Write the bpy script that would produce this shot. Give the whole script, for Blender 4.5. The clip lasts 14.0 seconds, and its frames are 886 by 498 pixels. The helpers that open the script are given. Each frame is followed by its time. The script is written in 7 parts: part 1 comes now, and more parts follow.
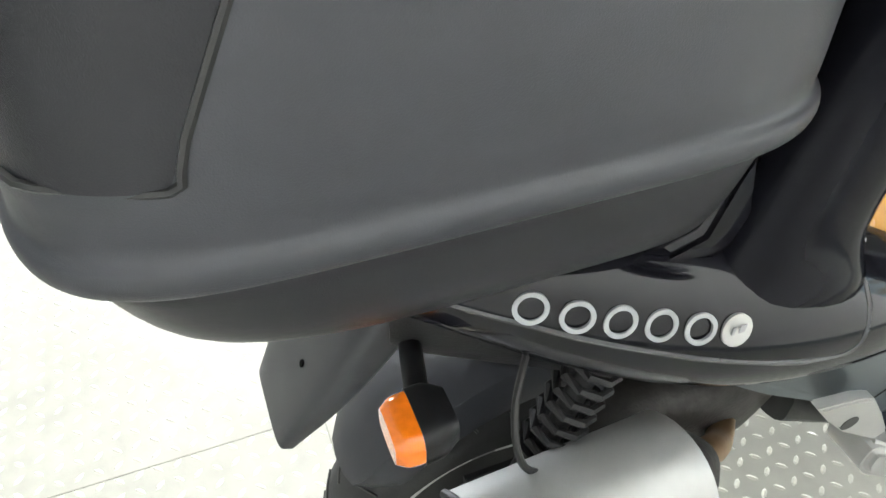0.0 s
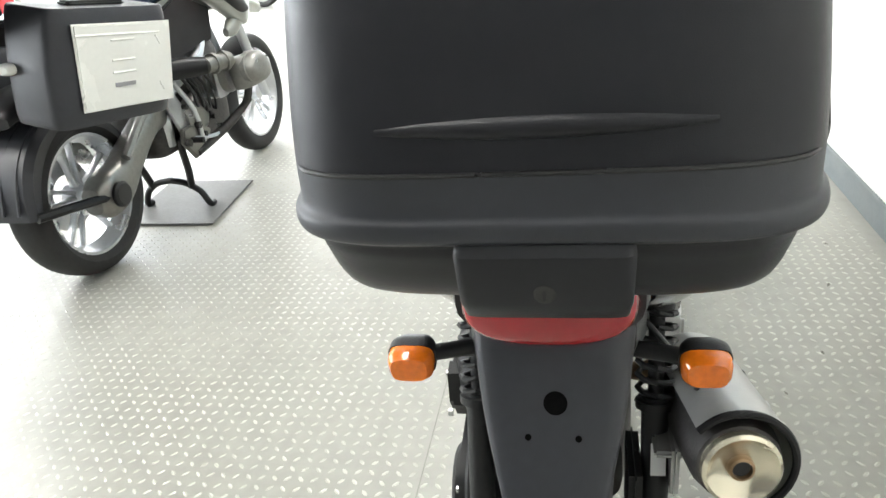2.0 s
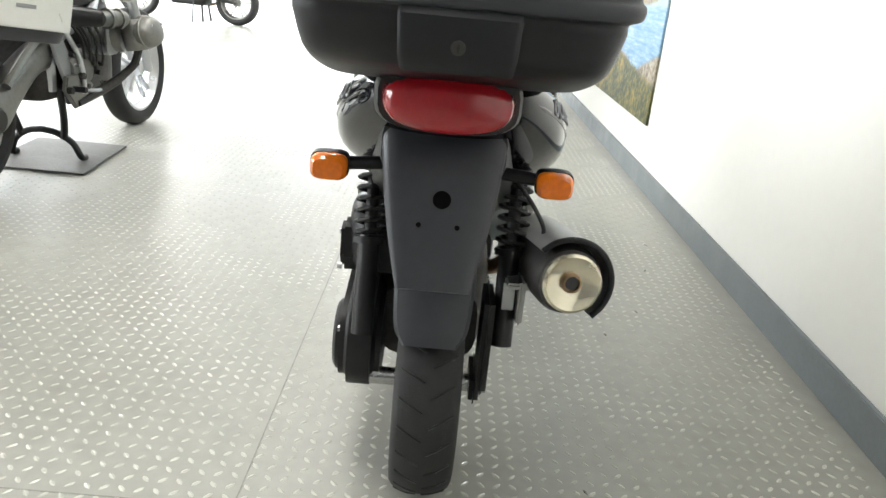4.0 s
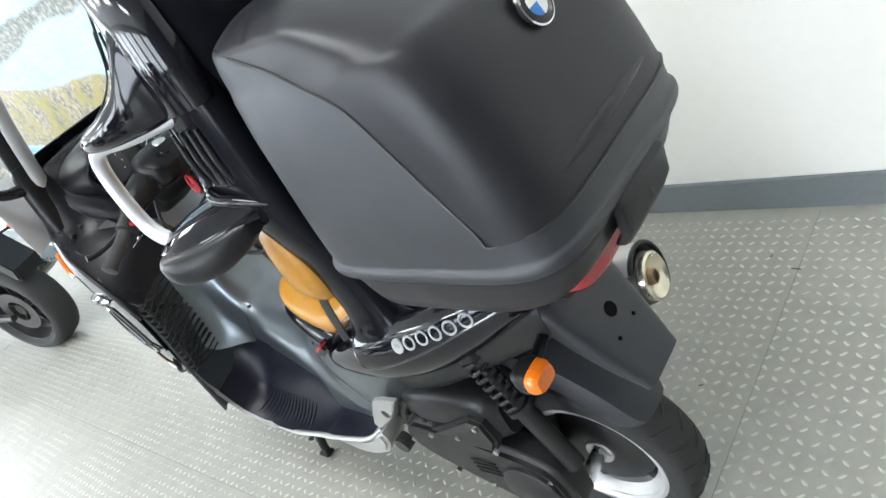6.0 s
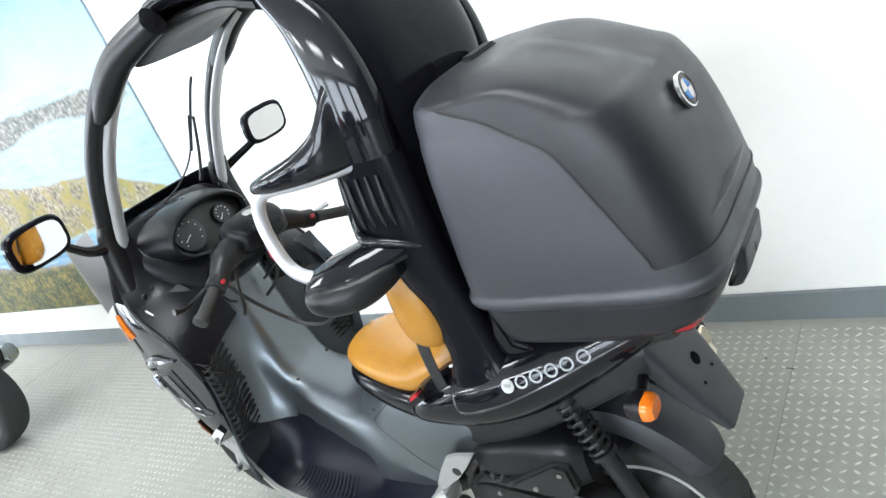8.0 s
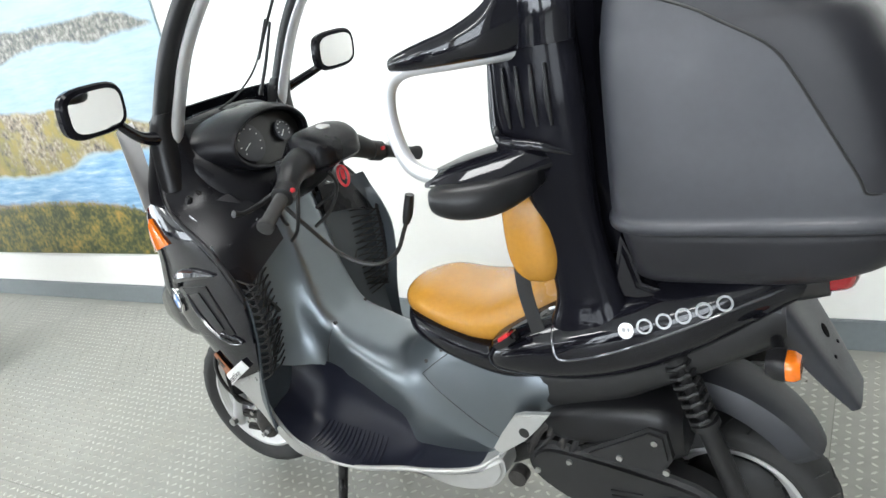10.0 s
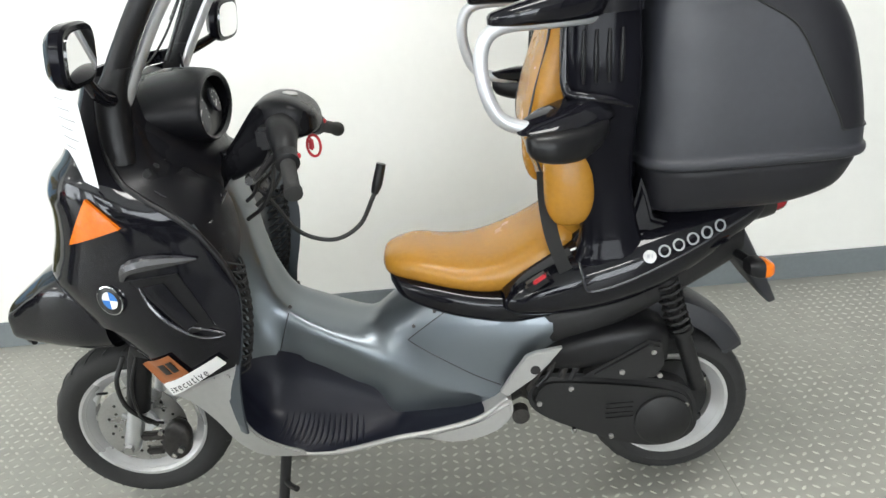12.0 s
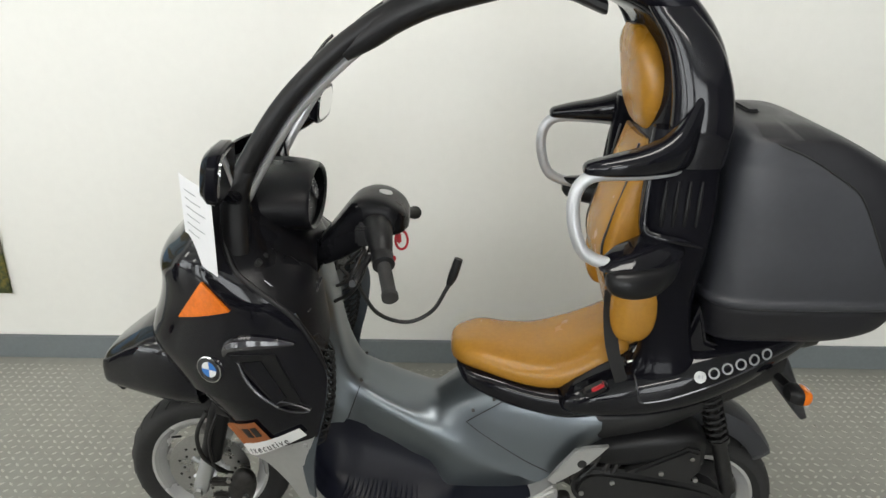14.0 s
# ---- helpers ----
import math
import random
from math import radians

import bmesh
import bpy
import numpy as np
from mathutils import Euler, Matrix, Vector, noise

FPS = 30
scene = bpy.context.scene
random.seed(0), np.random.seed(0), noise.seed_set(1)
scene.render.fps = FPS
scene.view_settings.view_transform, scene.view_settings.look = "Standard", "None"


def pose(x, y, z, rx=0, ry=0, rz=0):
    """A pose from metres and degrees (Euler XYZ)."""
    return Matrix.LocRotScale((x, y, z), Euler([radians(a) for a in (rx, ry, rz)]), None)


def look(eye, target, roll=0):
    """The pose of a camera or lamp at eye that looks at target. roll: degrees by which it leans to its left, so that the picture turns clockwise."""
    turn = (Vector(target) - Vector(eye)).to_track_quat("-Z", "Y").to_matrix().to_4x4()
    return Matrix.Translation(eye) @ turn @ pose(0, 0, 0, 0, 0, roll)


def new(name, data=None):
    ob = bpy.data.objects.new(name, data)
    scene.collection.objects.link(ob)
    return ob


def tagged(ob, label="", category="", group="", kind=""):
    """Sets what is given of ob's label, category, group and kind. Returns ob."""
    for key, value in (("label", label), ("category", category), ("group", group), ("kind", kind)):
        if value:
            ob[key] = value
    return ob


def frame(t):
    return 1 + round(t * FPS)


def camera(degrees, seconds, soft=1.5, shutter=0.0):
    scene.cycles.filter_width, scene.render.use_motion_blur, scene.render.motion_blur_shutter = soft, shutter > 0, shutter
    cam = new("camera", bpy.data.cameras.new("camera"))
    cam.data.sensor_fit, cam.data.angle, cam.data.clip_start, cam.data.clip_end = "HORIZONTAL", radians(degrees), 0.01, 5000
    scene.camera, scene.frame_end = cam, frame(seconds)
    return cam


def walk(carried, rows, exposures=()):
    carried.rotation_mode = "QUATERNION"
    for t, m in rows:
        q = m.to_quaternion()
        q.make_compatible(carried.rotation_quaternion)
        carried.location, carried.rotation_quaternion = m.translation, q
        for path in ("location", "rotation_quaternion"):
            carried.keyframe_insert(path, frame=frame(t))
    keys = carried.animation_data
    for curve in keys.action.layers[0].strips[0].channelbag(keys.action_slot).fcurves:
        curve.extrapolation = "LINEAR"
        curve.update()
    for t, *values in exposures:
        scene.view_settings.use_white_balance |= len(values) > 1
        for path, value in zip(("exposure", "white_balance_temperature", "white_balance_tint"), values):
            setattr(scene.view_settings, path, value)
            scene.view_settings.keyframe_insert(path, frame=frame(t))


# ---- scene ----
from mathutils.bvhtree import BVHTree

cam = camera(62.4, 14.0)
PATH = [
    (0, (0.245, 0.506, 1.198), (-0.304, -0.855, -0.16), 0.9),
    (0.3, (0.382, 0.429, 1.207), (-0.442, -0.715, -0.211), 7.0),
    (0.6, (0.519, 0.395, 1.207), (-0.529, -0.72, -0.08), 3.3),
    (0.9, (0.658, 0.381, 1.234), (-0.605, -0.669, 0.093), -0.7),
    (1.2, (0.755, 0.295, 1.242), (-0.672, -0.653, 0.211), -4.2),
    (1.5, (0.79, 0.193, 1.228), (-0.797, -0.59, 0.295), -7.8),
    (2, (0.9, 0.038, 1.209), (-0.863, -0.338, 0.352), -5.9),
    (2.4, (1.032, -0.021, 1.127), (-0.873, -0.159, 0.535), -2.7),
    (2.5, (1.051, -0.026, 1.122), (-0.858, -0.143, 0.535), -3.6),
    (2.8, (1.172, -0.018, 1.021), (-0.748, -0.127, 0.472), -0.7),
    (3, (1.235, 0.01, 0.971), (-0.677, -0.068, 0.388), 2.1),
    (3.2, (1.284, 0.024, 0.949), (-0.6, -0.086, 0.287), 3.4),
    (5.3, (1.06, -0.48, 1.322), (-0.564, 0.329, 0.48), -6.2),
    (5.4, (1.011, -0.575, 1.365), (-0.5, 0.386, 0.474), -12.4),
    (5.5, (0.998, -0.6, 1.389), (-0.49, 0.377, 0.477), -15.3),
    (6, (0.865, -0.75, 1.474), (-0.535, 0.31, 0.517), -32.5),
    (6.5, (0.738, -0.92, 1.509), (-0.669, 0.225, 0.667), -35.0),
    (7, (0.678, -1.09, 1.569), (-0.664, 0.189, 0.819), -37.7),
    (7.2, (0.682, -1.126, 1.577), (-0.613, 0.207, 0.837), -36.1),
    (9.3, (0.681, -1.296, 1.523), (-0.562, 0.092, 0.797), -8.7),
    (9.5, (0.6, -1.325, 1.502), (-0.62, 0.071, 0.752), -10.2),
    (10, (0.286, -1.373, 1.409), (-0.755, 0.196, 0.733), -12.3),
    (10.5, (0.001, -1.537, 1.349), (-0.804, 0.191, 0.745), -9.5),
    (11, (-0.294, -1.635, 1.303), (-0.764, 0.204, 0.672), -6.3),
    (11.5, (-0.485, -1.642, 1.308), (-0.721, 0.216, 0.604), -3.9),
    (12, (-0.599, -1.703, 1.431), (-0.592, 0.143, 0.66), -4.9),
    (12.5, (-0.611, -1.799, 1.533), (-0.644, 0.054, 0.781), -4.4),
    (12.6, (-0.601, -1.806, 1.56), (-0.708, 0.044, 0.807), -5.4),
    (12.8, (-0.634, -1.826, 1.603), (-0.809, 0.022, 0.858), -4.7),
    (13, (-0.678, -1.839, 1.635), (-0.84, 0.006, 0.88), -5.9),
    (13.5, (-0.762, -1.802, 1.676), (-0.815, 0.045, 0.911), -1.3),
    (14, (-0.762, -1.758, 1.718), (-0.77, 0.09, 0.954), 0.7),
]
EXPOSURES = [(0.0, 1.35, 6300, 10), (1.0, 1.03, 6320, 10), (1.5, 0.9, 6350, 10), (2.2, 0.7, 6400, 10), (3.2, 0.5, 6500, 10), (5.3, 0.45, 6250, 10), (6.0, 0.62, 6050, 10), (7.2, 0.66, 5950, 10), (9.3, 0.5, 6050, 10), (10.0, 0.45, 6150, 10), (10.5, 0.4, 6200, 10), (11.0, 0.25, 6300, 10), (12.0, 0.1, 6350, 10), (13.0, -0.2, 6500, 10), (14.0, -0.5, 6600, 10)]
walk(cam, [(t, look(eye, target, roll)) for t, eye, target, roll in PATH], EXPOSURES)

# ---- light: daylight through the glazed long side of the showroom ----
WALL_Y, SOUTH_Y, FAR_X, NEAR_X, CEIL_Z = 1.08, -8.0, -16.0, 5.0, 3.3
world = bpy.data.worlds.new("sky")
scene.world = world
world.use_nodes = True
sky = world.node_tree.nodes.new("ShaderNodeTexSky")
sky.sky_type, sky.sun_disc = "NISHITA", False
sky.sun_elevation, sky.sun_rotation = radians(38), radians(200)
world.node_tree.links.new(sky.outputs[0], world.node_tree.nodes["Background"].inputs[0])
world.node_tree.nodes["Background"].inputs[1].default_value = 0.12


def area_lamp(name, place, target, sx, sy, watts, colour=(1, 1, 1)):
    lamp = bpy.data.lights.new(name, "AREA")
    lamp.shape, lamp.size, lamp.size_y, lamp.energy, lamp.color = "RECTANGLE", sx, sy, watts, colour
    ob = new(name, lamp)
    ob.matrix_world = look(place, target)
    return ob


sun = bpy.data.lights.new("sun", "SUN")
sun.energy, sun.angle, sun.color = 0.8, radians(12), (1.0, 0.96, 0.9)
sun_ob = new("sun", sun)
sun_ob.matrix_world = look((-4, -10, 8), (-2, 0, 0))
WINDOWS = [(-14.4, -11.6), (-10.9, -8.1), (-7.4, -4.6), (-3.9, -1.1), (-0.4, 2.4)]
for x0, x1 in WINDOWS:
    area_lamp("window_light", ((x0 + x1) / 2, SOUTH_Y + 0.12, 1.65), ((x0 + x1) / 2, 0, 1.2), x1 - x0 - 0.1, 2.5, 160, (0.93, 0.97, 1.0))
area_lamp("window_light", (FAR_X + 0.12, -3.7, 1.65), (0, -3.7, 1.2), 5.8, 2.5, 260, (0.93, 0.97, 1.0))

# ceiling panels
PANELS = [(x, y) for x in (-10.5, -7.0, -3.5, -0.2) for y in (-0.75, -4.6)]
for x, y in PANELS:
    area_lamp("panel_light", (x, y, CEIL_Z - 0.07), (x, y + 0.001, 0), 1.5, 0.6, 60 if y < -1 else 40 if x > -1 else 30, (1.0, 0.98, 0.93))

# ---- mesh helpers ----
def spline(pts, n=6, closed=False):
    """Points of a Catmull-Rom curve through pts (tuples of any length)."""
    p = [np.array(q, float) for q in pts]
    out, m = [], len(p)
    for i in range(m if closed else m - 1):
        if closed:
            a, b, c, d = p[i - 1], p[i], p[(i + 1) % m], p[(i + 2) % m]
        else:
            b, c = p[i], p[i + 1]
            a = p[i - 1] if i else 2 * b - c
            d = p[i + 2] if i + 2 < m else 2 * c - b
        for k in range(n):
            t = k / n
            out.append(0.5 * (2 * b + (c - a) * t + (2 * a - 5 * b + 4 * c - d) * t * t + (3 * b - a - 3 * c + d) * t ** 3))
    if not closed:
        out.append(p[-1])
    return out


def loft(rings, caps=True, wrap=True, close=False):
    """Skin over rings of equal length. wrap: each ring is closed; close: the last ring joins the first."""
    bm = bmesh.new()
    rows = [[bm.verts.new(Vector(q)) for q in r] for r in rings]
    k, m = len(rows[0]), len(rows)
    for i in range(m if close else m - 1):
        a, b = rows[i], rows[(i + 1) % m]
        for j in range(k if wrap else k - 1):
            bm.faces.new((a[j], a[(j + 1) % k], b[(j + 1) % k], b[j]))
    if caps and wrap and not close:
        bm.faces.new(rows[0][::-1])
        bm.faces.new(rows[-1])
    bmesh.ops.recalc_face_normals(bm, faces=bm.faces)
    return bm


def ring(c, u, v, n=2.0, k=20):
    """A superellipse round c with half axes u and v (vectors); n 2 is an ellipse, 4 and more a rounded box."""
    c, u, v = Vector(c), Vector(u), Vector(v)
    out = []
    for i in range(k):
        a = 2 * math.pi * (i + 0.5) / k
        x, y = math.cos(a), math.sin(a)
        out.append(c + u * math.copysign(abs(x) ** (2 / n), x) + v * math.copysign(abs(y) ** (2 / n), y))
    return out


def hull(stations, n=2.6, k=24, sub=4, plane="yz"):
    """Body through stations (a, b, c, hu, hv[, n]): centre and half sizes of a ring across y and z (or x and y)."""
    rows = [tuple(s) + ((n,) if len(s) == 5 else ()) for s in stations]
    out = []
    for s in (spline(rows, sub) if sub > 1 else rows):
        u, v = ((0, s[3], 0), (0, 0, s[4])) if plane == "yz" else ((s[3], 0, 0), (0, s[4], 0)) if plane == "xy" else ((s[3], 0, 0), (0, 0, s[4]))
        out.append(ring(s[:3], u, v, max(1.5, s[5]), k))
    return loft(out)


def tube(pts, r, sides=10, sub=6, caps=True, flat=1.0, up=(0, 1, 0), closed=False):
    """A rod along a smooth curve through pts; r: radius or a radius for each point; flat: width along up over the other width."""
    rs = list(r) if isinstance(r, (list, tuple)) else [r] * len(pts)
    rows = [tuple(p) + (q,) for p, q in zip(pts, rs)]
    rows = spline(rows, sub, closed) if sub > 1 else [np.array(q, float) for q in rows]
    rings = []
    for i, q in enumerate(rows):
        a = rows[i - 1] if (i or closed) else rows[0]
        b = rows[(i + 1) % len(rows)] if (closed or i + 1 < len(rows)) else rows[-1]
        d = Vector((b - a)[:3]).normalized()
        u = Vector(up)
        u = (u - d * u.dot(d))
        if u.length < 1e-3:
            u = d.orthogonal()
        u.normalize()
        v = d.cross(u)
        c = Vector(q[:3])
        rings.append([c + (u * math.cos(t) * flat + v * math.sin(t)) * q[3] for t in (2 * math.pi * j / sides for j in range(sides))])
    return loft(rings, caps and not closed, True, closed)


def turned(profile, origin, axis=(0, 1, 0), k=32, closed=False):
    """A solid of revolution: profile of (radius, distance along axis)."""
    a = Vector(axis).normalized()
    u = a.orthogonal().normalized()
    v = a.cross(u)
    o = Vector(origin)
    rings = [[o + a * h + (u * math.cos(t) + v * math.sin(t)) * max(r, 1e-4) for t in (2 * math.pi * j / k for j in range(k))] for r, h in profile]
    return loft(rings, not closed, True, closed)


def rod(p0, p1, r0, r1=None, k=12):
    d = Vector(p1) - Vector(p0)
    return turned([(r0, 0), (r0 if r1 is None else r1, d.length)], p0, d, k)


def box(c, s, bevel=0.004, turn=None, seg=2):
    bm = bmesh.new()
    bmesh.ops.create_cube(bm, size=1)
    bmesh.ops.scale(bm, vec=s, verts=bm.verts)
    if bevel:
        bmesh.ops.bevel(bm, geom=bm.edges[:], offset=min(bevel, min(s) * 0.45), segments=seg, affect="EDGES")
    m = Matrix.Translation(c)
    if turn is not None:
        m = m @ turn
    bmesh.ops.transform(bm, matrix=m, verts=bm.verts)
    return bm


def slab(outline, y0, y1, bevel=0.006, seg=2, axis="y"):
    """A plate: an outline in (x, z) between two y (axis y), in (y, z) between two x (axis x), or (x, y) between two z."""
    put = {"y": lambda p, h: (p[0], h, p[1]), "x": lambda p, h: (h, p[0], p[1]), "z": lambda p, h: (p[0], p[1], h)}[axis]
    bm = bmesh.new()
    a = [bm.verts.new(put(p, y0)) for p in outline]
    b = [bm.verts.new(put(p, y1)) for p in outline]
    n = len(a)
    fa, fb = bm.faces.new(a), bm.faces.new(b[::-1])
    for i in range(n):
        bm.faces.new((a[i], b[i], b[(i + 1) % n], a[(i + 1) % n]))
    bmesh.ops.recalc_face_normals(bm, faces=bm.faces)
    if bevel:
        bmesh.ops.bevel(bm, geom=list(set(fa.edges[:] + fb.edges[:])), offset=bevel, segments=seg, affect="EDGES")
    bmesh.ops.triangulate(bm, faces=[f for f in bm.faces if len(f.verts) > 4])
    return bm


def add(bm, *more):
    """Joins further pieces into bm."""
    for other in more:
        me = bpy.data.meshes.new("joined")
        other.to_mesh(me)
        bm.from_mesh(me)
        bpy.data.meshes.remove(me)
        other.free()
    return bm


def moved(bm, m):
    bmesh.ops.transform(bm, matrix=m, verts=bm.verts)
    if m.determinant() < 0:
        bmesh.ops.reverse_faces(bm, faces=bm.faces)
    return bm


# the scooter stands a little askew: its middle plane is y = mid_y(x)
def mid_y(x):
    return 0.008 - 0.022 * x


LEAN = Matrix(((1, 0, 0, 0), (-0.022, 1, 0, 0.008), (0, 0, 1, 0), (0, 0, 0, 1)))
MIRROR = Matrix(((1, 0, 0, 0), (-0.044, -1, 0, 0.016), (0, 0, 1, 0), (0, 0, 0, 1)))


def shell(bm, thick):
    """Gives an open skin a thickness."""
    bmesh.ops.recalc_face_normals(bm, faces=bm.faces)
    bmesh.ops.solidify(bm, geom=bm.faces[:], thickness=thick)
    bmesh.ops.recalc_face_normals(bm, faces=bm.faces)
    return bm


def part(name, bm, mat, parent=None, label="", angle=38):
    me = bpy.data.meshes.new(name)
    bm.to_mesh(me)
    bm.free()
    me.materials.append(mat)
    me.set_sharp_from_angle(angle=radians(angle))
    for poly in me.polygons:
        poly.use_smooth = True
    ob = new(name, me)
    if parent is not None:
        ob.parent = parent
    if label:
        ob["label"] = label
    return ob


def thing(name, label, category, group="", at=None):
    ob = new(name)
    ob.empty_display_size = 0.1
    if at is not None:
        ob.matrix_world = at
    return tagged(ob, label, category, group)


def structure(name, bm, mat, label, category):
    return tagged(part(name, bm, mat), label, category, kind="structure")

# ---- materials ----
def material(name, colour, rough=0.5, metal=0.0, vary=0.06, grain=(60.0, 6.0), bump=0.0, bump_scale=200.0, coat=0.0, spec=0.5, rough_vary=0.08):
    """A surface with colour variation at two scales, uneven gloss and fine relief."""
    m = bpy.data.materials.new(name)
    m.use_nodes = True
    nt = m.node_tree
    b = nt.nodes["Principled BSDF"]
    b.inputs["Metallic"].default_value = metal
    b.inputs["Specular IOR Level"].default_value = spec
    b.inputs["Coat Weight"].default_value = coat
    b.inputs["Coat Roughness"].default_value = 0.03
    co = nt.nodes.new("ShaderNodeTexCoord")
    fine, broad = nt.nodes.new("ShaderNodeTexNoise"), nt.nodes.new("ShaderNodeTexNoise")
    for node, scale in ((fine, grain[0]), (broad, grain[1])):
        node.inputs["Scale"].default_value = scale
        node.inputs["Detail"].default_value = 4
        nt.links.new(co.outputs["Object"], node.inputs["Vector"])
    mid = nt.nodes.new("ShaderNodeMath")
    mid.operation = "ADD"
    nt.links.new(fine.outputs["Fac"], mid.inputs[0])
    nt.links.new(broad.outputs["Fac"], mid.inputs[1])
    span = nt.nodes.new("ShaderNodeMapRange")
    span.inputs["From Min"].default_value, span.inputs["From Max"].default_value = 0.6, 1.4
    span.inputs["To Min"].default_value, span.inputs["To Max"].default_value = 1 - vary, 1 + vary
    nt.links.new(mid.outputs[0], span.inputs["Value"])
    tint = nt.nodes.new("ShaderNodeVectorMath")
    tint.operation = "SCALE"
    tint.inputs[0].default_value = colour[:3]
    nt.links.new(span.outputs["Result"], tint.inputs["Scale"])
    nt.links.new(tint.outputs["Vector"], b.inputs["Base Color"])
    rr = nt.nodes.new("ShaderNodeMapRange")
    rr.inputs["From Min"].default_value, rr.inputs["From Max"].default_value = 0.35, 0.65
    rr.inputs["To Min"].default_value, rr.inputs["To Max"].default_value = max(0.02, rough - rough_vary), min(1, rough + rough_vary)
    nt.links.new(broad.outputs["Fac"], rr.inputs["Value"])
    nt.links.new(rr.outputs["Result"], b.inputs["Roughness"])
    if bump:
        n2 = nt.nodes.new("ShaderNodeTexNoise")
        n2.inputs["Scale"].default_value, n2.inputs["Detail"].default_value = bump_scale, 3
        nt.links.new(co.outputs["Object"], n2.inputs["Vector"])
        bp = nt.nodes.new("ShaderNodeBump")
        bp.inputs["Strength"].default_value, bp.inputs["Distance"].default_value = bump, 0.002
        nt.links.new(n2.outputs["Fac"], bp.inputs["Height"])
        nt.links.new(bp.outputs["Normal"], b.inputs["Normal"])
    return m


M_GLOSS = material("black_gloss_paint", (0.006, 0.006, 0.0085), 0.08, vary=0.1, spec=0.36, rough_vary=0.03)
M_MATTE = material("black_matte_plastic", (0.008, 0.008, 0.009), 0.38, vary=0.15, spec=0.3, bump=0.12, bump_scale=900)
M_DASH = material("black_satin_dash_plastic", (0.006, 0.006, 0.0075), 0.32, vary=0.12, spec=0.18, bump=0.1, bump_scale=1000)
M_SOFT = material("dark_grey_grained_plastic", (0.0215, 0.023, 0.029), 0.46, vary=0.14, spec=0.6, bump=0.2, bump_scale=1100)
M_LID = material("black_grained_lid", (0.0135, 0.0135, 0.0165), 0.36, vary=0.12, spec=0.32, bump=0.18, bump_scale=1100)
M_BLUE = material("blue_grey_metallic_paint", (0.16, 0.182, 0.2), 0.36, metal=0.85, vary=0.015, coat=0.3, rough_vary=0.01)
M_SILVER = material("silver_paint", (0.43, 0.43, 0.42), 0.38, metal=0.5, vary=0.05, rough_vary=0.05)
M_ALU = material("satin_aluminium", (0.62, 0.63, 0.65), 0.33, metal=0.9, vary=0.05)
M_STEEL = material("brushed_steel", (0.5, 0.5, 0.5), 0.3, metal=1.0, vary=0.12, grain=(150, 12))
M_CHROME = material("chrome", (0.8, 0.8, 0.8), 0.08, metal=1.0, vary=0.03, rough_vary=0.02)
M_HOTSTEEL = material("heat_stained_steel", (0.33, 0.22, 0.13), 0.38, metal=0.8, vary=0.3, grain=(40, 9))
M_RUBBER = material("black_tyre_rubber", (0.022, 0.022, 0.022), 0.75, vary=0.2, bump=0.3, bump_scale=300)
M_ENGINE = material("black_cast_metal", (0.014, 0.014, 0.0145), 0.42, spec=0.35, vary=0.25, bump=0.35, bump_scale=500)
M_GREASE = material("greasy_dark_metal", (0.045, 0.042, 0.04), 0.5, metal=0.4, vary=0.5, bump=0.4, bump_scale=250)
M_TAN = material("tan_leather", (0.4, 0.19, 0.022), 0.22, vary=0.1, grain=(90, 7), bump=0.35, bump_scale=450)
M_BELT = material("black_webbing", (0.009, 0.009, 0.009), 0.8, vary=0.2, bump=0.5, bump_scale=700)
M_ORANGE = material("orange_lens", (0.74, 0.165, 0.006), 0.12, vary=0.18, grain=(120, 25), coat=0.5)
M_RED = material("red_lens", (0.32, 0.007, 0.013), 0.13, vary=0.15, coat=0.5)
M_REDPL = material("red_plastic", (0.5, 0.02, 0.03), 0.4)
M_WHITE = material("white_print", (0.75, 0.75, 0.74), 0.5, vary=0.03)
M_RINGS = material("pale_grey_print", (0.3, 0.31, 0.32), 0.4, vary=0.03)
M_HOTCAP = material("stained_polished_steel", (0.72, 0.66, 0.52), 0.22, metal=0.85, vary=0.25, grain=(30, 14))
M_GREYPRINT = material("grey_print", (0.3, 0.3, 0.31), 0.5, vary=0.03)
M_BROWN = material("brown_print", (0.28, 0.09, 0.025), 0.45, vary=0.06)
M_BLUEPRINT = material("blue_print", (0.03, 0.18, 0.55), 0.3, vary=0.03)
M_BLACKPRINT = material("black_print", (0.012, 0.012, 0.012), 0.4, vary=0.03)
M_PAPER = material("white_paper", (0.78, 0.78, 0.8), 0.8, vary=0.02)
M_MIRROR = material("mirror_glass", (0.9, 0.9, 0.9), 0.02, metal=1.0, vary=0.0, rough_vary=0.0)
M_WALL = material("cream_wall_paint", (0.8, 0.795, 0.755), 0.6, vary=0.02, grain=(25, 1.5), bump=0.08, bump_scale=140)
# dark tone chosen to keep bounced light off the scooter's rear faces
M_UNSEEN_WALL = material("dark_unseen_wall", (0.12, 0.12, 0.12), 0.6, vary=0.03, grain=(25, 1.5))
M_CEIL = material("white_ceiling_paint", (0.8, 0.8, 0.78), 0.8, vary=0.02)
M_SKIRT = material("grey_skirting_paint", (0.16, 0.18, 0.19), 0.45, vary=0.08)
M_FLOOR = material("grey_floor_paint", (0.29, 0.288, 0.257), 0.36, vary=0.14, grain=(18, 1.4), bump=0.06, bump_scale=90)
M_SILVERPAINT = material("silver_white_metallic_paint", (0.36, 0.365, 0.335), 0.3, metal=0.45, vary=0.02, coat=0.2, rough_vary=0.01)
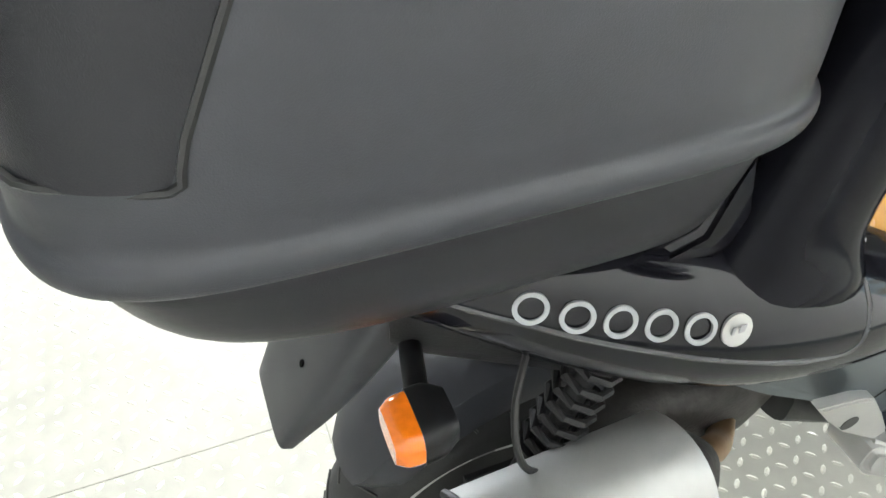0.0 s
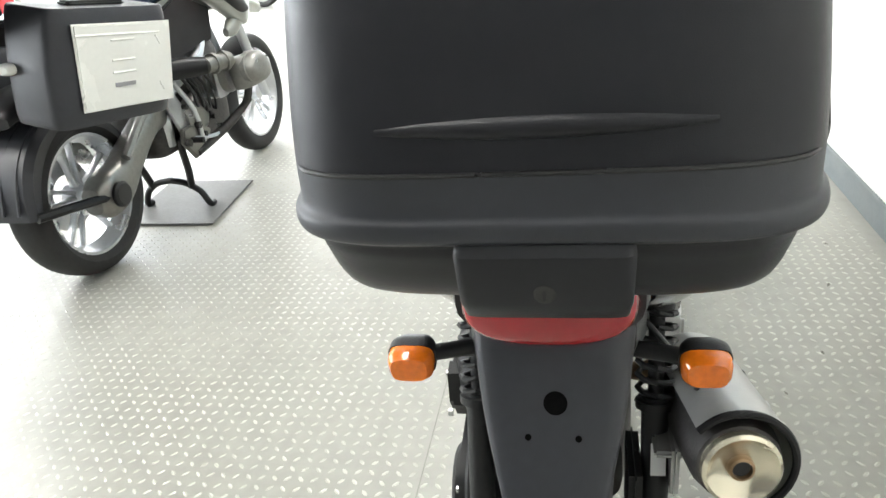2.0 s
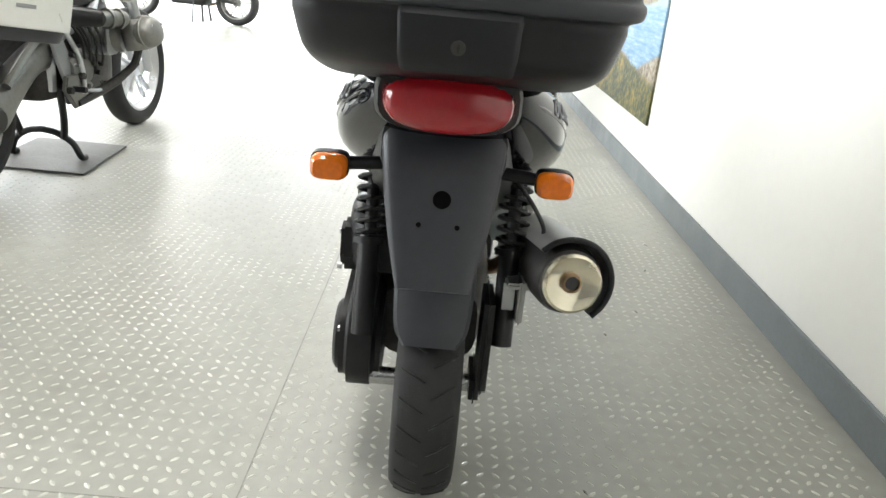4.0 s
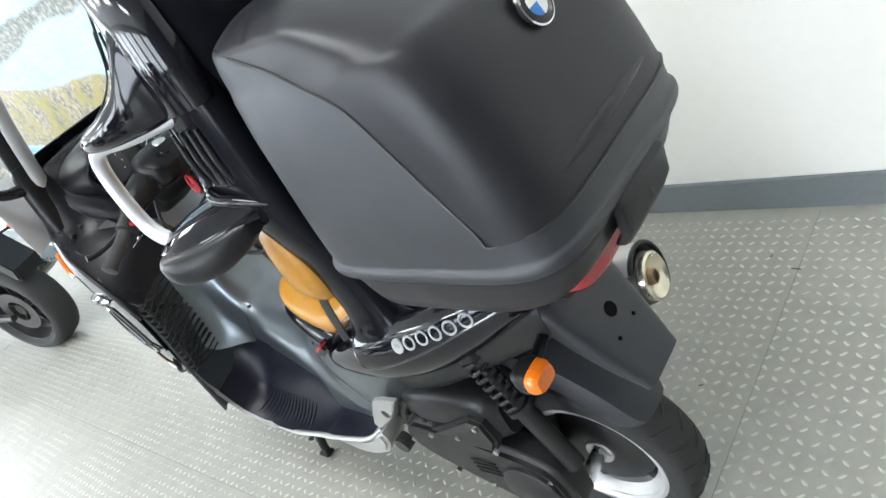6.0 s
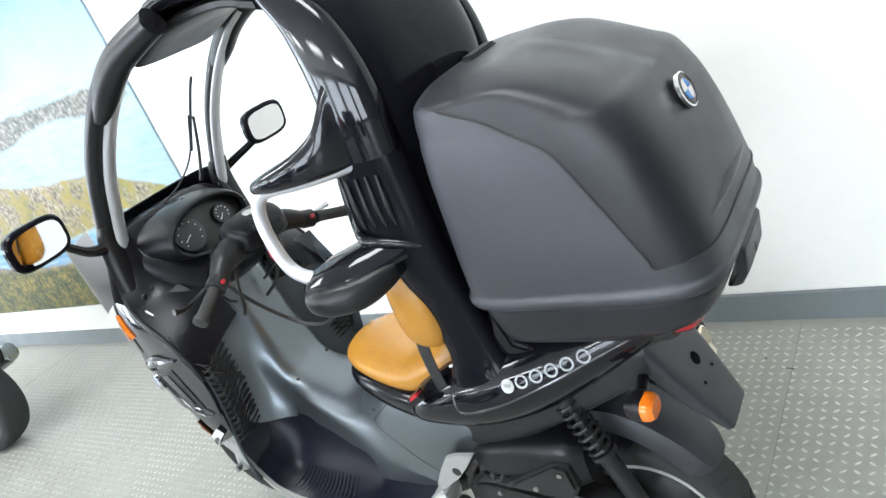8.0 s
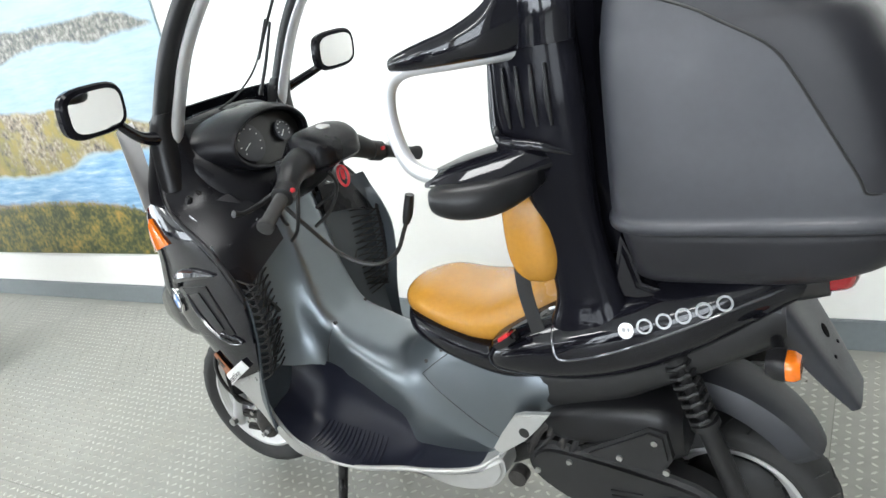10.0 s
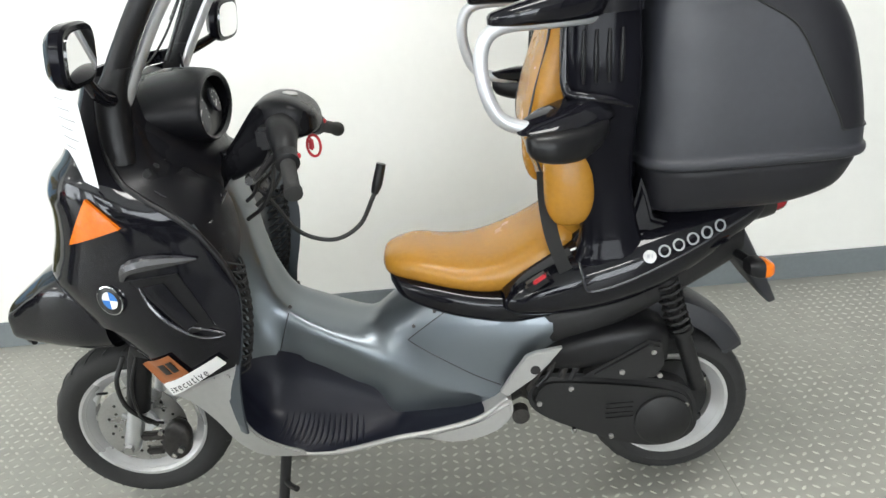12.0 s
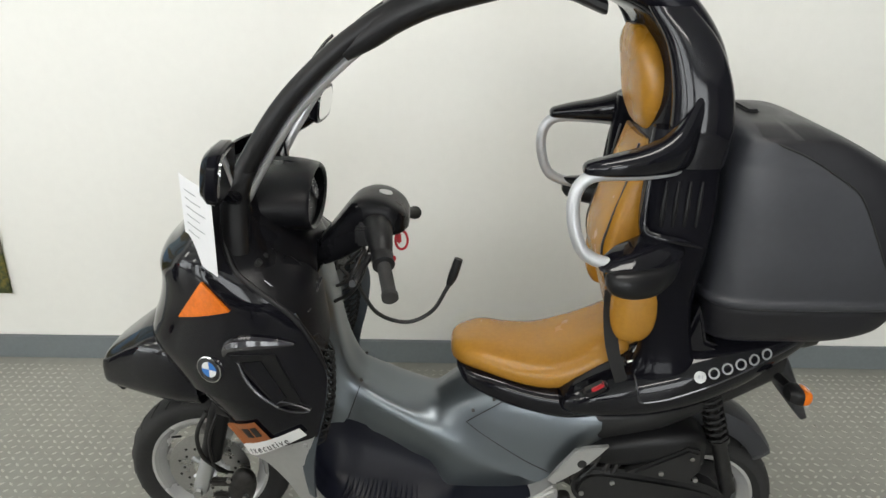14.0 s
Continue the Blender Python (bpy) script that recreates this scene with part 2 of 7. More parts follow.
M_DARKBLUE = material("dark_blue_paint", (0.03, 0.045, 0.075), 0.25, vary=0.06, coat=0.3)
M_REDPAINT = material("red_paint", (0.5, 0.015, 0.02), 0.22, vary=0.06, coat=0.4)
M_MAT = material("grey_floor_mat", (0.12, 0.12, 0.115), 0.6, vary=0.2, bump=0.3, bump_scale=300)
M_CASTALU = material("cast_aluminium", (0.24, 0.235, 0.22), 0.42, metal=0.75, vary=0.15, bump=0.2, bump_scale=300)
M_SEATBLACK = material("black_vinyl", (0.014, 0.014, 0.014), 0.5, vary=0.15, bump=0.3, bump_scale=350)
M_JOINT = material("floor_joint_dirt", (0.2, 0.2, 0.175), 0.6, vary=0.3, grain=(20, 3))
# olive of the light reflected on the luggage case's end
M_OLIVE_SHEEN = material("olive_grey_sheen", (0.13, 0.13, 0.1), 0.4, vary=0.1)
M_SHIELD = material("dark_blue_grey_plastic", (0.05, 0.06, 0.07), 0.38, vary=0.05)
M_WELL = material("blue_black_plastic", (0.008, 0.009, 0.016), 0.38, vary=0.12, spec=0.24, bump=0.12, bump_scale=900)
M_RIM = material("silver_rim_paint", (0.6, 0.6, 0.6), 0.32, metal=0.5, vary=0.03)
# lighter, shinier black that puts a highlight along edges of the gloss parts
M_EDGE_GLINT = material("black_edge_glint", (0.03, 0.03, 0.035), 0.12, vary=0.05, spec=0.9)
M_SCUFF = material("dark_scuff", (0.1, 0.095, 0.075), 0.6, vary=0.3)
# near-black that paints the shade inside the plate flap's holes
M_HOLE_SHADE = material("hole_shade", (0.002, 0.002, 0.002), 0.9, vary=0.1, spec=0.1)
# treads coloured lighter than the floor, which paints in their glints
M_TREAD = material("bright_tread_paint", (0.46, 0.455, 0.405), 0.27, vary=0.12, grain=(30, 2))
M_WHITEPAINT = material("white_gloss_paint", (0.78, 0.78, 0.74), 0.25, vary=0.03, coat=0.3)


def glass(name, colour=(1, 1, 1), rough=0.0):
    m = bpy.data.materials.new(name)
    m.use_nodes = True
    b = m.node_tree.nodes["Principled BSDF"]
    b.inputs["Base Color"].default_value = (*colour, 1)
    b.inputs["Roughness"].default_value = rough
    b.inputs["Transmission Weight"].default_value = 1
    b.inputs["IOR"].default_value = 1.05
    return m


M_DIFFUSER = material("lit_diffuser", (0.8, 0.8, 0.78), 0.6, vary=0.02)
M_DIFFUSER.node_tree.nodes["Principled BSDF"].inputs["Emission Color"].default_value = (1.0, 0.98, 0.93, 1)
M_DIFFUSER.node_tree.nodes["Principled BSDF"].inputs["Emission Strength"].default_value = 3.0
M_HOOP = material("satin_grey_metal", (0.55, 0.56, 0.58), 0.42, metal=0.55, vary=0.04)
# darkened copy of M_GLOSS: same black, its bright reflections turned down
M_GLOSS_DIM = material("black_gloss_dim", (0.006, 0.006, 0.0085), 0.11, vary=0.1, spec=0.09, rough_vary=0.03)
M_GLASS = glass("clear_screen_glass", (0.95, 0.98, 0.97))

# ---- the showroom ----
structure("floor", slab([(FAR_X - 0.2, SOUTH_Y - 0.2), (NEAR_X + 0.2, SOUTH_Y - 0.2), (NEAR_X + 0.2, WALL_Y + 0.2), (FAR_X - 0.2, WALL_Y + 0.2)], -0.2, 0.0, 0, axis="z"),
          M_FLOOR, "grey painted checker-plate showroom floor", "floor")
structure("wall_north", box(((FAR_X + NEAR_X) / 2, WALL_Y + 0.1, CEIL_Z / 2), (NEAR_X - FAR_X, 0.2, CEIL_Z), 0), M_WALL, "plain cream painted showroom wall", "wall")
# end wall is added out of view, dark so that it reflects little
structure("wall_east", box((NEAR_X + 0.1, (SOUTH_Y + WALL_Y) / 2, CEIL_Z / 2), (0.2, WALL_Y - SOUTH_Y + 0.4, CEIL_Z), 0), M_UNSEEN_WALL, "unseen end wall, darkened to cut bounced light", "wall")
structure("ceiling", box(((FAR_X + NEAR_X) / 2, (SOUTH_Y + WALL_Y) / 2, CEIL_Z + 0.1), (NEAR_X - FAR_X + 0.4, WALL_Y - SOUTH_Y + 0.4, 0.2), 0), M_CEIL, "plain white painted ceiling", "ceiling")


def holed_wall(name, fixed, along, openings, z0, z1, axis, label):
    """A wall with rectangular openings through it."""
    cuts = [along[0]] + [v for o in openings for v in o] + [along[1]]
    bm = bmesh.new()
    for i in range(0, len(cuts), 2):
        a, b = cuts[i], cuts[i + 1]
        c, s = ((a + b) / 2, b - a)
        add(bm, box((c, fixed, CEIL_Z / 2) if axis == "y" else (fixed, c, CEIL_Z / 2), (s, 0.2, CEIL_Z) if axis == "y" else (0.2, s, CEIL_Z), 0))
    for a, b in openings:
        c, s = ((a + b) / 2, b - a)
        for lo, hi in ((0, z0), (z1, CEIL_Z)):
            add(bm, box((c, fixed, (lo + hi) / 2) if axis == "y" else (fixed, c, (lo + hi) / 2), (s, 0.2, hi - lo) if axis == "y" else (0.2, s, hi - lo), 0))
    return structure(name, bm, M_WALL, label, "wall")


holed_wall("wall_south", SOUTH_Y - 0.1, (FAR_X - 0.2, NEAR_X + 0.2), WINDOWS, 0.3, 3.0, "y", "white showroom wall with large window openings")
holed_wall("wall_west", FAR_X - 0.1, (SOUTH_Y, WALL_Y), [(-6.7, -0.7)], 0.3, 3.0, "x", "white end wall with a large window opening")
n_window = 0
for axis, openings, fixed in (("y", WINDOWS, SOUTH_Y - 0.1), ("x", [(-6.7, -0.7)], FAR_X - 0.1)):
    for a, b in openings:
        n_window += 1
        at = pose((a + b) / 2, fixed, 1.65) if axis == "y" else pose(fixed, (a + b) / 2, 1.65, 0, 0, 90)
        w = tagged(thing("window_%d" % n_window, "large fixed showroom window in a white frame", "window", at=at), kind="structure")
        half = (b - a) / 2
        for dx, dz, sx, sz in ((0, 1.32, b - a, 0.06), (0, -1.32, b - a, 0.06), (half - 0.03, 0, 0.06, 2.58), (0.03 - half, 0, 0.06, 2.58)):
            part("window_frame", box((dx, 0, dz), (sx, 0.07, sz), 0.004), M_WHITEPAINT, w)
        pane = part("pane", box((0, 0, 0), (b - a - 0.12, 0.008, 2.58), 0), M_GLASS, w)
        pane.visible_shadow = False
M_OUTSIDE = bpy.data.materials.new("hazy_daylight_outside")
M_OUTSIDE.use_nodes = True
haze = M_OUTSIDE.node_tree.nodes["Principled BSDF"]
haze.inputs["Base Color"].default_value = (0.6, 0.62, 0.64, 1)
haze.inputs["Emission Color"].default_value = (0.95, 0.98, 1.0, 1)
haze.inputs["Emission Strength"].default_value = 1.3
structure("backdrop_south", box(((FAR_X + NEAR_X) / 2, SOUTH_Y - 2.5, 1.8), (NEAR_X - FAR_X + 4, 0.05, 6.0), 0), M_OUTSIDE, "bright hazy daylight outside the windows", "backdrop")
structure("backdrop_west", box((FAR_X - 2.5, (SOUTH_Y + WALL_Y) / 2, 1.8), (0.05, WALL_Y - SOUTH_Y + 3, 6.0), 0), M_OUTSIDE, "bright hazy daylight outside the end window", "backdrop")
structure("baseboard", box(((FAR_X + NEAR_X) / 2, WALL_Y - 0.009, 0.055), (NEAR_X - FAR_X, 0.018, 0.11), 0.003), M_SKIRT, "grey painted skirting board", "skirting board")

for x, y in PANELS:
    lamp = thing("ceiling_light", "white rectangular ceiling light panel", "ceiling light", "ceiling lights", pose(x, y, CEIL_Z))
    for dx, dy, sx, sy in ((0, 0.32, 1.58, 0.04), (0, -0.32, 1.58, 0.04), (0.77, 0, 0.04, 0.6), (-0.77, 0, 0.04, 0.6)):
        part("frame", box((dx, dy, -0.03), (sx, sy, 0.06), 0.004), M_WHITEPAINT, lamp)
    part("diffuser", box((0, 0, -0.025), (1.5, 0.6, 0.02), 0.002), M_DIFFUSER, lamp)

# ---- the roofed scooter: it heads for -x; its left side faces -y ----
scooter = thing("scooter", "black roofed scooter with tan seat, grey footwell and rear top case", "scooter", at=pose(0, 0, 0))


def both(name, make, mat, parent, label="", angle=38):
    """The same part on the left and, mirrored, on the right."""
    return part(name, make(), mat, parent, label, angle), part(name, moved(make(), MIRROR), mat, parent, label, angle)


def central(name, bm, mat, parent=None, label="", angle=38):
    """A part built about y = 0 and laid on the scooter's middle plane."""
    return part(name, moved(bm, LEAN), mat, parent, label, angle)


def lerp_rows(rows, v):
    """Linear look-up in rows whose first column rises."""
    if v <= rows[0][0]:
        return rows[0][1:]
    for a, b in zip(rows, rows[1:]):
        if v <= b[0]:
            f = (v - a[0]) / (b[0] - a[0])
            return tuple(p + (q - p) * f for p, q in zip(a[1:], b[1:]))
    return rows[-1][1:]


def decal(corners, surf, lift=0.002, thick=0.002, nu=10, nv=6):
    """A thin plate over four corners in (x, z), laid on the left-hand surface y = surf(x, z)."""
    c = [np.array(q, float) for q in corners]
    rows, back = [], []
    for i in range(nv + 1):
        f = i / nv
        a, b = c[0] + (c[3] - c[0]) * f, c[1] + (c[2] - c[1]) * f
        line = [a + (b - a) * j / nu for j in range(nu + 1)]
        rows.append([(q[0], surf(q[0], q[1]) - lift - thick, q[1]) for q in line])
    bm = loft(rows, False, False)
    return shell(bm, thick)


# -- wheels --
def wheel(name, cx, cz, r, half, rim_r, spokes, parent, disc):
    shift = Matrix.Translation((0, mid_y(cx), 0))

    def put(name, bm, mat, parent, label=""):
        return part(name, moved(bm, shift), mat, parent, label)

    w = put(name, turned([(0.0, -0.035), (0.032, -0.035), (0.036, -0.02), (0.036, 0.02), (0.032, 0.035), (0.0, 0.035)], (cx, 0, cz), k=24), M_ALU, parent, "silver cast alloy wheel")
    n = 14
    prof = [(rim_r, -half * 0.72)]
    for i in range(n + 1):
        a = -math.pi / 2 + math.pi * i / n
        prof.append((rim_r + (r - rim_r) * (0.35 + 0.65 * abs(math.cos(a)) ** 0.55), half * math.sin(a)))
    prof += [(rim_r, half * 0.72), (rim_r - 0.004, 0)]
    tyre = put("tyre", turned(prof, (cx, 0, cz), k=72, closed=True), M_RUBBER, w, "black road tyre with diagonal tread grooves")
    for i in range(26):
        for side in (-1, 1):
            a = 2 * math.pi * (i + (0.5 if side > 0 else 0)) / 26
            pts = []
            for f in (0.1, 0.45, 0.8):
                b = a + f * 0.16
                rr = rim_r + (r - rim_r) * (0.35 + 0.65 * abs(math.cos(math.asin(f))) ** 0.55) + 0.0006
                pts.append((cx + rr * math.cos(b), side * f * half, cz + rr * math.sin(b)))
            put("tread_groove", tube(pts, 0.0022, 5, 3), M_BLACKPRINT, tyre)
    put("rim", turned([(rim_r + 0.004, -half * 0.8), (rim_r + 0.006, -half * 0.72), (rim_r - 0.012, -half * 0.66), (rim_r - 0.022, -half * 0.3), (rim_r - 0.022, half * 0.3),
                        (rim_r - 0.012, half * 0.66), (rim_r + 0.006, half * 0.72), (rim_r + 0.004, half * 0.8), (rim_r - 0.004, half * 0.8), (rim_r - 0.03, half * 0.3), (rim_r - 0.03, -half * 0.3), (rim_r - 0.004, -half * 0.8)],
                       (cx, 0, cz), k=64, closed=True), M_RIM, w)
    for i in range(spokes):
        a = 2 * math.pi * (i + 0.35) / spokes
        u = Vector((math.cos(a), 0, math.sin(a)))
        v = Vector((-math.sin(a), 0, math.cos(a)))
        c = Vector((cx, 0, cz))
        rings = [ring(c + u * d + v * (d * 0.12), v * hw, (0, hy, 0), 3, 10) for d, hw, hy in ((0.025, 0.018, 0.022), (0.07, 0.011, 0.016), (rim_r - 0.03, 0.013, 0.018), (rim_r - 0.02, 0.02, 0.02))]
        put("spoke", loft(rings), M_SILVER if disc else M_ENGINE, w)
    if not disc:
        put("brake_drum", turned([(0.03, -0.03), (0.09, -0.03), (0.115, -0.012), (0.118, 0.02), (0.03, 0.03)], (cx, 0, cz), k=36), M_ENGINE, w, "dark brake drum")
    if disc:
        put("brake_disc", turned([(0.05, disc - 0.002), (0.12, disc - 0.002), (0.12, disc + 0.002), (0.05, disc + 0.002)], (cx, 0, cz), k=48, closed=True), M_STEEL, w, "drilled steel brake disc")
        for i in range(5):
            a = 2 * math.pi * i / 5
            put("disc_carrier", rod((cx + 0.03 * math.cos(a), disc, cz + 0.03 * math.sin(a)), (cx + 0.06 * math.cos(a), disc, cz + 0.06 * math.sin(a)), 0.008), M_ALU, w)
        # black plugs paint the shade of the drilled holes
        for i in range(24):
            a, rr = 2 * math.pi * i / 24, 0.09 if i % 2 else 0.075
            put("disc_hole", rod((cx + rr * math.cos(a), disc - 0.0035, cz + rr * math.sin(a)), (cx + rr * math.cos(a), disc + 0.0035, cz + rr * math.sin(a)), 0.0042, k=8), M_BLACKPRINT, w)
    put("valve", rod((cx - 0.085, -0.02, cz + 0.09), (cx - 0.10, -0.045, cz + 0.105), 0.0035), M_BLACKPRINT, w)
    return w


FX, FZ, RX, RZ = -1.452, 0.283, -0.01, 0.219
wheel("front_wheel", FX, FZ, 0.238, 0.056, 0.168, 5, scooter, -0.045)
wheel("rear_wheel", RX, RZ, 0.219, 0.06, 0.155, 5, scooter, 0)


def fork():
    return add(rod((FX + 0.005, -0.075, FZ + 0.005), (FX + 0.035, -0.075, FZ + 0.11), 0.021), tube([(FX - 0.012, -0.075, FZ - 0.03), (FX - 0.004, -0.075, FZ - 0.01), (FX + 0.03, -0.075, FZ + 0.1)], [0.018, 0.023, 0.021], 12, 3))


both("fork_leg", fork, M_ALU, scooter, "silver fork leg")
both("fork_gaiter", lambda: turned([(0.022, 0), (0.03, 0.006), (0.03, 0.16), (0.024, 0.2)], (FX + 0.033, -0.075, FZ + 0.09), (0.26, 0, 1), 16), M_MATTE, scooter, "black fork gaiter")
caliper = part("brake_caliper", add(hull([(FX + 0.075, -0.07, FZ - 0.02, 0.018, 0.02), (FX + 0.09, -0.072, FZ - 0.018, 0.022, 0.05), (FX + 0.115, -0.072, FZ - 0.01, 0.022, 0.06), (FX + 0.14, -0.07, FZ - 0.005, 0.018, 0.045), (FX + 0.15, -0.07, FZ, 0.012, 0.02)], 3, 20, 3), box((FX + 0.06, -0.082, FZ + 0.012), (0.07, 0.022, 0.024), 0.006), box((FX + 0.055, -0.082, FZ - 0.035), (0.05, 0.022, 0.02), 0.006)), M_GREASE, scooter, "dark grey brake caliper")
for dx, dz in ((0.085, 0.03), (0.125, -0.03), (0.105, -0.045)):
    part("bolt", rod((FX + dx, -0.092, FZ + dz), (FX + dx, -0.104, FZ + dz), 0.008, k=6), M_STEEL, caliper)
part("axle_nut", rod((FX - 0.005, -0.1, FZ - 0.01), (FX - 0.005, -0.114, FZ - 0.01), 0.013, k=6), M_STEEL, scooter)
part("brake_hose", tube([(FX + 0.08, -0.09, FZ + 0.05), (FX + 0.03, -0.115, FZ + 0.12), (FX + 0.02, -0.12, FZ + 0.2), (FX + 0.05, -0.11, FZ + 0.27)], 0.006), M_BLACKPRINT, scooter)
part("brake_hose", tube([(FX + 0.1, -0.1, FZ + 0.06), (FX + 0.06, -0.12, FZ + 0.09), (FX + 0.05, -0.115, FZ + 0.18), (FX + 0.08, -0.1, FZ + 0.27)], 0.004), M_BLACKPRINT, scooter)
central("wheel_arch", hull([(-1.36, 0, 0.60, 0.19, 0.05), (-1.25, 0, 0.58, 0.2, 0.07), (-1.15, 0, 0.5, 0.2, 0.12)], 4), M_ENGINE, scooter, "dark inner wheel arch")

# -- front fairing --
FAIR = [(0.48, -1.2, -1.30, 0.268), (0.56, -1.10, -1.36, 0.288), (0.62, -1.07, -1.42, 0.298), (0.677, -1.05, -1.48, 0.3), (0.766, -1.041, -1.537, 0.3), (0.812, -1.053, -1.53, 0.3), (0.86, -1.076, -1.51, 0.3),
        (0.907, -1.1, -1.495, 0.3), (0.951, -1.135, -1.487, 0.297), (0.99, -1.19, -1.485, 0.283), (1.03, -1.245, -1.462, 0.265), (1.07, -1.268, -1.42, 0.248), (1.16, -1.275, -1.36, 0.222), (1.235, -1.265, -1.325, 0.202)]
FN = 2.5


def fairing_y(x, z):
    xr, xn, w = lerp_rows(FAIR, z)
    c = min(1.0, max(0.0, (x - xr) / (xn - xr))) ** (FN / 2)
    return mid_y(x) - 0.0065 - w * math.sqrt(max(0.0, 1 - c * c)) ** (2 / FN)


rows = []
for z, xr, xn, w in spline(FAIR[3:], 4):
    line = []
    for i in range(49):
        a = -math.pi / 2 + math.pi * i / 48
        line.append((xr + (xn - xr) * abs(math.cos(a)) ** (2 / FN), math.copysign(w * abs(math.sin(a)) ** (2 / FN), a), z))
    rows.append(line)
fairing = central("front_fairing", shell(loft(rows, False, False), -0.006), M_GLOSS, scooter, "glossy black front fairing")


def low_fairing():
    """The fairing's lower corner behind the front wheel, cut off on a slant."""
    rows = []
    for i in range(9):
        v = i / 8
        front, back = (-1.295 - 0.125 * v, 0.495 + 0.19 * v), (-1.075 + 0.025 * v, 0.59 + 0.095 * v)
        rows.append([(front[0] + (back[0] - front[0]) * u, fairing_y(front[0] + (back[0] - front[0]) * u, front[1] + (back[1] - front[1]) * u) + 0.0065, front[1] + (back[1] - front[1]) * u) for u in (k / 14 for k in range(15))])
    return shell(loft(rows, False, False), 0.006)


both("fairing_corner", low_fairing, M_GLOSS, scooter)
beak = [(-1.40, 0.80, 0.57, 0.2), (-1.46, 0.80, 0.566, 0.19), (-1.5, 0.795, 0.566, 0.178), (-1.56, 0.774, 0.567, 0.152), (-1.6, 0.749, 0.569, 0.132), (-1.64, 0.72, 0.572, 0.112), (-1.68, 0.689, 0.575, 0.09), (-1.7, 0.668, 0.577, 0.075), (-1.709, 0.652, 0.586, 0.062)]
central("beak", hull([(x, 0, (a + b) / 2, hy, (a - b) / 2) for x, a, b, hy in beak], 3.6, 36), M_GLOSS, scooter, "glossy black beak over the front wheel")
central("beak_lip", tube([(-1.655, -0.07, 0.572), (-1.685, -0.04, 0.57), (-1.69, 0, 0.569), (-1.685, 0.04, 0.57), (-1.655, 0.07, 0.572)], 0.008), M_MATTE, scooter)


def low_y(x, z):
    """The outside of the silver lower panel."""
    return -0.25 + max(0.0, -1.08 - x) * 0.29 + max(0.0, 0.5 - z) * 0.2


def sticker_y(x, z):
    return min(fairing_y(x, z), low_y(x, z) - 0.014)


def side_strip(pts, r, out=0.004, sides=8):
    return tube([(x, fairing_y(x, z) - out, z) for x, z in pts], r, sides, 5)


for flip in (False, True):
    def lay(bm):
        return moved(bm, MIRROR) if flip else bm
    ind = part("front_indicator", lay(decal([(-1.403, 0.89), (-1.258, 0.937), (-1.277, 0.958), (-1.324, 1.0)], fairing_y, 0.001, 0.008)), M_ORANGE, scooter, "orange front indicator lens")
    vent = part("side_vent", lay(decal([(-1.272, 0.815), (-1.16, 0.83), (-1.105, 0.70), (-1.165, 0.682)], fairing_y, -0.001, 0.003)), M_MATTE, scooter, "recessed black side vent")
    # vent rims lightened to draw the window highlight on them
    part("vent_lip", lay(side_strip([(-1.287, 0.815), (-1.27, 0.842), (-1.22, 0.857), (-1.16, 0.862), (-1.11, 0.862)], [0.005, 0.014, 0.017, 0.012, 0.003], 0.004)), M_EDGE_GLINT, vent)
    part("vent_rim", lay(side_strip([(-1.252, 0.80), (-1.238, 0.757), (-1.208, 0.716), (-1.163, 0.683)], [0.003, 0.005, 0.005, 0.004])), M_EDGE_GLINT, vent)
    part("vent_scoop", lay(decal([(-1.245, 0.80), (-1.195, 0.81), (-1.14, 0.712), (-1.168, 0.692)], fairing_y, 0.002, 0.003)), M_GLOSS, vent)
    part("vent_catch", lay(side_strip([(-1.165, 0.683), (-1.152, 0.70), (-1.085, 0.68), (-1.125, 0.672), (-1.165, 0.683)], 0.0025)), M_EDGE_GLINT, vent)

    # round badge: dark ring with blue and white quarters
    n = Vector((-0.36, -0.93, 0.02)).normalized()
    o = Vector((-1.329, fairing_y(-1.329, 0.766), 0.766)) + n * 0.001
    badge = part("round_badge", lay(turned([(0.0, -0.003), (0.033, -0.003), (0.033, 0.002), (0.030, 0.004), (0.0, 0.004)], o, n, 32)), M_BLACKPRINT, scooter, "round badge with blue and white quarters")
    part("badge_rim", lay(turned([(0.0325, -0.002), (0.035, -0.002), (0.035, 0.004), (0.0325, 0.005)], o, n, 32, True)), M_CHROME, badge)
    u = Vector((0, 0, 1))
    u = (u - n * u.dot(n)).normalized()
    v = n.cross(u)
    for q in range(4):
        pts = [o + n * 0.0042] + [o + n * 0.0042 + (u * math.cos(a) + v * math.sin(a)) * 0.021 for a in (math.pi / 2 * (q + i / 6) for i in range(7))]
        bm = bmesh.new()
        bm.faces.new([bm.verts.new(p) for p in pts])
        part("badge_quarter", lay(shell(bm, 0.001)), M_BLUEPRINT if q % 2 else M_WHITE, badge)
    plate = part("sticker", lay(decal([(-1.319, 0.577), (-1.231, 0.624), (-1.187, 0.568), (-1.27, 0.516)], sticker_y, 0.0, 0.002)), M_BROWN, scooter, "brown and white model sticker")
    strip = part("sticker_strip", lay(decal([(-1.277, 0.525), (-1.115, 0.624), (-1.098, 0.603), (-1.258, 0.497)], sticker_y, 0.002, 0.002, 16)), M_WHITE, plate)
    part("sticker_bar", lay(decal([(-1.247, 0.598), (-1.231, 0.607), (-1.215, 0.582), (-1.231, 0.573)], sticker_y, 0.003, 0.001)), M_BLACKPRINT, plate)
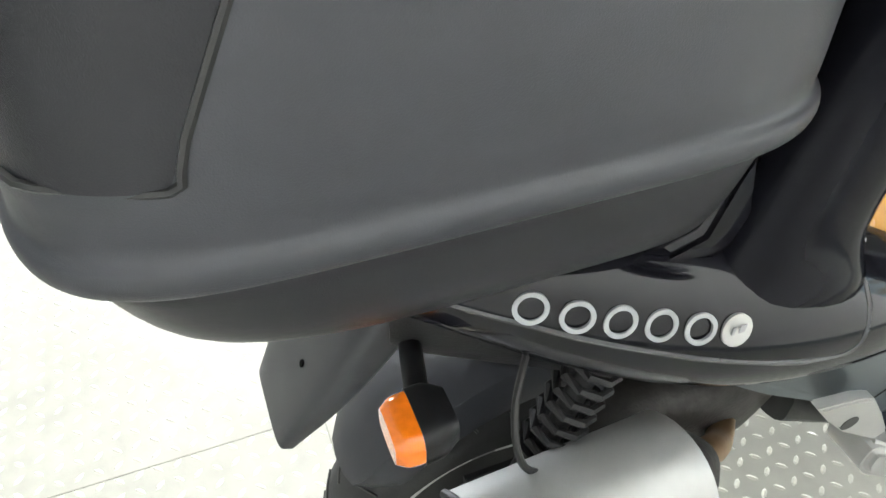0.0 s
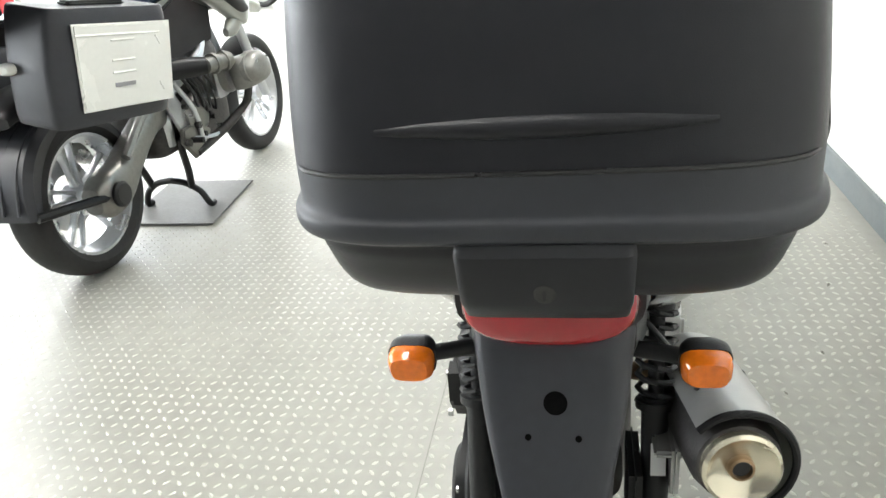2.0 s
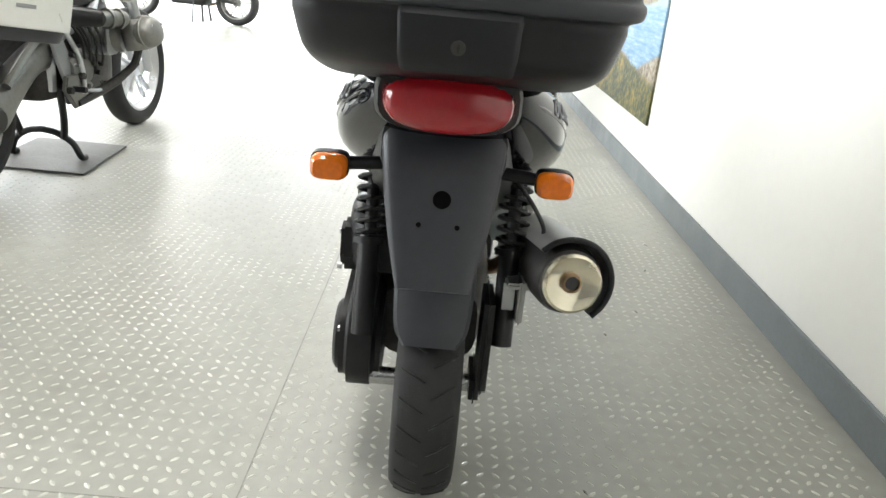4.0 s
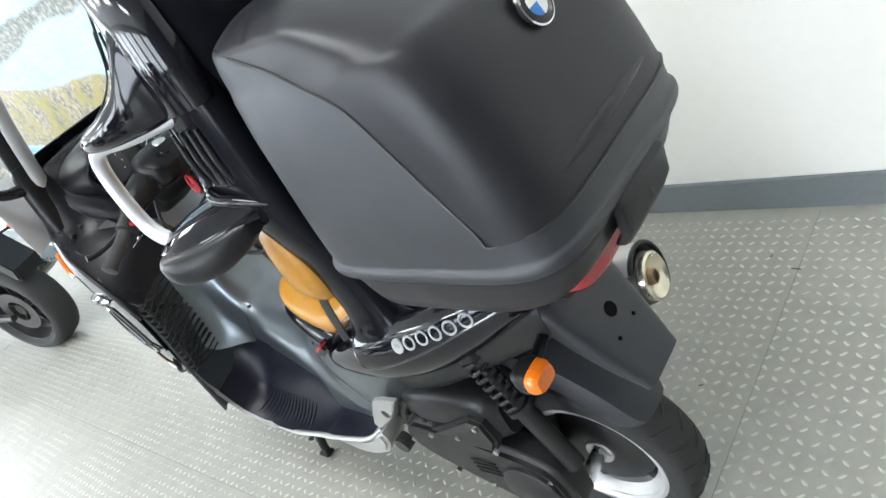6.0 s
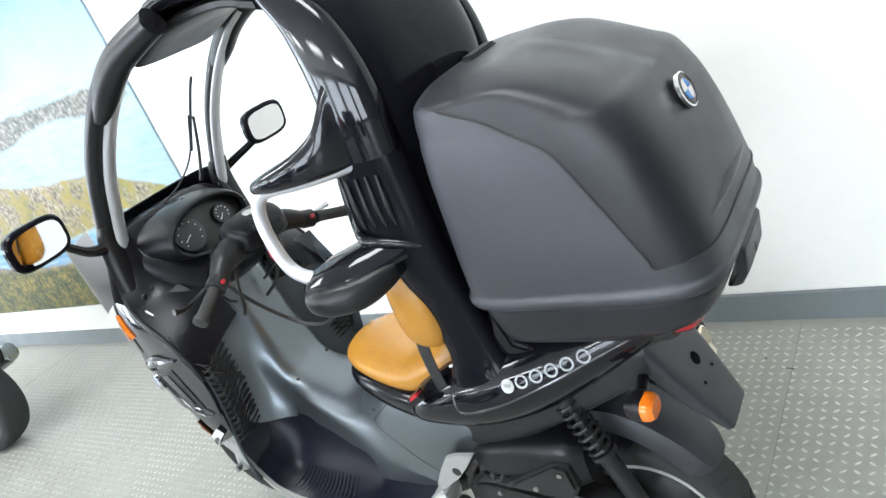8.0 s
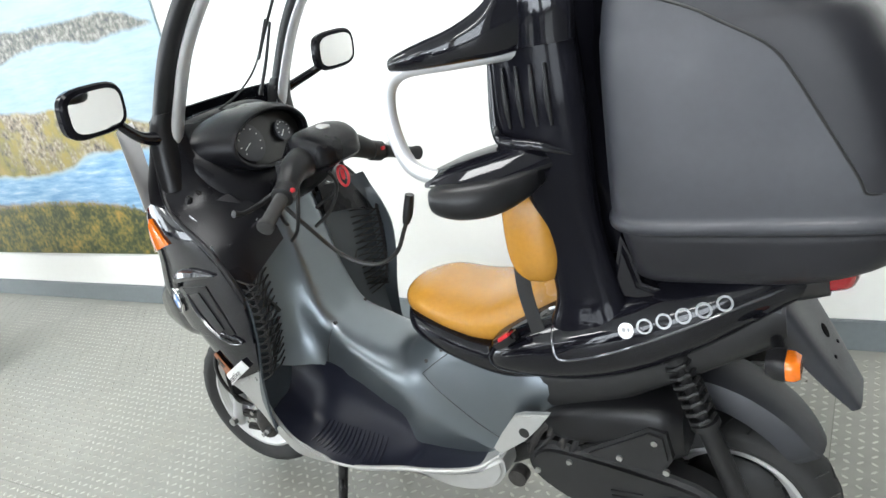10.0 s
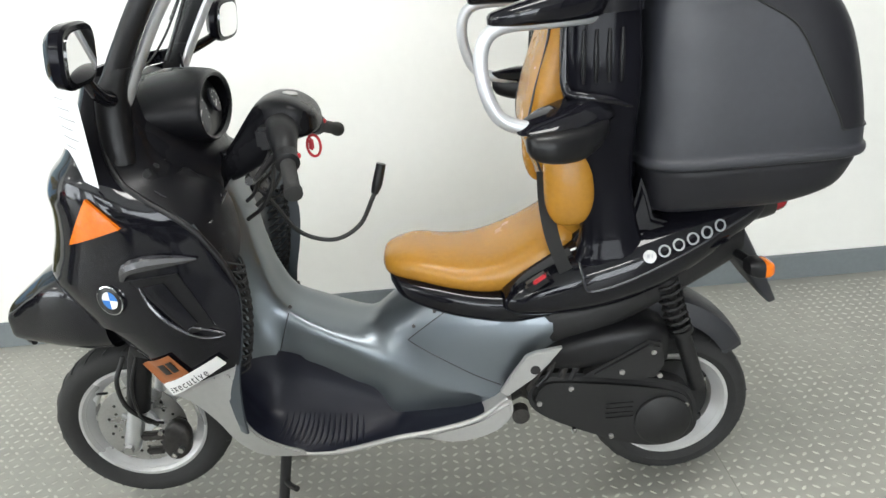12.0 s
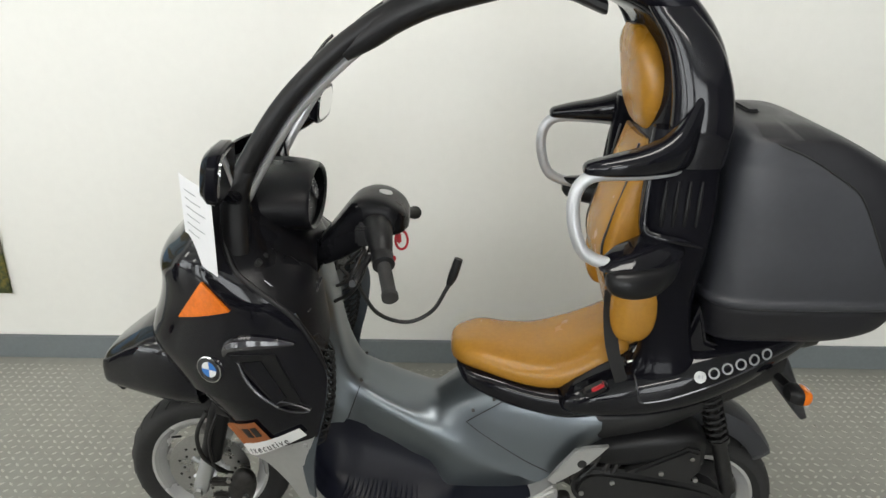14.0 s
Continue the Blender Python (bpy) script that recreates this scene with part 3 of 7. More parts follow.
    part("sticker_bar", lay(decal([(-1.274, 0.583), (-1.254, 0.594), (-1.238, 0.569), (-1.258, 0.558)], sticker_y, 0.003, 0.001)), M_BLACKPRINT, plate)
    part("sticker_bar", lay(decal([(-1.21, 0.519), (-1.145, 0.559), (-1.141, 0.552), (-1.206, 0.512)], low_y, 0.015, 0.001)), M_STEEL, plate)
    if not flip:
        # the word on the strip, letter by letter along it
        word = bpy.data.curves.new("lettering", "FONT")
        word.body, word.size, word.extrude, word.space_character = "executive", 0.027, 0.0004, 1.3
        t = new("lettering", word)
        d = Vector((0.162, 0, 0.1)).normalized()
        up = Vector((-d.z, 0, d.x))
        t.matrix_world = Matrix.Translation((-1.2585, 0, 0.5035)) @ Matrix((d, up, d.cross(up))).transposed().to_4x4()
        bpy.context.view_layer.update()
        me = bpy.data.meshes.new_from_object(t.evaluated_get(bpy.context.evaluated_depsgraph_get()))
        me.transform(t.matrix_world)
        for vtx in me.vertices:
            vtx.co.y += sticker_y(vtx.co.x, vtx.co.z) - 0.0048
        bpy.data.objects.remove(t)
        me.materials.clear()
        me.materials.append(M_BLACKPRINT)
        lettering = new("lettering", me)
        lettering.parent = plate
    # silver lower side panel and sill
    edge = spline([(-1.285, 0.497), (-1.2, 0.545), (-1.085, 0.602), (-1.083, 0.573), (-1.108, 0.506), (-1.105, 0.442), (-1.072, 0.373), (-1.024, 0.332), (-0.981, 0.31), (-0.98, 0.292), (-1.069, 0.303), (-1.132, 0.343), (-1.173, 0.415), (-1.226, 0.475)], 4, True)
    bm = slab([(p[0], p[1]) for p in edge], -0.012, 0.0, 0.004)
    for vtx in bm.verts:
        vtx.co.y += low_y(vtx.co.x, vtx.co.z)
    silver = part("lower_panel", lay(bm), M_SILVER, scooter, "silver lower side panel")
    part("bolt", lay(rod((-1.108, -0.252, 0.558), (-1.108, -0.259, 0.558), 0.006, k=12)), M_STEEL, silver)
    part("sill", lay(tube([(-1.03, -0.214, 0.322), (-0.987, -0.209, 0.297), (-0.93, -0.209, 0.289), (-0.865, -0.21, 0.292), (-0.75, -0.209, 0.313), (-0.644, -0.207, 0.324), (-0.538, -0.2, 0.345), (-0.467, -0.186, 0.386)], [0.004, 0.0075, 0.0075, 0.0075, 0.0075, 0.0075, 0.0075, 0.006], 10, 6, up=(0, 0, 1), flat=0.8)), M_SILVER, scooter, "silver footboard sill")
    bm = slab([tuple(p) for p in spline([(-0.72, 0.312), (-0.64, 0.323), (-0.538, 0.346), (-0.467, 0.386), (-0.454, 0.362), (-0.464, 0.334), (-0.495, 0.303), (-0.55, 0.283), (-0.611, 0.279), (-0.676, 0.296)], 4, True)], -0.2065, -0.13, 0.009, 3)
    part("sill_belly", lay(bm), M_SILVER, scooter, "silver lower silencer cowl")
    # dark footwell pan from the tunnel down to the sill
    PAN = [((-1.13, -0.10, 0.52), (-1.127, -0.12, 0.49), (-1.12, -0.15, 0.46), (-1.115, -0.19, 0.455), (-1.108, -0.232, 0.45)),
           ((-1.05, -0.075, 0.515), (-1.055, -0.088, 0.44), (-1.065, -0.13, 0.378), (-1.066, -0.18, 0.37), (-1.072, -0.226, 0.37)),
           ((-0.98, -0.075, 0.495), (-0.985, -0.088, 0.425), (-0.99, -0.13, 0.36), (-1.005, -0.18, 0.332), (-1.022, -0.22, 0.327)),
           ((-0.92, -0.078, 0.465), (-0.922, -0.09, 0.405), (-0.928, -0.13, 0.351), (-0.94, -0.178, 0.312), (-0.962, -0.215, 0.3)),
           ((-0.86, -0.082, 0.43), (-0.86, -0.095, 0.38), (-0.86, -0.13, 0.342), (-0.865, -0.178, 0.303), (-0.87, -0.212, 0.294)),
           ((-0.80, -0.092, 0.39), (-0.795, -0.105, 0.355), (-0.79, -0.135, 0.325), (-0.79, -0.178, 0.306), (-0.79, -0.212, 0.304)),
           ((-0.752, -0.11, 0.335), (-0.75, -0.125, 0.322), (-0.745, -0.15, 0.314), (-0.745, -0.18, 0.312), (-0.745, -0.211, 0.314)),
           ((-0.70, -0.12, 0.33), (-0.70, -0.14, 0.328), (-0.70, -0.16, 0.327), (-0.70, -0.185, 0.326), (-0.70, -0.21, 0.323)),
           ((-0.60, -0.13, 0.336), (-0.60, -0.145, 0.336), (-0.60, -0.165, 0.336), (-0.60, -0.188, 0.334), (-0.60, -0.206, 0.332)),
           ((-0.48, -0.14, 0.362), (-0.48, -0.15, 0.362), (-0.48, -0.165, 0.363), (-0.478, -0.178, 0.365), (-0.47, -0.188, 0.368))]
    pan = spline([tuple(c for p in row for c in p) for row in PAN], 5)
    rows = [spline([tuple(r[3 * k:3 * k + 3]) for k in range(5)], 4) for r in pan]
    well = part("footwell", lay(shell(loft(rows, False, False), 0.004)), M_WELL, scooter, "blue-black plastic footwell")
    for i in range(15):
        r = rows[8 + i]
        part("foot_rib", lay(tube([(q[0], q[1] - 0.0015, q[2] + 0.0015) for q in r[8:15:2]], [0.001, 0.0032, 0.0032, 0.001], 6, 3)), M_WELL, well)
    # inner leg shield with net pocket
    rows = []
    for z, xe, xi in spline([(0.40, -1.09, -1.12), (0.47, -1.09, -1.13), (0.56, -1.08, -1.135), (0.66, -1.055, -1.125), (0.76, -1.043, -1.12), (0.83, -1.06, -1.118), (0.88, -1.085, -1.12), (0.93, -1.11, -1.13)], 4):
        rows.append([(xe, -0.262, z), (xi + 0.012, -0.248, z), (xi, -0.21, z), (xi, -0.12, z), (xi - 0.02, -0.04, z)])
    if flip:
        rows = [[(x + 0.045, y, z) for x, y, z in row] for row in rows]
    leg = part("leg_shield", lay(shell(loft(rows, False, False), 0.006)), M_SHIELD, scooter, "dark grey inner leg shield")
    part("net_frame", lay(tube([(-1.1, -0.215, 0.77), (-1.08, -0.17, 0.75), (-1.075, -0.14, 0.7)], 0.006)), M_BLACKPRINT, leg)
    for i in range(13):
        z0 = 0.575 + i * 0.0205
        xe = -1.063 + 0.036 * math.sin(min(1.0, (z0 - 0.56) / 0.2) * math.pi / 2)
        for k in (-1, 1):
            part("net_cord", lay(tube([(xe - 0.035, -0.256, z0 + 0.02 * k), (xe - 0.004, -0.25, z0 + 0.008 * k), (xe, -0.232, z0), (xe - 0.03, -0.18, z0 - 0.018 * k), (xe - 0.055, -0.135, z0 - 0.02 * k)], 0.0024, 5, 3)), M_BELT, leg)
    part("net_hem", lay(tube([(-1.036, -0.25, 0.83), (-1.03, -0.243, 0.79), (-1.033, -0.24, 0.71), (-1.042, -0.24, 0.635), (-1.066, -0.24, 0.57)], 0.0038, 6, 4)), M_BELT, leg)
    # dash deck beside the steering column
    outer = spline([(-1.05, -0.262, 0.80), (-1.1, -0.263, 0.905), (-1.165, -0.257, 0.966), (-1.232, -0.236, 1.018), (-1.26, -0.216, 1.08), (-1.268, -0.202, 1.15), (-1.262, -0.188, 1.235)], 4)
    inner = spline([(-1.075, -0.06, 0.87), (-1.08, -0.07, 0.925), (-1.105, -0.085, 0.972), (-1.15, -0.11, 1.01), (-1.185, -0.13, 1.06), (-1.205, -0.14, 1.13), (-1.215, -0.14, 1.22)], 4)
    rows = []
    for a, b in zip(outer, inner):
        rows.append([tuple(a + (b - a) * f + np.array((0.012, -0.006, 0.01)) * math.sin(math.pi * f)) for f in (0, 0.08, 0.2, 0.4, 0.6, 0.8, 1)])
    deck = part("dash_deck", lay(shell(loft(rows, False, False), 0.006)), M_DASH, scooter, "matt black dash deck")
    part("deck_edge", lay(tube([(-1.046, -0.266, 0.79), (-1.062, -0.268, 0.845), (-1.1, -0.268, 0.912), (-1.145, -0.264, 0.955), (-1.2, -0.252, 0.992), (-1.245, -0.234, 1.03), (-1.268, -0.212, 1.09), (-1.27, -0.19, 1.17), (-1.262, -0.172, 1.235)], 0.007)), M_MATTE, scooter)
    quad = [np.array(p) for p in ((-1.188, -0.228, 0.993), (-1.15, -0.118, 1.018), (-1.082, -0.092, 0.938), (-1.092, -0.222, 0.908))]
    out = np.array((0.62, -0.2, 0.75)) * 0.012
    rows = []
    for f in (0.0, 0.03, 0.1, 0.3, 0.5, 0.7, 0.9, 0.97, 1.0):
        a, b = quad[0] + (quad[3] - quad[0]) * f, quad[1] + (quad[2] - quad[1]) * f
        lift = 0.55 if f in (0.0, 1.0) else 1.0
        cut = 0.07 if f in (0.0, 1.0) else 0.02 if f in (0.03, 0.97) else 0.0
        rows.append([tuple(a + (b - a) * g + out * (lift if 0.05 < g < 0.95 else 0.55)) for g in (cut, 0.06 + cut / 2, 0.3, 0.5, 0.7, 0.94 - cut / 2, 1 - cut)])
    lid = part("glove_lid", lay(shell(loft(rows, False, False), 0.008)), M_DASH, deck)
    rim = [q + out * 1.05 for q in (quad[0], quad[3], quad[2])]
    # thin line painted as the highlight along the lid's lower edge
    part("lid_edge", lay(tube([rim[0], rim[0] + (rim[1] - rim[0]) * 0.5, rim[1] + (rim[0] - rim[1]) * 0.1, rim[1] + (rim[2] - rim[1]) * 0.1, rim[2]], 0.0035, 8, 4)), M_EDGE_GLINT, lid)
    part("lid_lock", lay(rod((-1.094, -0.117, 0.938), (-1.084, -0.12, 0.95), 0.007)), M_STEEL, lid)
    for i in range(3):
        part("switch", lay(box((-1.197 + i * 0.006, -0.206 + i * 0.029, 1.034 + i * 0.004), (0.016, 0.013, 0.022), 0.003, Euler((0, radians(42), 0)).to_matrix().to_4x4())), M_BLACKPRINT, deck)
    # windscreen pillar: black outside, bright rail inside
    ARCH = [(-1.245, -0.183, 1.195), (-1.20, -0.182, 1.275), (-1.115, -0.180, 1.40), (-0.995, -0.176, 1.517), (-0.88, -0.172, 1.594), (-0.79, -0.168, 1.632), (-0.65, -0.165, 1.662)]
    pillar = part("pillar", lay(tube(ARCH, [0.024, 0.024, 0.023, 0.022, 0.022, 0.022, 0.02], 12, 6)), M_MATTE, scooter, "black windscreen pillar with bright inner rail")
    part("rail", lay(tube([(p[0] + 0.024, p[1] + 0.02, p[2] - 0.02) for p in ARCH[:6]], 0.0105, 12, 6, flat=1.8)), M_HOOP, pillar)
    part("pillar_cover", lay(tube([(-0.985, -0.172, 1.508), (-0.93, -0.17, 1.545), (-0.87, -0.168, 1.585), (-0.79, -0.165, 1.618), (-0.65, -0.16, 1.65)], [0.02, 0.03, 0.034, 0.034, 0.03], 14, 5)), M_MATTE, pillar, "padded black pillar cover")
    part("pillar_foot", lay(hull([(-1.245, -0.195, 1.06, 0.03, 0.03), (-1.246, -0.188, 1.12, 0.032, 0.032), (-1.242, -0.182, 1.18, 0.032, 0.032), (-1.23, -0.18, 1.22, 0.03, 0.031), (-1.212, -0.178, 1.25, 0.027, 0.028)], 2.8, 20, 4, "xy")), M_MATTE, pillar)
    # bracket plate, shock absorber
    bm = slab([(-0.482, 0.403), (-0.45, 0.452), (-0.415, 0.498), (-0.39, 0.507), (-0.328, 0.514), (-0.36, 0.475), (-0.399, 0.436), (-0.465, 0.39)], -0.188, -0.17, 0.003)
    plate2 = part("footrest_bracket", lay(bm), M_SILVER, scooter, "silver bracket plate with a round hole")
    # solid black disc painted in for the shaded hole
    part("bracket_hole", lay(rod((-0.395, -0.184, 0.46), (-0.395, -0.1885, 0.46), 0.0125, k=20)), M_BLACKPRINT, plate2)
    top, low = Vector((-0.07, -0.125, 0.66)), Vector((0.03, -0.125, 0.33))
    shock = part("shock_absorber", lay(add(rod(low, low + (top - low) * 0.55, 0.021, k=16), rod(low + (top - low) * 0.5, top, 0.012, k=12), turned([(0.03, 0), (0.03, 0.012)], low + (top - low) * 0.5, top - low, 20), turned([(0.026, 0), (0.026, 0.012)], low + (top - low) * 0.94, top - low, 20))), M_ENGINE, scooter, "black spring shock absorber")
    coil = []
    d = (top - low).normalized()
    su = d.orthogonal().normalized()
    sv = d.cross(su)
    for i in range(57):
        a = 2 * math.pi * i / 8
        coil.append(low + (top - low) * (0.52 + 0.42 * i / 56) + (su * math.cos(a) + sv * math.sin(a)) * 0.027)
    part("spring", lay(tube(coil, 0.0048, 6, 1)), M_ENGINE, shock)
    if flip:
        part("shock_label", lay(box(low + (top - low) * 0.3 + Vector((0.0225, -0.004, 0)), (0.002, 0.022, 0.05), 0.0, Euler((0, radians(-17), 0)).to_matrix().to_4x4())), M_WHITE, shock)

# -- windscreen --
SCREEN = [(-1.235, 1.21), (-1.175, 1.31), (-1.115, 1.40), (-1.055, 1.465), (-0.995, 1.52), (-0.93, 1.565), (-0.88, 1.592)]
rows = []
for x, z in spline(SCREEN, 3):
    rows.append([(x - 0.02 * math.cos(f * math.pi / 2), 0.2 * f, z + 0.008 * math.cos(f * math.pi / 2)) for f in (i / 8 - 1 for i in range(17))])
screen = central("windscreen", shell(loft(rows, False, False), 0.004), M_GLASS, scooter, "clear curved windscreen")
screen.visible_shadow = False
wiper = central("wiper", tube([(-1.235, 0.14, 1.215), (-1.195, 0.155, 1.3), (-1.145, 0.16, 1.4)], [0.006, 0.005, 0.004]), M_BLACKPRINT, scooter, "black wiper arm with blade")
central("wiper_blade", tube([(-1.205, 0.14, 1.31), (-1.155, 0.15, 1.39), (-1.09, 0.155, 1.475), (-1.06, 0.155, 1.505)], 0.0045, 6), M_BLACKPRINT, wiper)
central("wiper_link", tube([(-1.27, -0.03, 1.2), (-1.24, 0.06, 1.235), (-1.205, 0.125, 1.3), (-1.15, 0.15, 1.41)], 0.003, 6), M_BLACKPRINT, wiper)
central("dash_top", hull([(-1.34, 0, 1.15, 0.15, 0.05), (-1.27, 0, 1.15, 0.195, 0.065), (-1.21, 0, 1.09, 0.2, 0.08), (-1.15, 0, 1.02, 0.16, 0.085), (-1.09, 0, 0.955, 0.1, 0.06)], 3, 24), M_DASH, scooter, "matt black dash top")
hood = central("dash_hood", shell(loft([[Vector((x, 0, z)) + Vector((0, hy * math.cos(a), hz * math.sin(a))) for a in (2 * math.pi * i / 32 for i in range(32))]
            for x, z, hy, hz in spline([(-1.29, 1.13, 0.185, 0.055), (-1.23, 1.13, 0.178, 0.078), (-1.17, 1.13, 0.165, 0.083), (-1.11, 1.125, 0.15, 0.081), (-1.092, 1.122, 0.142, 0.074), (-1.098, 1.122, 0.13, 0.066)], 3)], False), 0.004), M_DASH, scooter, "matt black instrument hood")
central("dial_panel", loft([ring((x, 0, 1.122), (0, 0.136, 0), (-0.015, 0, 0.066), 2.2, 28) for x in (-1.129, -1.125)]), M_BLACKPRINT, hood)
for y, r in ((-0.035, 0.05), (0.095, 0.028)):
    dial = part("dial", turned([(0, 0), (r, 0), (r, 0.006), (r - 0.003, 0.007), (0, 0.003)], (-1.118, y, 1.124), (1, 0, 0.25), 28), M_SOFT, hood, "round instrument dial")
    for i in range(9):
        a = math.radians(-40 + i * 32.5)
        part("dial_tick", box((-1.1105 - 0.25 * r * 0.72 * math.sin(a), y + r * 0.72 * math.cos(a), 1.126 + r * 0.72 * math.sin(a)), (0.001, 0.003, 0.003), 0), M_WHITE, dial)
    part("needle", rod((-1.110, y, 1.125), (-1.108, y - r * 0.5, 1.112), 0.0012, k=6), M_WHITE, dial)

# -- mirrors --
for side, c, turn in ((-1, Vector((-1.214, -0.362, 1.3)), 4), (1, Vector((-1.142, 0.425, 1.286)), -6)):
    m = Matrix.Translation(c) @ Matrix.Rotation(radians(turn), 4, "Z") @ Matrix.Rotation(radians(8), 4, "Y")
    mir = part("mirror", moved(loft([ring((x, 0, 0), (0, hy, 0), (0, 0, hz), 3.5, 24) for x, hy, hz in ((0.014, 0.081, 0.053), (0.008, 0.085, 0.057), (-0.008, 0.083, 0.055), (-0.022, 0.068, 0.043), (-0.029, 0.04, 0.022))]), m), M_GLOSS_DIM, scooter, "black rounded wing mirror")
    part("mirror_glass", moved(loft([ring((x, 0, 0), (0, 0.07, 0), (0, 0, 0.044), 3.5, 24) for x in (0.0135, 0.0165)]), m), M_MIRROR, mir)
    root = Vector((-1.235, side * (0.19 if side < 0 else 0.235), 1.19))
    part("mirror_arm", tube([root, root + Vector((0, side * 0.06, 0.02)), c - Vector((0.02, side * 0.06, 0.04)), c - Vector((0.015, side * 0.03, 0.02))], [0.02, 0.014, 0.012, 0.014], 10, 5), M_GLOSS, mir)

# -- steering --
cover_rows = [(-1.112, 0.985, 0.935, 0.046), (-1.06, 1.046, 0.95, 0.058), (-1.01, 1.108, 0.975, 0.066), (-0.985, 1.13, 0.99, 0.074), (-0.95, 1.139, 1.02, 0.086), (-0.91, 1.132, 1.036, 0.09), (-0.875, 1.11, 1.045, 0.076), (-0.858, 1.088, 1.055, 0.045)]
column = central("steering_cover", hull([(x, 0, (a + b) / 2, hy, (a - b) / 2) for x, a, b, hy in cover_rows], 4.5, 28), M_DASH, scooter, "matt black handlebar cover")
part("round_badge", turned([(0, 0), (0.018, 0), (0.017, 0.003), (0, 0.003)], (-0.918, 0.03, 1.1335), (0.2, 0, 1), 24), M_STEEL, column)
for side, tip in ((-1, Vector((-0.885, -0.285, 0.985))), (1, Vector((-0.855, 0.332, 0.972)))):
    root = Vector((-0.935, side * 0.06, 1.07))
    mid = root + (tip - root) * 0.45
    d = (tip - root).normalized()
    bar = part("handlebar_arm", tube([root, root + (mid - root) * 0.5 + Vector((0, 0, 0.012)), mid], [0.04, 0.033, 0.024], 14, 5), M_MATTE, scooter, "black handlebar with rubber grip")
    part("grip", turned([(0.018, 0), (0.019, 0.005), (0.0165, 0.01), (0.0165, 0.108), (0.0195, 0.113), (0.0195, 0.125), (0.012, 0.128)], tip - d * 0.128, d, 20), M_RUBBER, bar)
    pod = part("switch_pod", turned([(0.02, 0), (0.027, 0.004), (0.027, 0.036), (0.02, 0.04)], mid - d * 0.012, d, 18), M_MATTE, bar)
    part("red_switch", box(mid + d * 0.008 + Vector((0.026, 0, 0.006)), (0.01, 0.014, 0.01), 0.002), M_REDPL, pod)
    part("brake_lever", tube([mid + Vector((-0.03, side * -0.01, 0.0)), mid + d * 0.05 + Vector((-0.06, 0, 0.0)), mid + d * 0.1 + Vector((-0.075, 0, 0.015)), tip + Vector((-0.085, side * -0.005, 0.035))], [0.008, 0.007, 0.006, 0.009], 8), M_MATTE if side < 0 else M_STEEL, bar)
switch_box = part("switch_box", add(box((-0.962, -0.082, 1.062), (0.046, 0.05, 0.05), 0.008), box((-0.935, -0.115, 1.06), (0.03, 0.036, 0.036), 0.006)), M_MATTE, scooter, "black switch housing")
part("clamp", add(box((-0.925, -0.132, 1.05), (0.022, 0.014, 0.026), 0.004), rod((-0.945, -0.14, 1.03), (-0.925, -0.15, 1.04), 0.008, k=10)), M_STEEL, switch_box)
for i in range(3):
    part("switch_button", box((-0.952 + i * 0.012, -0.109, 1.07), (0.008, 0.006, 0.008), 0.002), M_REDPL if i == 2 else M_BLACKPRINT, switch_box)
part("brake_pipe", tube([(-0.96, -0.1, 1.03), (-0.985, -0.125, 0.985), (-1.01, -0.1, 0.94), (-1.04, -0.06, 0.91)], 0.0045, 8), M_BLACKPRINT, scooter)
part("brake_pipe", tube([(-0.94, 0.09, 1.04), (-0.96, 0.115, 0.99), (-1.0, 0.1, 0.94), (-1.04, 0.06, 0.91)], 0.0045, 8), M_BLACKPRINT, scooter)
part("key", box((-0.885, 0.02, 1.012), (0.012, 0.008, 0.03), 0.004), M_REDPL, scooter, "red key tag")
part("key_ring", tube([(-0.878 + 0.016 * math.cos(a), 0.012, 1.01 + 0.026 * math.sin(a)) for a in (2 * math.pi * i / 12 for i in range(12))], 0.0035, 6, 2, closed=True), M_REDPL, scooter)
part("gooseneck_lamp", tube([(-1.03, -0.07, 0.97), (-0.985, -0.05, 0.9), (-0.953, 0.0, 0.81), (-0.905, 0.02, 0.77), (-0.85, 0.035, 0.76), (-0.795, 0.045, 0.79), (-0.76, 0.05, 0.85), (-0.748, 0.053, 0.872)], 0.0058, 8), M_BLACKPRINT, scooter, "black flexible stalk")
part("stalk_head", tube([(-0.752, 0.052, 0.865), (-0.742, 0.055, 0.89), (-0.727, 0.06, 0.938)], [0.009, 0.013, 0.012], 12, 4), M_MATTE, scooter)
for s in (-1, 1):
    part("cable", tube([(-0.97, 0.05 * s, 1.03), (-0.965, 0.08 * s, 0.97), (-1.0, 0.07 * s, 0.9), (-1.05, 0.05 * s, 0.86)], 0.005, 8), M_BLACKPRINT, scooter)

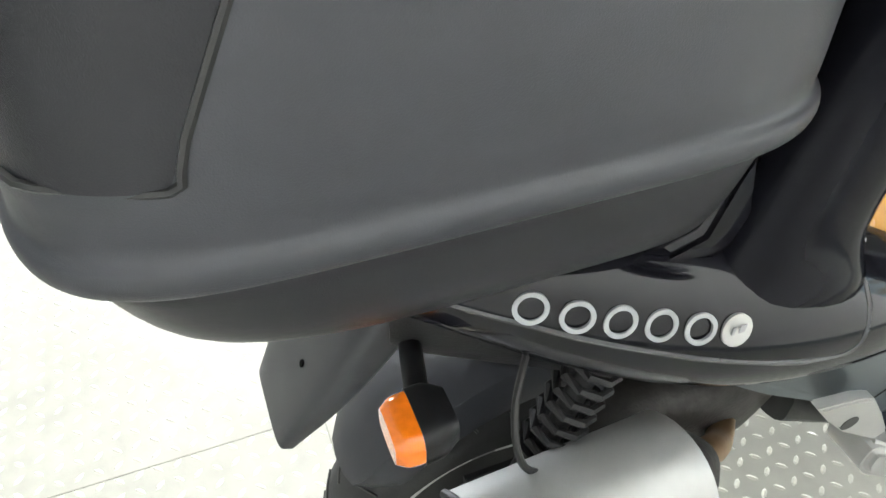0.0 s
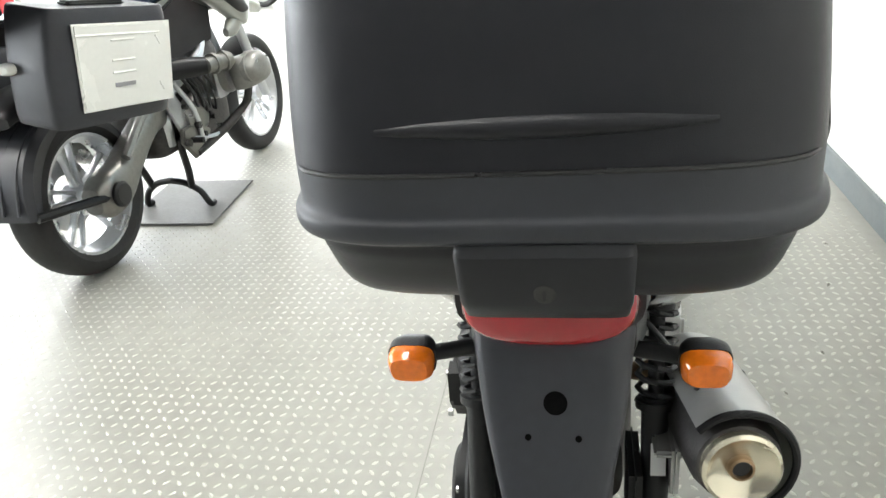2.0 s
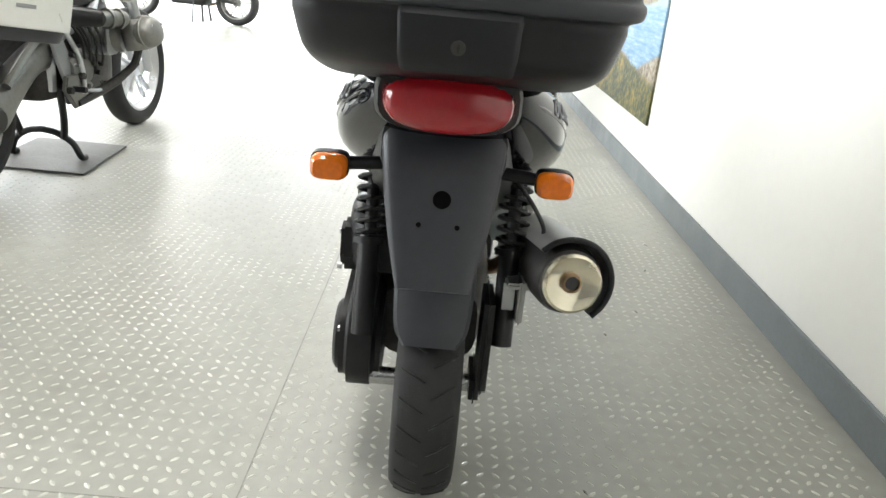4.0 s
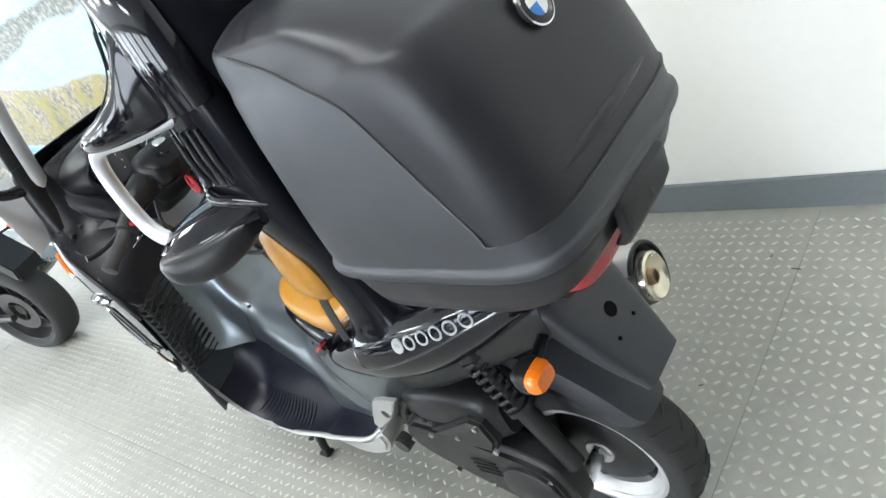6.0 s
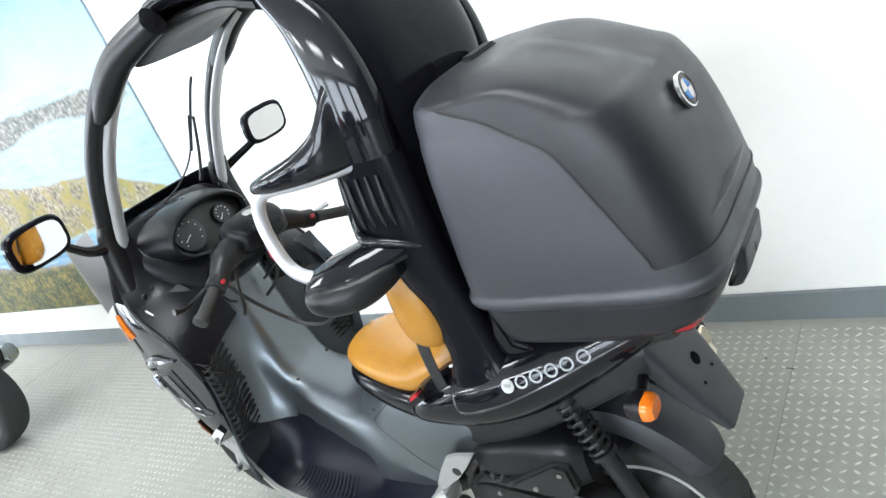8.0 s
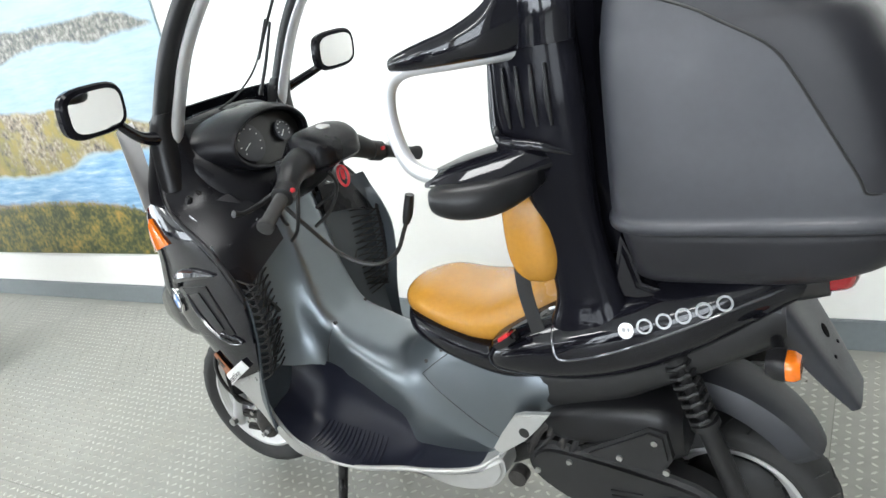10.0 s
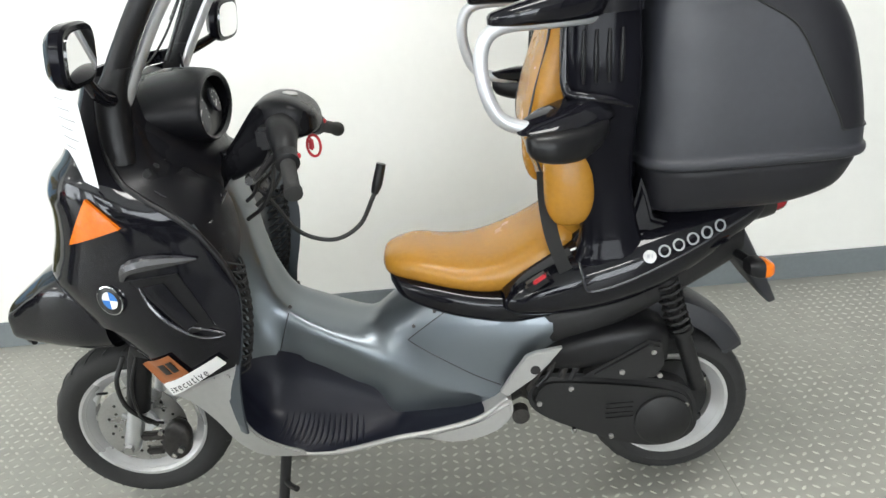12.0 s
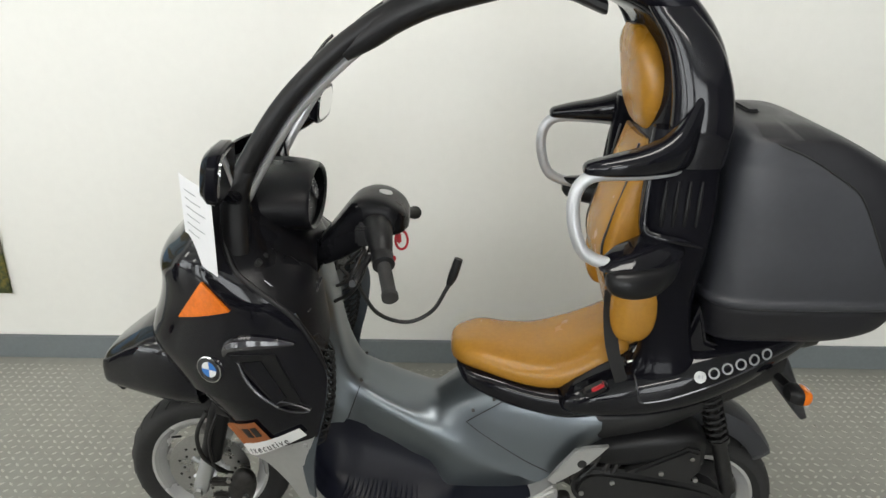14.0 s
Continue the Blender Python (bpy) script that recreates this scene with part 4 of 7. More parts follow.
# -- grey tunnel --
# each station: crown (x, z), upper side (x, y, z), crest, flank, foot
TUN = [((-1.078, 0.96), (-1.08, 0.06, 0.955), (-1.10, 0.10, 0.93), (-1.125, 0.16, 0.92), (-1.128, 0.23, 0.90)), ((-1.055, 0.85), (-1.058, 0.06, 0.85), (-1.075, 0.088, 0.84), (-1.112, 0.15, 0.82), (-1.122, 0.225, 0.80)),
       ((-1.043, 0.762), (-1.044, 0.06, 0.76), (-1.06, 0.088, 0.745), (-1.108, 0.138, 0.71), (-1.122, 0.21, 0.68)), ((-1.022, 0.673), (-1.022, 0.06, 0.672), (-1.035, 0.089, 0.665), (-1.085, 0.118, 0.60), (-1.125, 0.195, 0.55)),
       ((-0.985, 0.614), (-0.985, 0.06, 0.614), (-1.003, 0.089, 0.608), (-1.025, 0.1, 0.56), (-1.045, 0.108, 0.502)), ((-0.91, 0.573), (-0.91, 0.055, 0.573), (-0.93, 0.102, 0.566), (-0.94, 0.109, 0.52), (-0.95, 0.107, 0.472)),
       ((-0.84, 0.549), (-0.84, 0.055, 0.547), (-0.85, 0.112, 0.527), (-0.855, 0.117, 0.475), (-0.86, 0.112, 0.42)), ((-0.79, 0.55), (-0.785, 0.06, 0.543), (-0.78, 0.122, 0.492), (-0.783, 0.126, 0.43), (-0.79, 0.119, 0.375)),
       ((-0.745, 0.588), (-0.735, 0.082, 0.562), (-0.715, 0.136, 0.462), (-0.73, 0.142, 0.39), (-0.747, 0.142, 0.322)), ((-0.69, 0.628), (-0.672, 0.106, 0.585), (-0.64, 0.151, 0.43), (-0.64, 0.156, 0.38), (-0.64, 0.151, 0.333)),
       ((-0.62, 0.655), (-0.61, 0.118, 0.605), (-0.56, 0.161, 0.405), (-0.56, 0.164, 0.375), (-0.56, 0.158, 0.342)), ((-0.5, 0.63), (-0.5, 0.137, 0.60), (-0.476, 0.165, 0.39), (-0.476, 0.166, 0.378), (-0.476, 0.162, 0.362)),
       ((-0.38, 0.60), (-0.39, 0.146, 0.585), (-0.40, 0.156, 0.46), (-0.405, 0.157, 0.445), (-0.41, 0.158, 0.43)), ((-0.30, 0.585), (-0.31, 0.142, 0.572), (-0.315, 0.145, 0.505), (-0.318, 0.145, 0.49), (-0.32, 0.145, 0.475)),
       ((-0.25, 0.57), (-0.255, 0.136, 0.55), (-0.257, 0.137, 0.528), (-0.258, 0.137, 0.52), (-0.26, 0.137, 0.512))]
stations = spline([(c[0], 0.0, c[1]) + u + k + f + b for c, u, k, f, b in TUN], 5)
rows = []
for q in stations:
    pts = [tuple(q[3 * k:3 * k + 3]) for k in range(5)]
    half = spline(pts[::-1], 4)
    rows.append([(p[0], -p[1], p[2]) for p in half] + [(p[0], p[1], p[2]) for p in half[-2::-1]])
tunnel = central("tunnel", loft(rows), M_BLUE, scooter, "blue-grey metallic centre tunnel")
skin = loft(rows)
skin_tree = BVHTree.FromBMesh(skin)


def tunnel_y(x, z):
    hit = skin_tree.ray_cast(Vector((x, -1, z)), Vector((0, 1, 0)), 2)[0]
    return -hit.y if hit else 0.1


JOINTS = [[(-0.70, 0.522), (-0.606, 0.468), (-0.54, 0.43), (-0.478, 0.4)], [(-0.70, 0.522), (-0.668, 0.548), (-0.635, 0.572), (-0.595, 0.6)], [(-0.992, 0.606), (-1.009, 0.559), (-1.027, 0.507)]]
for flip in (1, -1):
    for line in JOINTS:
        path = spline(line, 6)
        central("panel_joint", tube([(p[0], flip * tunnel_y(p[0], p[1]), p[1]) for p in path], 0.0014, 6, 1), M_BLACKPRINT, tunnel)
    for x, z in ((-0.683, 0.556), (-0.628, 0.595), (-0.99, 0.615)):
        y = tunnel_y(x, z)
        central("bolt", rod((x, flip * (y - 0.004), z), (x + 0.001, flip * (y + 0.003), z + 0.002), 0.0048, k=12), M_GREASE, tunnel)
skin.free()
central("belly_pan", hull([(-1.1, 0, 0.42, 0.09, 0.04), (-1.0, 0, 0.33, 0.1, 0.035), (-0.85, 0, 0.295, 0.12, 0.025), (-0.7, 0, 0.285, 0.14, 0.025), (-0.55, 0, 0.295, 0.13, 0.03), (-0.42, 0, 0.36, 0.12, 0.05)], 4), M_ENGINE, scooter, "black belly pan")

# -- seat --
central("seat", hull([(-0.744, 0, 0.7, 0.03, 0.012), (-0.735, 0, 0.701, 0.06, 0.028), (-0.71, 0, 0.702, 0.09, 0.038), (-0.655, 0, 0.7, 0.12, 0.045), (-0.58, 0, 0.683, 0.138, 0.047), (-0.5, 0, 0.676, 0.15, 0.054), (-0.43, 0, 0.688, 0.152, 0.064),
                   (-0.36, 0, 0.705, 0.142, 0.084), (-0.31, 0, 0.73, 0.13, 0.09), (-0.285, 0, 0.74, 0.12, 0.075)], 2.35, 36, 5), M_TAN, scooter, "tan leather saddle")
central("seat_base", hull([(-0.728, 0, 0.676, 0.07, 0.016), (-0.70, 0, 0.655, 0.112, 0.03), (-0.62, 0, 0.63, 0.138, 0.044), (-0.53, 0, 0.61, 0.155, 0.046), (-0.44, 0, 0.603, 0.168, 0.05), (-0.35, 0, 0.62, 0.17, 0.06)], 3.5, 28), M_GLOSS, scooter, "black seat base")
buckle = part("belt_buckle", box((-0.385, -0.205, 0.705), (0.062, 0.03, 0.024), 0.007, Euler((0, radians(-32), 0)).to_matrix().to_4x4()), M_MATTE, scooter, "black belt buckle with red button")
part("red_button", box((-0.382, -0.211, 0.715), (0.034, 0.022, 0.01), 0.003, Euler((0, radians(-32), 0)).to_matrix().to_4x4()), M_REDPL, buckle)
bm = shell(loft([[(x - 0.017, y, z), (x, y - 0.003, z), (x + 0.017, y - 0.003, z)] for x, y, z in spline([(-0.352, -0.125, 0.94), (-0.352, -0.14, 0.87), (-0.342, -0.165, 0.79), (-0.312, -0.19, 0.70)], 4)], False, False), 0.003)
part("seat_belt_band", bm, M_BELT, scooter, "black seat belt webbing")

# -- rear body with ring emblems --
REAR = [(-0.462, 0, .632, .172, .022), (-0.452, 0, .635, .195, .042), (-0.41, 0, .645, .215, .066), (-0.3, 0, .667, .228, .094), (-0.2, 0, .688, .228, .104), (-0.1, 0, .715, .216, .102), (0.0, 0, .75, .192, .088), (0.1, 0, .787, .152, .066), (0.165, 0, .806, .118, .046), (0.19, 0, .81, .095, .036)]
rear = central("rear_body", hull(REAR, 2.6, 40, 5), M_GLOSS, scooter, "glossy black tail body")


def rear_y(x, z):
    _, zc, hy, hz = lerp_rows(REAR, x)
    f = min(0.98, abs(z - zc) / hz)
    return hy * (1 - f ** 2.6) ** (1 / 2.6)


for side in (-1, 1):
    # thin proud strip on the crease, coloured to show as its highlight
    ridge = spline([(-0.287, 0.742), (-0.281, 0.705), (-0.272, 0.674), (-0.23, 0.677), (-0.16, 0.697), (-0.06, 0.733), (0.04, 0.771), (0.15, 0.808)], 3)
    bm = tube([(p[0], side * (rear_y(p[0], p[1]) - 0.001), p[1]) for p in ridge], [0.001] + [0.0036] * (len(ridge) - 2) + [0.001], 8, 1)
    central("body_ridge", bm, M_EDGE_GLINT, rear)
    for i in range(6):
        f = i / 5
        x, z = -0.13 + 0.171 * f, 0.742 + 0.046 * f
        e = 0.004
        gx, gz = (rear_y(x + e, z) - rear_y(x - e, z)) / (2 * e), (rear_y(x, z + e) - rear_y(x, z - e)) / (2 * e)
        d = Vector((-gx, side, -gz)).normalized()
        o = Vector((x, side * rear_y(x, z), z)) + d * 0.0012
        if i == 0:
            em = central("emblem", turned([(0, -0.002), (0.015, -0.002), (0.015, 0.001), (0, 0.001)], o, d, 24), M_SILVER, rear, "pale round emblem")
            central("emblem_bar", box(o + d * 0.0018 + Vector((-0.004, 0, 0)), (0.006, 0.001, 0.012), 0), M_GREYPRINT, em)
            central("emblem_bar", box(o + d * 0.0018 + Vector((0.005, 0, 0)), (0.003, 0.001, 0.012), 0), M_GREYPRINT, em)
        else:
            central("ring_emblem", turned([(0.0105, -0.002), (0.0145, -0.002), (0.0145, 0.001), (0.0105, 0.001)], o, d, 24, True), M_RINGS, rear, "light grey ring emblem")
    central("body_bolt", rod((-0.217, side * 0.158, 0.766), (-0.218, side * 0.169, 0.77), 0.008, k=14), M_STEEL, rear)
    # bright steel line draws the highlight along the body joint
    central("joint_highlight", tube([(-0.30, side * 0.17, 0.754), (-0.25, side * 0.165, 0.766), (-0.2, side * 0.16, 0.776), (-0.13, side * 0.155, 0.794)], 0.003, 6, 4), M_STEEL, rear)
part("tail_bezel", hull([(0.10, 0, 0.797, 0.124, 0.05), (0.17, 0, 0.806, 0.112, 0.051), (0.20, 0, 0.808, 0.104, 0.048)], 3.2, 28), M_BLACKPRINT, scooter)
part("tail_light", hull([(0.16, 0, 0.806, 0.102, 0.045), (0.205, 0, 0.807, 0.097, 0.045), (0.232, 0, 0.807, 0.086, 0.04), (0.244, 0, 0.807, 0.06, 0.026)], 2.5, 32), M_RED, scooter, "wide red tail light")

# -- number plate flap, rear indicators, rear mudguard --
rows = []
for x, z, hy, dep in spline([(0.105, 0.785, 0.106, 0.05), (0.14, 0.73, 0.10, 0.052), (0.183, 0.648, 0.088, 0.045), (0.215, 0.585, 0.074, 0.035), (0.245, 0.525, 0.058, 0.02)], 4):
    rows.append(ring((x - dep * 0.45, 0, z - dep * 0.2), (0, hy, 0), (dep * 0.5, 0, dep * 0.25), 5, 20))
flap = part("plate_flap", loft(rows), M_SOFT, scooter, "dark grey number plate holder with a round hole")
# solid discs on the flap, blackened like the shade in a hole
for y, z, r in ((0.003, 0.652, 0.0145), (-0.03, 0.615, 0.004), (0.03, 0.615, 0.004)):
    x = 0.105 + (0.785 - z) * 0.525
    part("hole", turned([(0, -0.004), (r, -0.004), (r, 0.0035), (0, 0.0035)], (x + 0.0065, y, z), (0.88, 0, 0.47), 18), M_HOLE_SHADE, flap)
for side in (-1, 1):
    stalk = part("rear_indicator", rod((0.11, side * 0.09, 0.686), (0.125, side * 0.155, 0.684), 0.011, k=12), M_MATTE, scooter, "orange rear indicator on a black stalk")
    part("housing", hull([(0.105, side * 0.18, 0.684, 0.022, 0.015), (0.12, side * 0.18, 0.683, 0.03, 0.021), (0.137, side * 0.18, 0.681, 0.031, 0.0215)], 4, 20, 3), M_MATTE, stalk)
    part("lens", hull([(0.136, side * 0.18, 0.681, 0.03, 0.021), (0.15, side * 0.18, 0.68, 0.029, 0.0205), (0.16, side * 0.18, 0.679, 0.023, 0.016)], 3.5, 20, 3), M_ORANGE, stalk, "orange lens")
    for i in range(5):
        part("lens_rib", rod((0.157, side * (0.166 + i * 0.007), 0.668), (0.157, side * (0.166 + i * 0.007), 0.69), 0.0016, k=6), M_ORANGE, stalk)
rows = []
GUARD = spline([(-0.2, 0.48, 0.05), (-0.13, 0.545, 0.062), (-0.04, 0.558, 0.066), (0.03, 0.54, 0.068), (0.085, 0.508, 0.068), (0.13, 0.468, 0.066), (0.165, 0.42, 0.06), (0.18, 0.392, 0.045)], 4)
for i, (x, z, hy) in enumerate(GUARD):
    a, b = GUARD[max(0, i - 1)], GUARD[min(len(GUARD) - 1, i + 1)]
    d = Vector((b[0] - a[0], 0, b[1] - a[1])).normalized()
    u = Vector((-d.z, 0, d.x))
    rows.append([Vector((x, mid_y(x), z)) + u * dr + Vector((0, y * hy, 0)) for dr, y in ((-0.06, -1.05), (-0.03, -1.06), (-0.008, -0.95), (-0.001, -0.6), (0.002, 0), (-0.001, 0.6), (-0.008, 0.95), (-0.03, 1.06), (-0.06, 1.05))])
part("rear_mudguard", shell(loft(rows, False, False), 0.005), M_SOFT, scooter, "dark grey rear mudguard")
part("underseat_frame", hull([(-0.42, 0, 0.53, 0.13, 0.06), (-0.25, 0, 0.56, 0.15, 0.06), (-0.1, 0, 0.62, 0.14, 0.06), (0.08, 0, 0.70, 0.11, 0.06), (0.13, 0, 0.72, 0.1, 0.05)], 4), M_ENGINE, scooter, "dark tail underside")

# -- engine, exhaust --
cover = part("engine_cover", slab([tuple(p) for p in spline([(-0.412, 0.355), (-0.395, 0.405), (-0.35, 0.425), (-0.26, 0.415), (-0.16, 0.398), (-0.06, 0.375), (-0.005, 0.345), (0.018, 0.29), (0.018, 0.225), (-0.02, 0.19), (-0.08, 0.178), (-0.16, 0.195), (-0.28, 0.247), (-0.38, 0.305)], 4, True)], -0.172, -0.09, 0.018, 3), M_ENGINE, scooter, "black drive cover with steel bolts")
part("round_cover", turned([(0, 0), (0.072, 0), (0.072, 0.012), (0.064, 0.018), (0, 0.02)], (-0.075, -0.168, 0.272), (0, -1, 0), 36), M_ENGINE, cover)
for i in range(4):
    part("cooling_rib", box((-0.185, -0.173, 0.29 + i * 0.014), (0.07, 0.006, 0.004), 0.001), M_ENGINE, cover)
for x, z in ((-0.306, 0.388), (-0.033, 0.218), (-0.386, 0.352), (-0.016, 0.312), (-0.30, 0.262), (-0.205, 0.235)):
    part("bolt", rod((x, -0.168, z), (x, -0.1765, z), 0.0068, k=12), M_STEEL, cover)
air = part("airbox", hull([(-0.36, -0.10, 0.46, 0.05, 0.03), (-0.3, -0.105, 0.475, 0.065, 0.045), (-0.2, -0.11, 0.49, 0.068, 0.055), (-0.1, -0.11, 0.48, 0.062, 0.065), (-0.06, -0.10, 0.47, 0.05, 0.05)], 4, 24), M_MATTE, scooter, "black airbox with cover")
part("airbox_cover", slab([(-0.275, 0.428), (-0.12, 0.51), (-0.085, 0.50), (-0.078, 0.44), (-0.10, 0.405), (-0.17, 0.408)], -0.188, -0.15, 0.008), M_ENGINE, air)
for x, z in ((-0.108, 0.483), (-0.184, 0.434), (-0.091, 0.415)):
    part("bolt", rod((x, -0.184, z), (x, -0.1925, z), 0.0066, k=12), M_STEEL, air)
part("crankcase", add(hull([(-0.44, 0, 0.38, 0.1, 0.06), (-0.35, 0, 0.36, 0.12, 0.09), (-0.2, 0, 0.33, 0.12, 0.1), (-0.1, 0, 0.3, 0.1, 0.08)], 4), box((-0.33, -0.02, 0.47), (0.18, 0.2, 0.1), 0.02)), M_GREASE, scooter, "dark engine block")
for i in range(9):
    a = i * 1.7
    part("engine_pipe", tube([(-0.45 + 0.02 * i, -0.14 + 0.02 * math.sin(a), 0.39 + 0.01 * math.cos(a)), (-0.40 + 0.015 * i, -0.15, 0.44 + 0.02 * math.sin(a * 2)), (-0.34 + 0.012 * i, -0.12, 0.49 + 0.015 * math.cos(a))], 0.006 + 0.002 * (i % 3), 8, 4), M_ENGINE if i % 2 else M_GREASE, scooter)
part("radiator_boss", rod((-0.435, -0.16, 0.33), (-0.435, -0.19, 0.33), 0.022, k=16), M_GREASE, scooter)
part("swing_bracket", add(box((0.0, 0.11, 0.33), (0.12, 0.02, 0.2), 0.01), box((-0.03, 0.10, 0.22), (0.12, 0.02, 0.06), 0.01)), M_ENGINE, scooter)
part("rear_axle_nut", rod((RX, -0.11, RZ), (RX, 0.125, RZ), 0.018, k=12), M_STEEL, scooter)
A, B = Vector((0.128, 0.238, 0.508)), Vector((-0.17, 0.20, 0.46))
d = B - A
muffler = part("muffler", turned([(0.048, 0.0), (0.056, 0.006), (0.062, 0.03), (0.062, 0.27), (0.04, 0.31), (0.024, 0.33)], A + d.normalized() * 0.012, d, 32), M_GREASE, scooter, "dark steel muffler with silver heat shield")
part("end_cap", turned([(0.012, 0.012), (0.028, 0.011), (0.042, 0.004), (0.047, 0.0), (0.052, 0.004), (0.053, 0.024)], A, d, 32), M_HOTCAP, muffler, "polished end cap")
part("outlet", turned([(0.0185, 0.0125), (0.0165, 0.004), (0.013, 0.003), (0.0115, 0.012)], A, d, 20), M_HOTSTEEL, muffler)
# black disc paints the dark inside of the outlet
part("outlet_bore", turned([(0, 0), (0.012, 0), (0.0125, 0.003), (0, 0.003)], A + d.normalized() * 0.0085, d, 16), M_BLACKPRINT, muffler)
dn = d.normalized()
uu = Vector((0, 0.75, 0.66))
uu = (uu - dn * uu.dot(dn)).normalized()
vv = dn.cross(uu)
shield = part("heat_shield", shell(loft([[A + dn * s + (uu * math.cos(t) + vv * math.sin(t)) * 0.076 for t in (radians(-95 + i * 10) for i in range(20))] for s in (0.02, 0.06, 0.1, 0.16, 0.22, 0.28)], False, False), 0.003), M_SILVER, muffler, "silver curved heat shield")
for s in (0.13, 0.23):
    out = (uu * math.cos(0.5) + vv * math.sin(0.5))
    o = A + dn * s + out * 0.077
    part("shield_bolt", turned([(0, -0.004), (0.011, -0.004), (0.011, 0.003), (0.005, 0.004), (0.004, 0.001), (0, 0.001)], o, out, 16), M_STEEL, shield)
part("shield_trim", tube([A + dn * 0.018 + (uu * math.cos(t) + vv * math.sin(t)) * 0.074 for t in (radians(-95 + i * 19) for i in range(11))], 0.0055, 8, 3), M_MATTE, shield, "black shield edge")
part("exhaust_pipe", tube([B + Vector((0.01, 0, 0)), B + Vector((-0.06, -0.02, -0.03)), (-0.3, 0.14, 0.36), (-0.36, 0.08, 0.34)], 0.018, 12), M_HOTSTEEL, scooter)
part("muffler_bracket", add(box((0.0, 0.16, 0.46), (0.1, 0.05, 0.012), 0.004), box((0.02, 0.165, 0.43), (0.07, 0.012, 0.09), 0.005)), M_SILVER, scooter)
part("cable", tube([(0.0, 0.12, 0.66), (0.03, 0.16, 0.62), (0.03, 0.19, 0.57), (-0.02, 0.19, 0.53)], 0.004, 8), M_BLACKPRINT, scooter)
for s in (-1, 1):
    stand = part("stand_leg", tube([(-1.03, 0.03 + s * 0.1, 0.34), (-1.06, 0.03 + s * 0.12, 0.19), (-1.085, 0.03 + s * 0.145, 0.05), (-1.09, 0.03 + s * 0.147, 0.012)], [0.016, 0.015, 0.014, 0.012], 10), M_ENGINE, scooter, "black centre stand leg")
    part("stand_foot", box((-1.095, 0.03 + s * 0.15, 0.008), (0.05, 0.035, 0.014), 0.005), M_ENGINE, stand)
part("stand_pedal", tube([(-1.07, -0.105, 0.13), (-1.05, -0.13, 0.13), (-1.03, -0.15, 0.135)], 0.008, 8), M_ENGINE, scooter)

# -- back tower, roof and protective hoops --
TOWER = [(-0.185, 0.79, .072, .118), (-0.185, 0.88, .07, .12), (-0.19, 0.97, .07, .132), (-0.215, 1.06, .075, .165), (-0.225, 1.2, .078, .172), (-0.212, 1.32, .085, .194), (-0.208, 1.42, .08, .2), (-0.235, 1.53, .066, .192),
         (-0.315, 1.625, .05, .182), (-0.47, 1.668, .036, .172), (-0.62, 1.682, .026, .168), (-0.76, 1.658, .018, .165), (-0.86, 1.618, .014, .162), (-0.90, 1.598, .012, .16)]
rows = []
sm = spline(TOWER, 5)
for i, s in enumerate(sm):
    a, b = sm[max(0, i - 1)], sm[min(len(sm) - 1, i + 1)]
    d = Vector((b[0] - a[0], 0, b[1] - a[1])).normalized()
    rows.append(ring((s[0], 0, s[1]), (d.z * s[2], 0, -d.x * s[2]), (0, s[3], 0), 3.3, 40))
tower = central("back_tower", loft(rows), M_GLOSS_DIM, scooter, "glossy black back tower and roof")
central("tower_base", hull([(-0.2, 0, 0.76, 0.1, 0.15), (-0.195, 0, 0.80, 0.075, 0.135), (-0.185, 0, 0.86, 0.06, 0.122)], 4, 28, 4, "xy"), M_GLOSS, scooter)
central("roof_joint", tube([(-0.70, -0.17, 1.655), (-0.705, -0.13, 1.69), (-0.71, 0, 1.70), (-0.705, 0.13, 1.69), (-0.70, 0.17, 1.655)], 0.006), M_MATTE, tower)
central("roof_lining", hull([(-0.86, 0, 1.59, 0.13, 0.014), (-0.7, 0, 1.632, 0.135, 0.016), (-0.52, 0, 1.632, 0.13, 0.016), (-0.42, 0, 1.6, 0.12, 0.018)], 4), M_MATTE, scooter, "black roof lining")
central("headrest", hull([(-0.325, 0, 1.56, 0.02, 0.05), (-0.315, 0, 1.52, 0.036, 0.10), (-0.295, 0, 1.45, 0.045, 0.125), (-0.285, 0, 1.385, 0.045, 0.12), (-0.28, 0, 1.335, 0.03, 0.09), (-0.278, 0, 1.32, 0.015, 0.05)], 3, 28, 5, "xy"), M_TAN, scooter, "tan leather headrest")
central("back_cushion", hull([(-0.29, 0, 1.31, 0.02, 0.1), (-0.30, 0, 1.22, 0.035, 0.125), (-0.315, 0, 1.12, 0.055, 0.135), (-0.322, 0, 1.02, 0.064, 0.135), (-0.30, 0, 0.90, 0.05, 0.13), (-0.28, 0, 0.80, 0.04, 0.12), (-0.275, 0, 0.75, 0.03, 0.1)], 3.2, 28, 5, "xy"), M_TAN, scooter, "tan leather back cushion")
for y in (-0.1, 0.1):
    central("cushion_piping", tube([(-0.315, y, 1.3), (-0.335, y, 1.2), (-0.366, y * 1.06, 1.1), (-0.378, y * 1.06, 1.02), (-0.345, y * 1.05, 0.9)], 0.003, 6), M_BLACKPRINT, scooter)
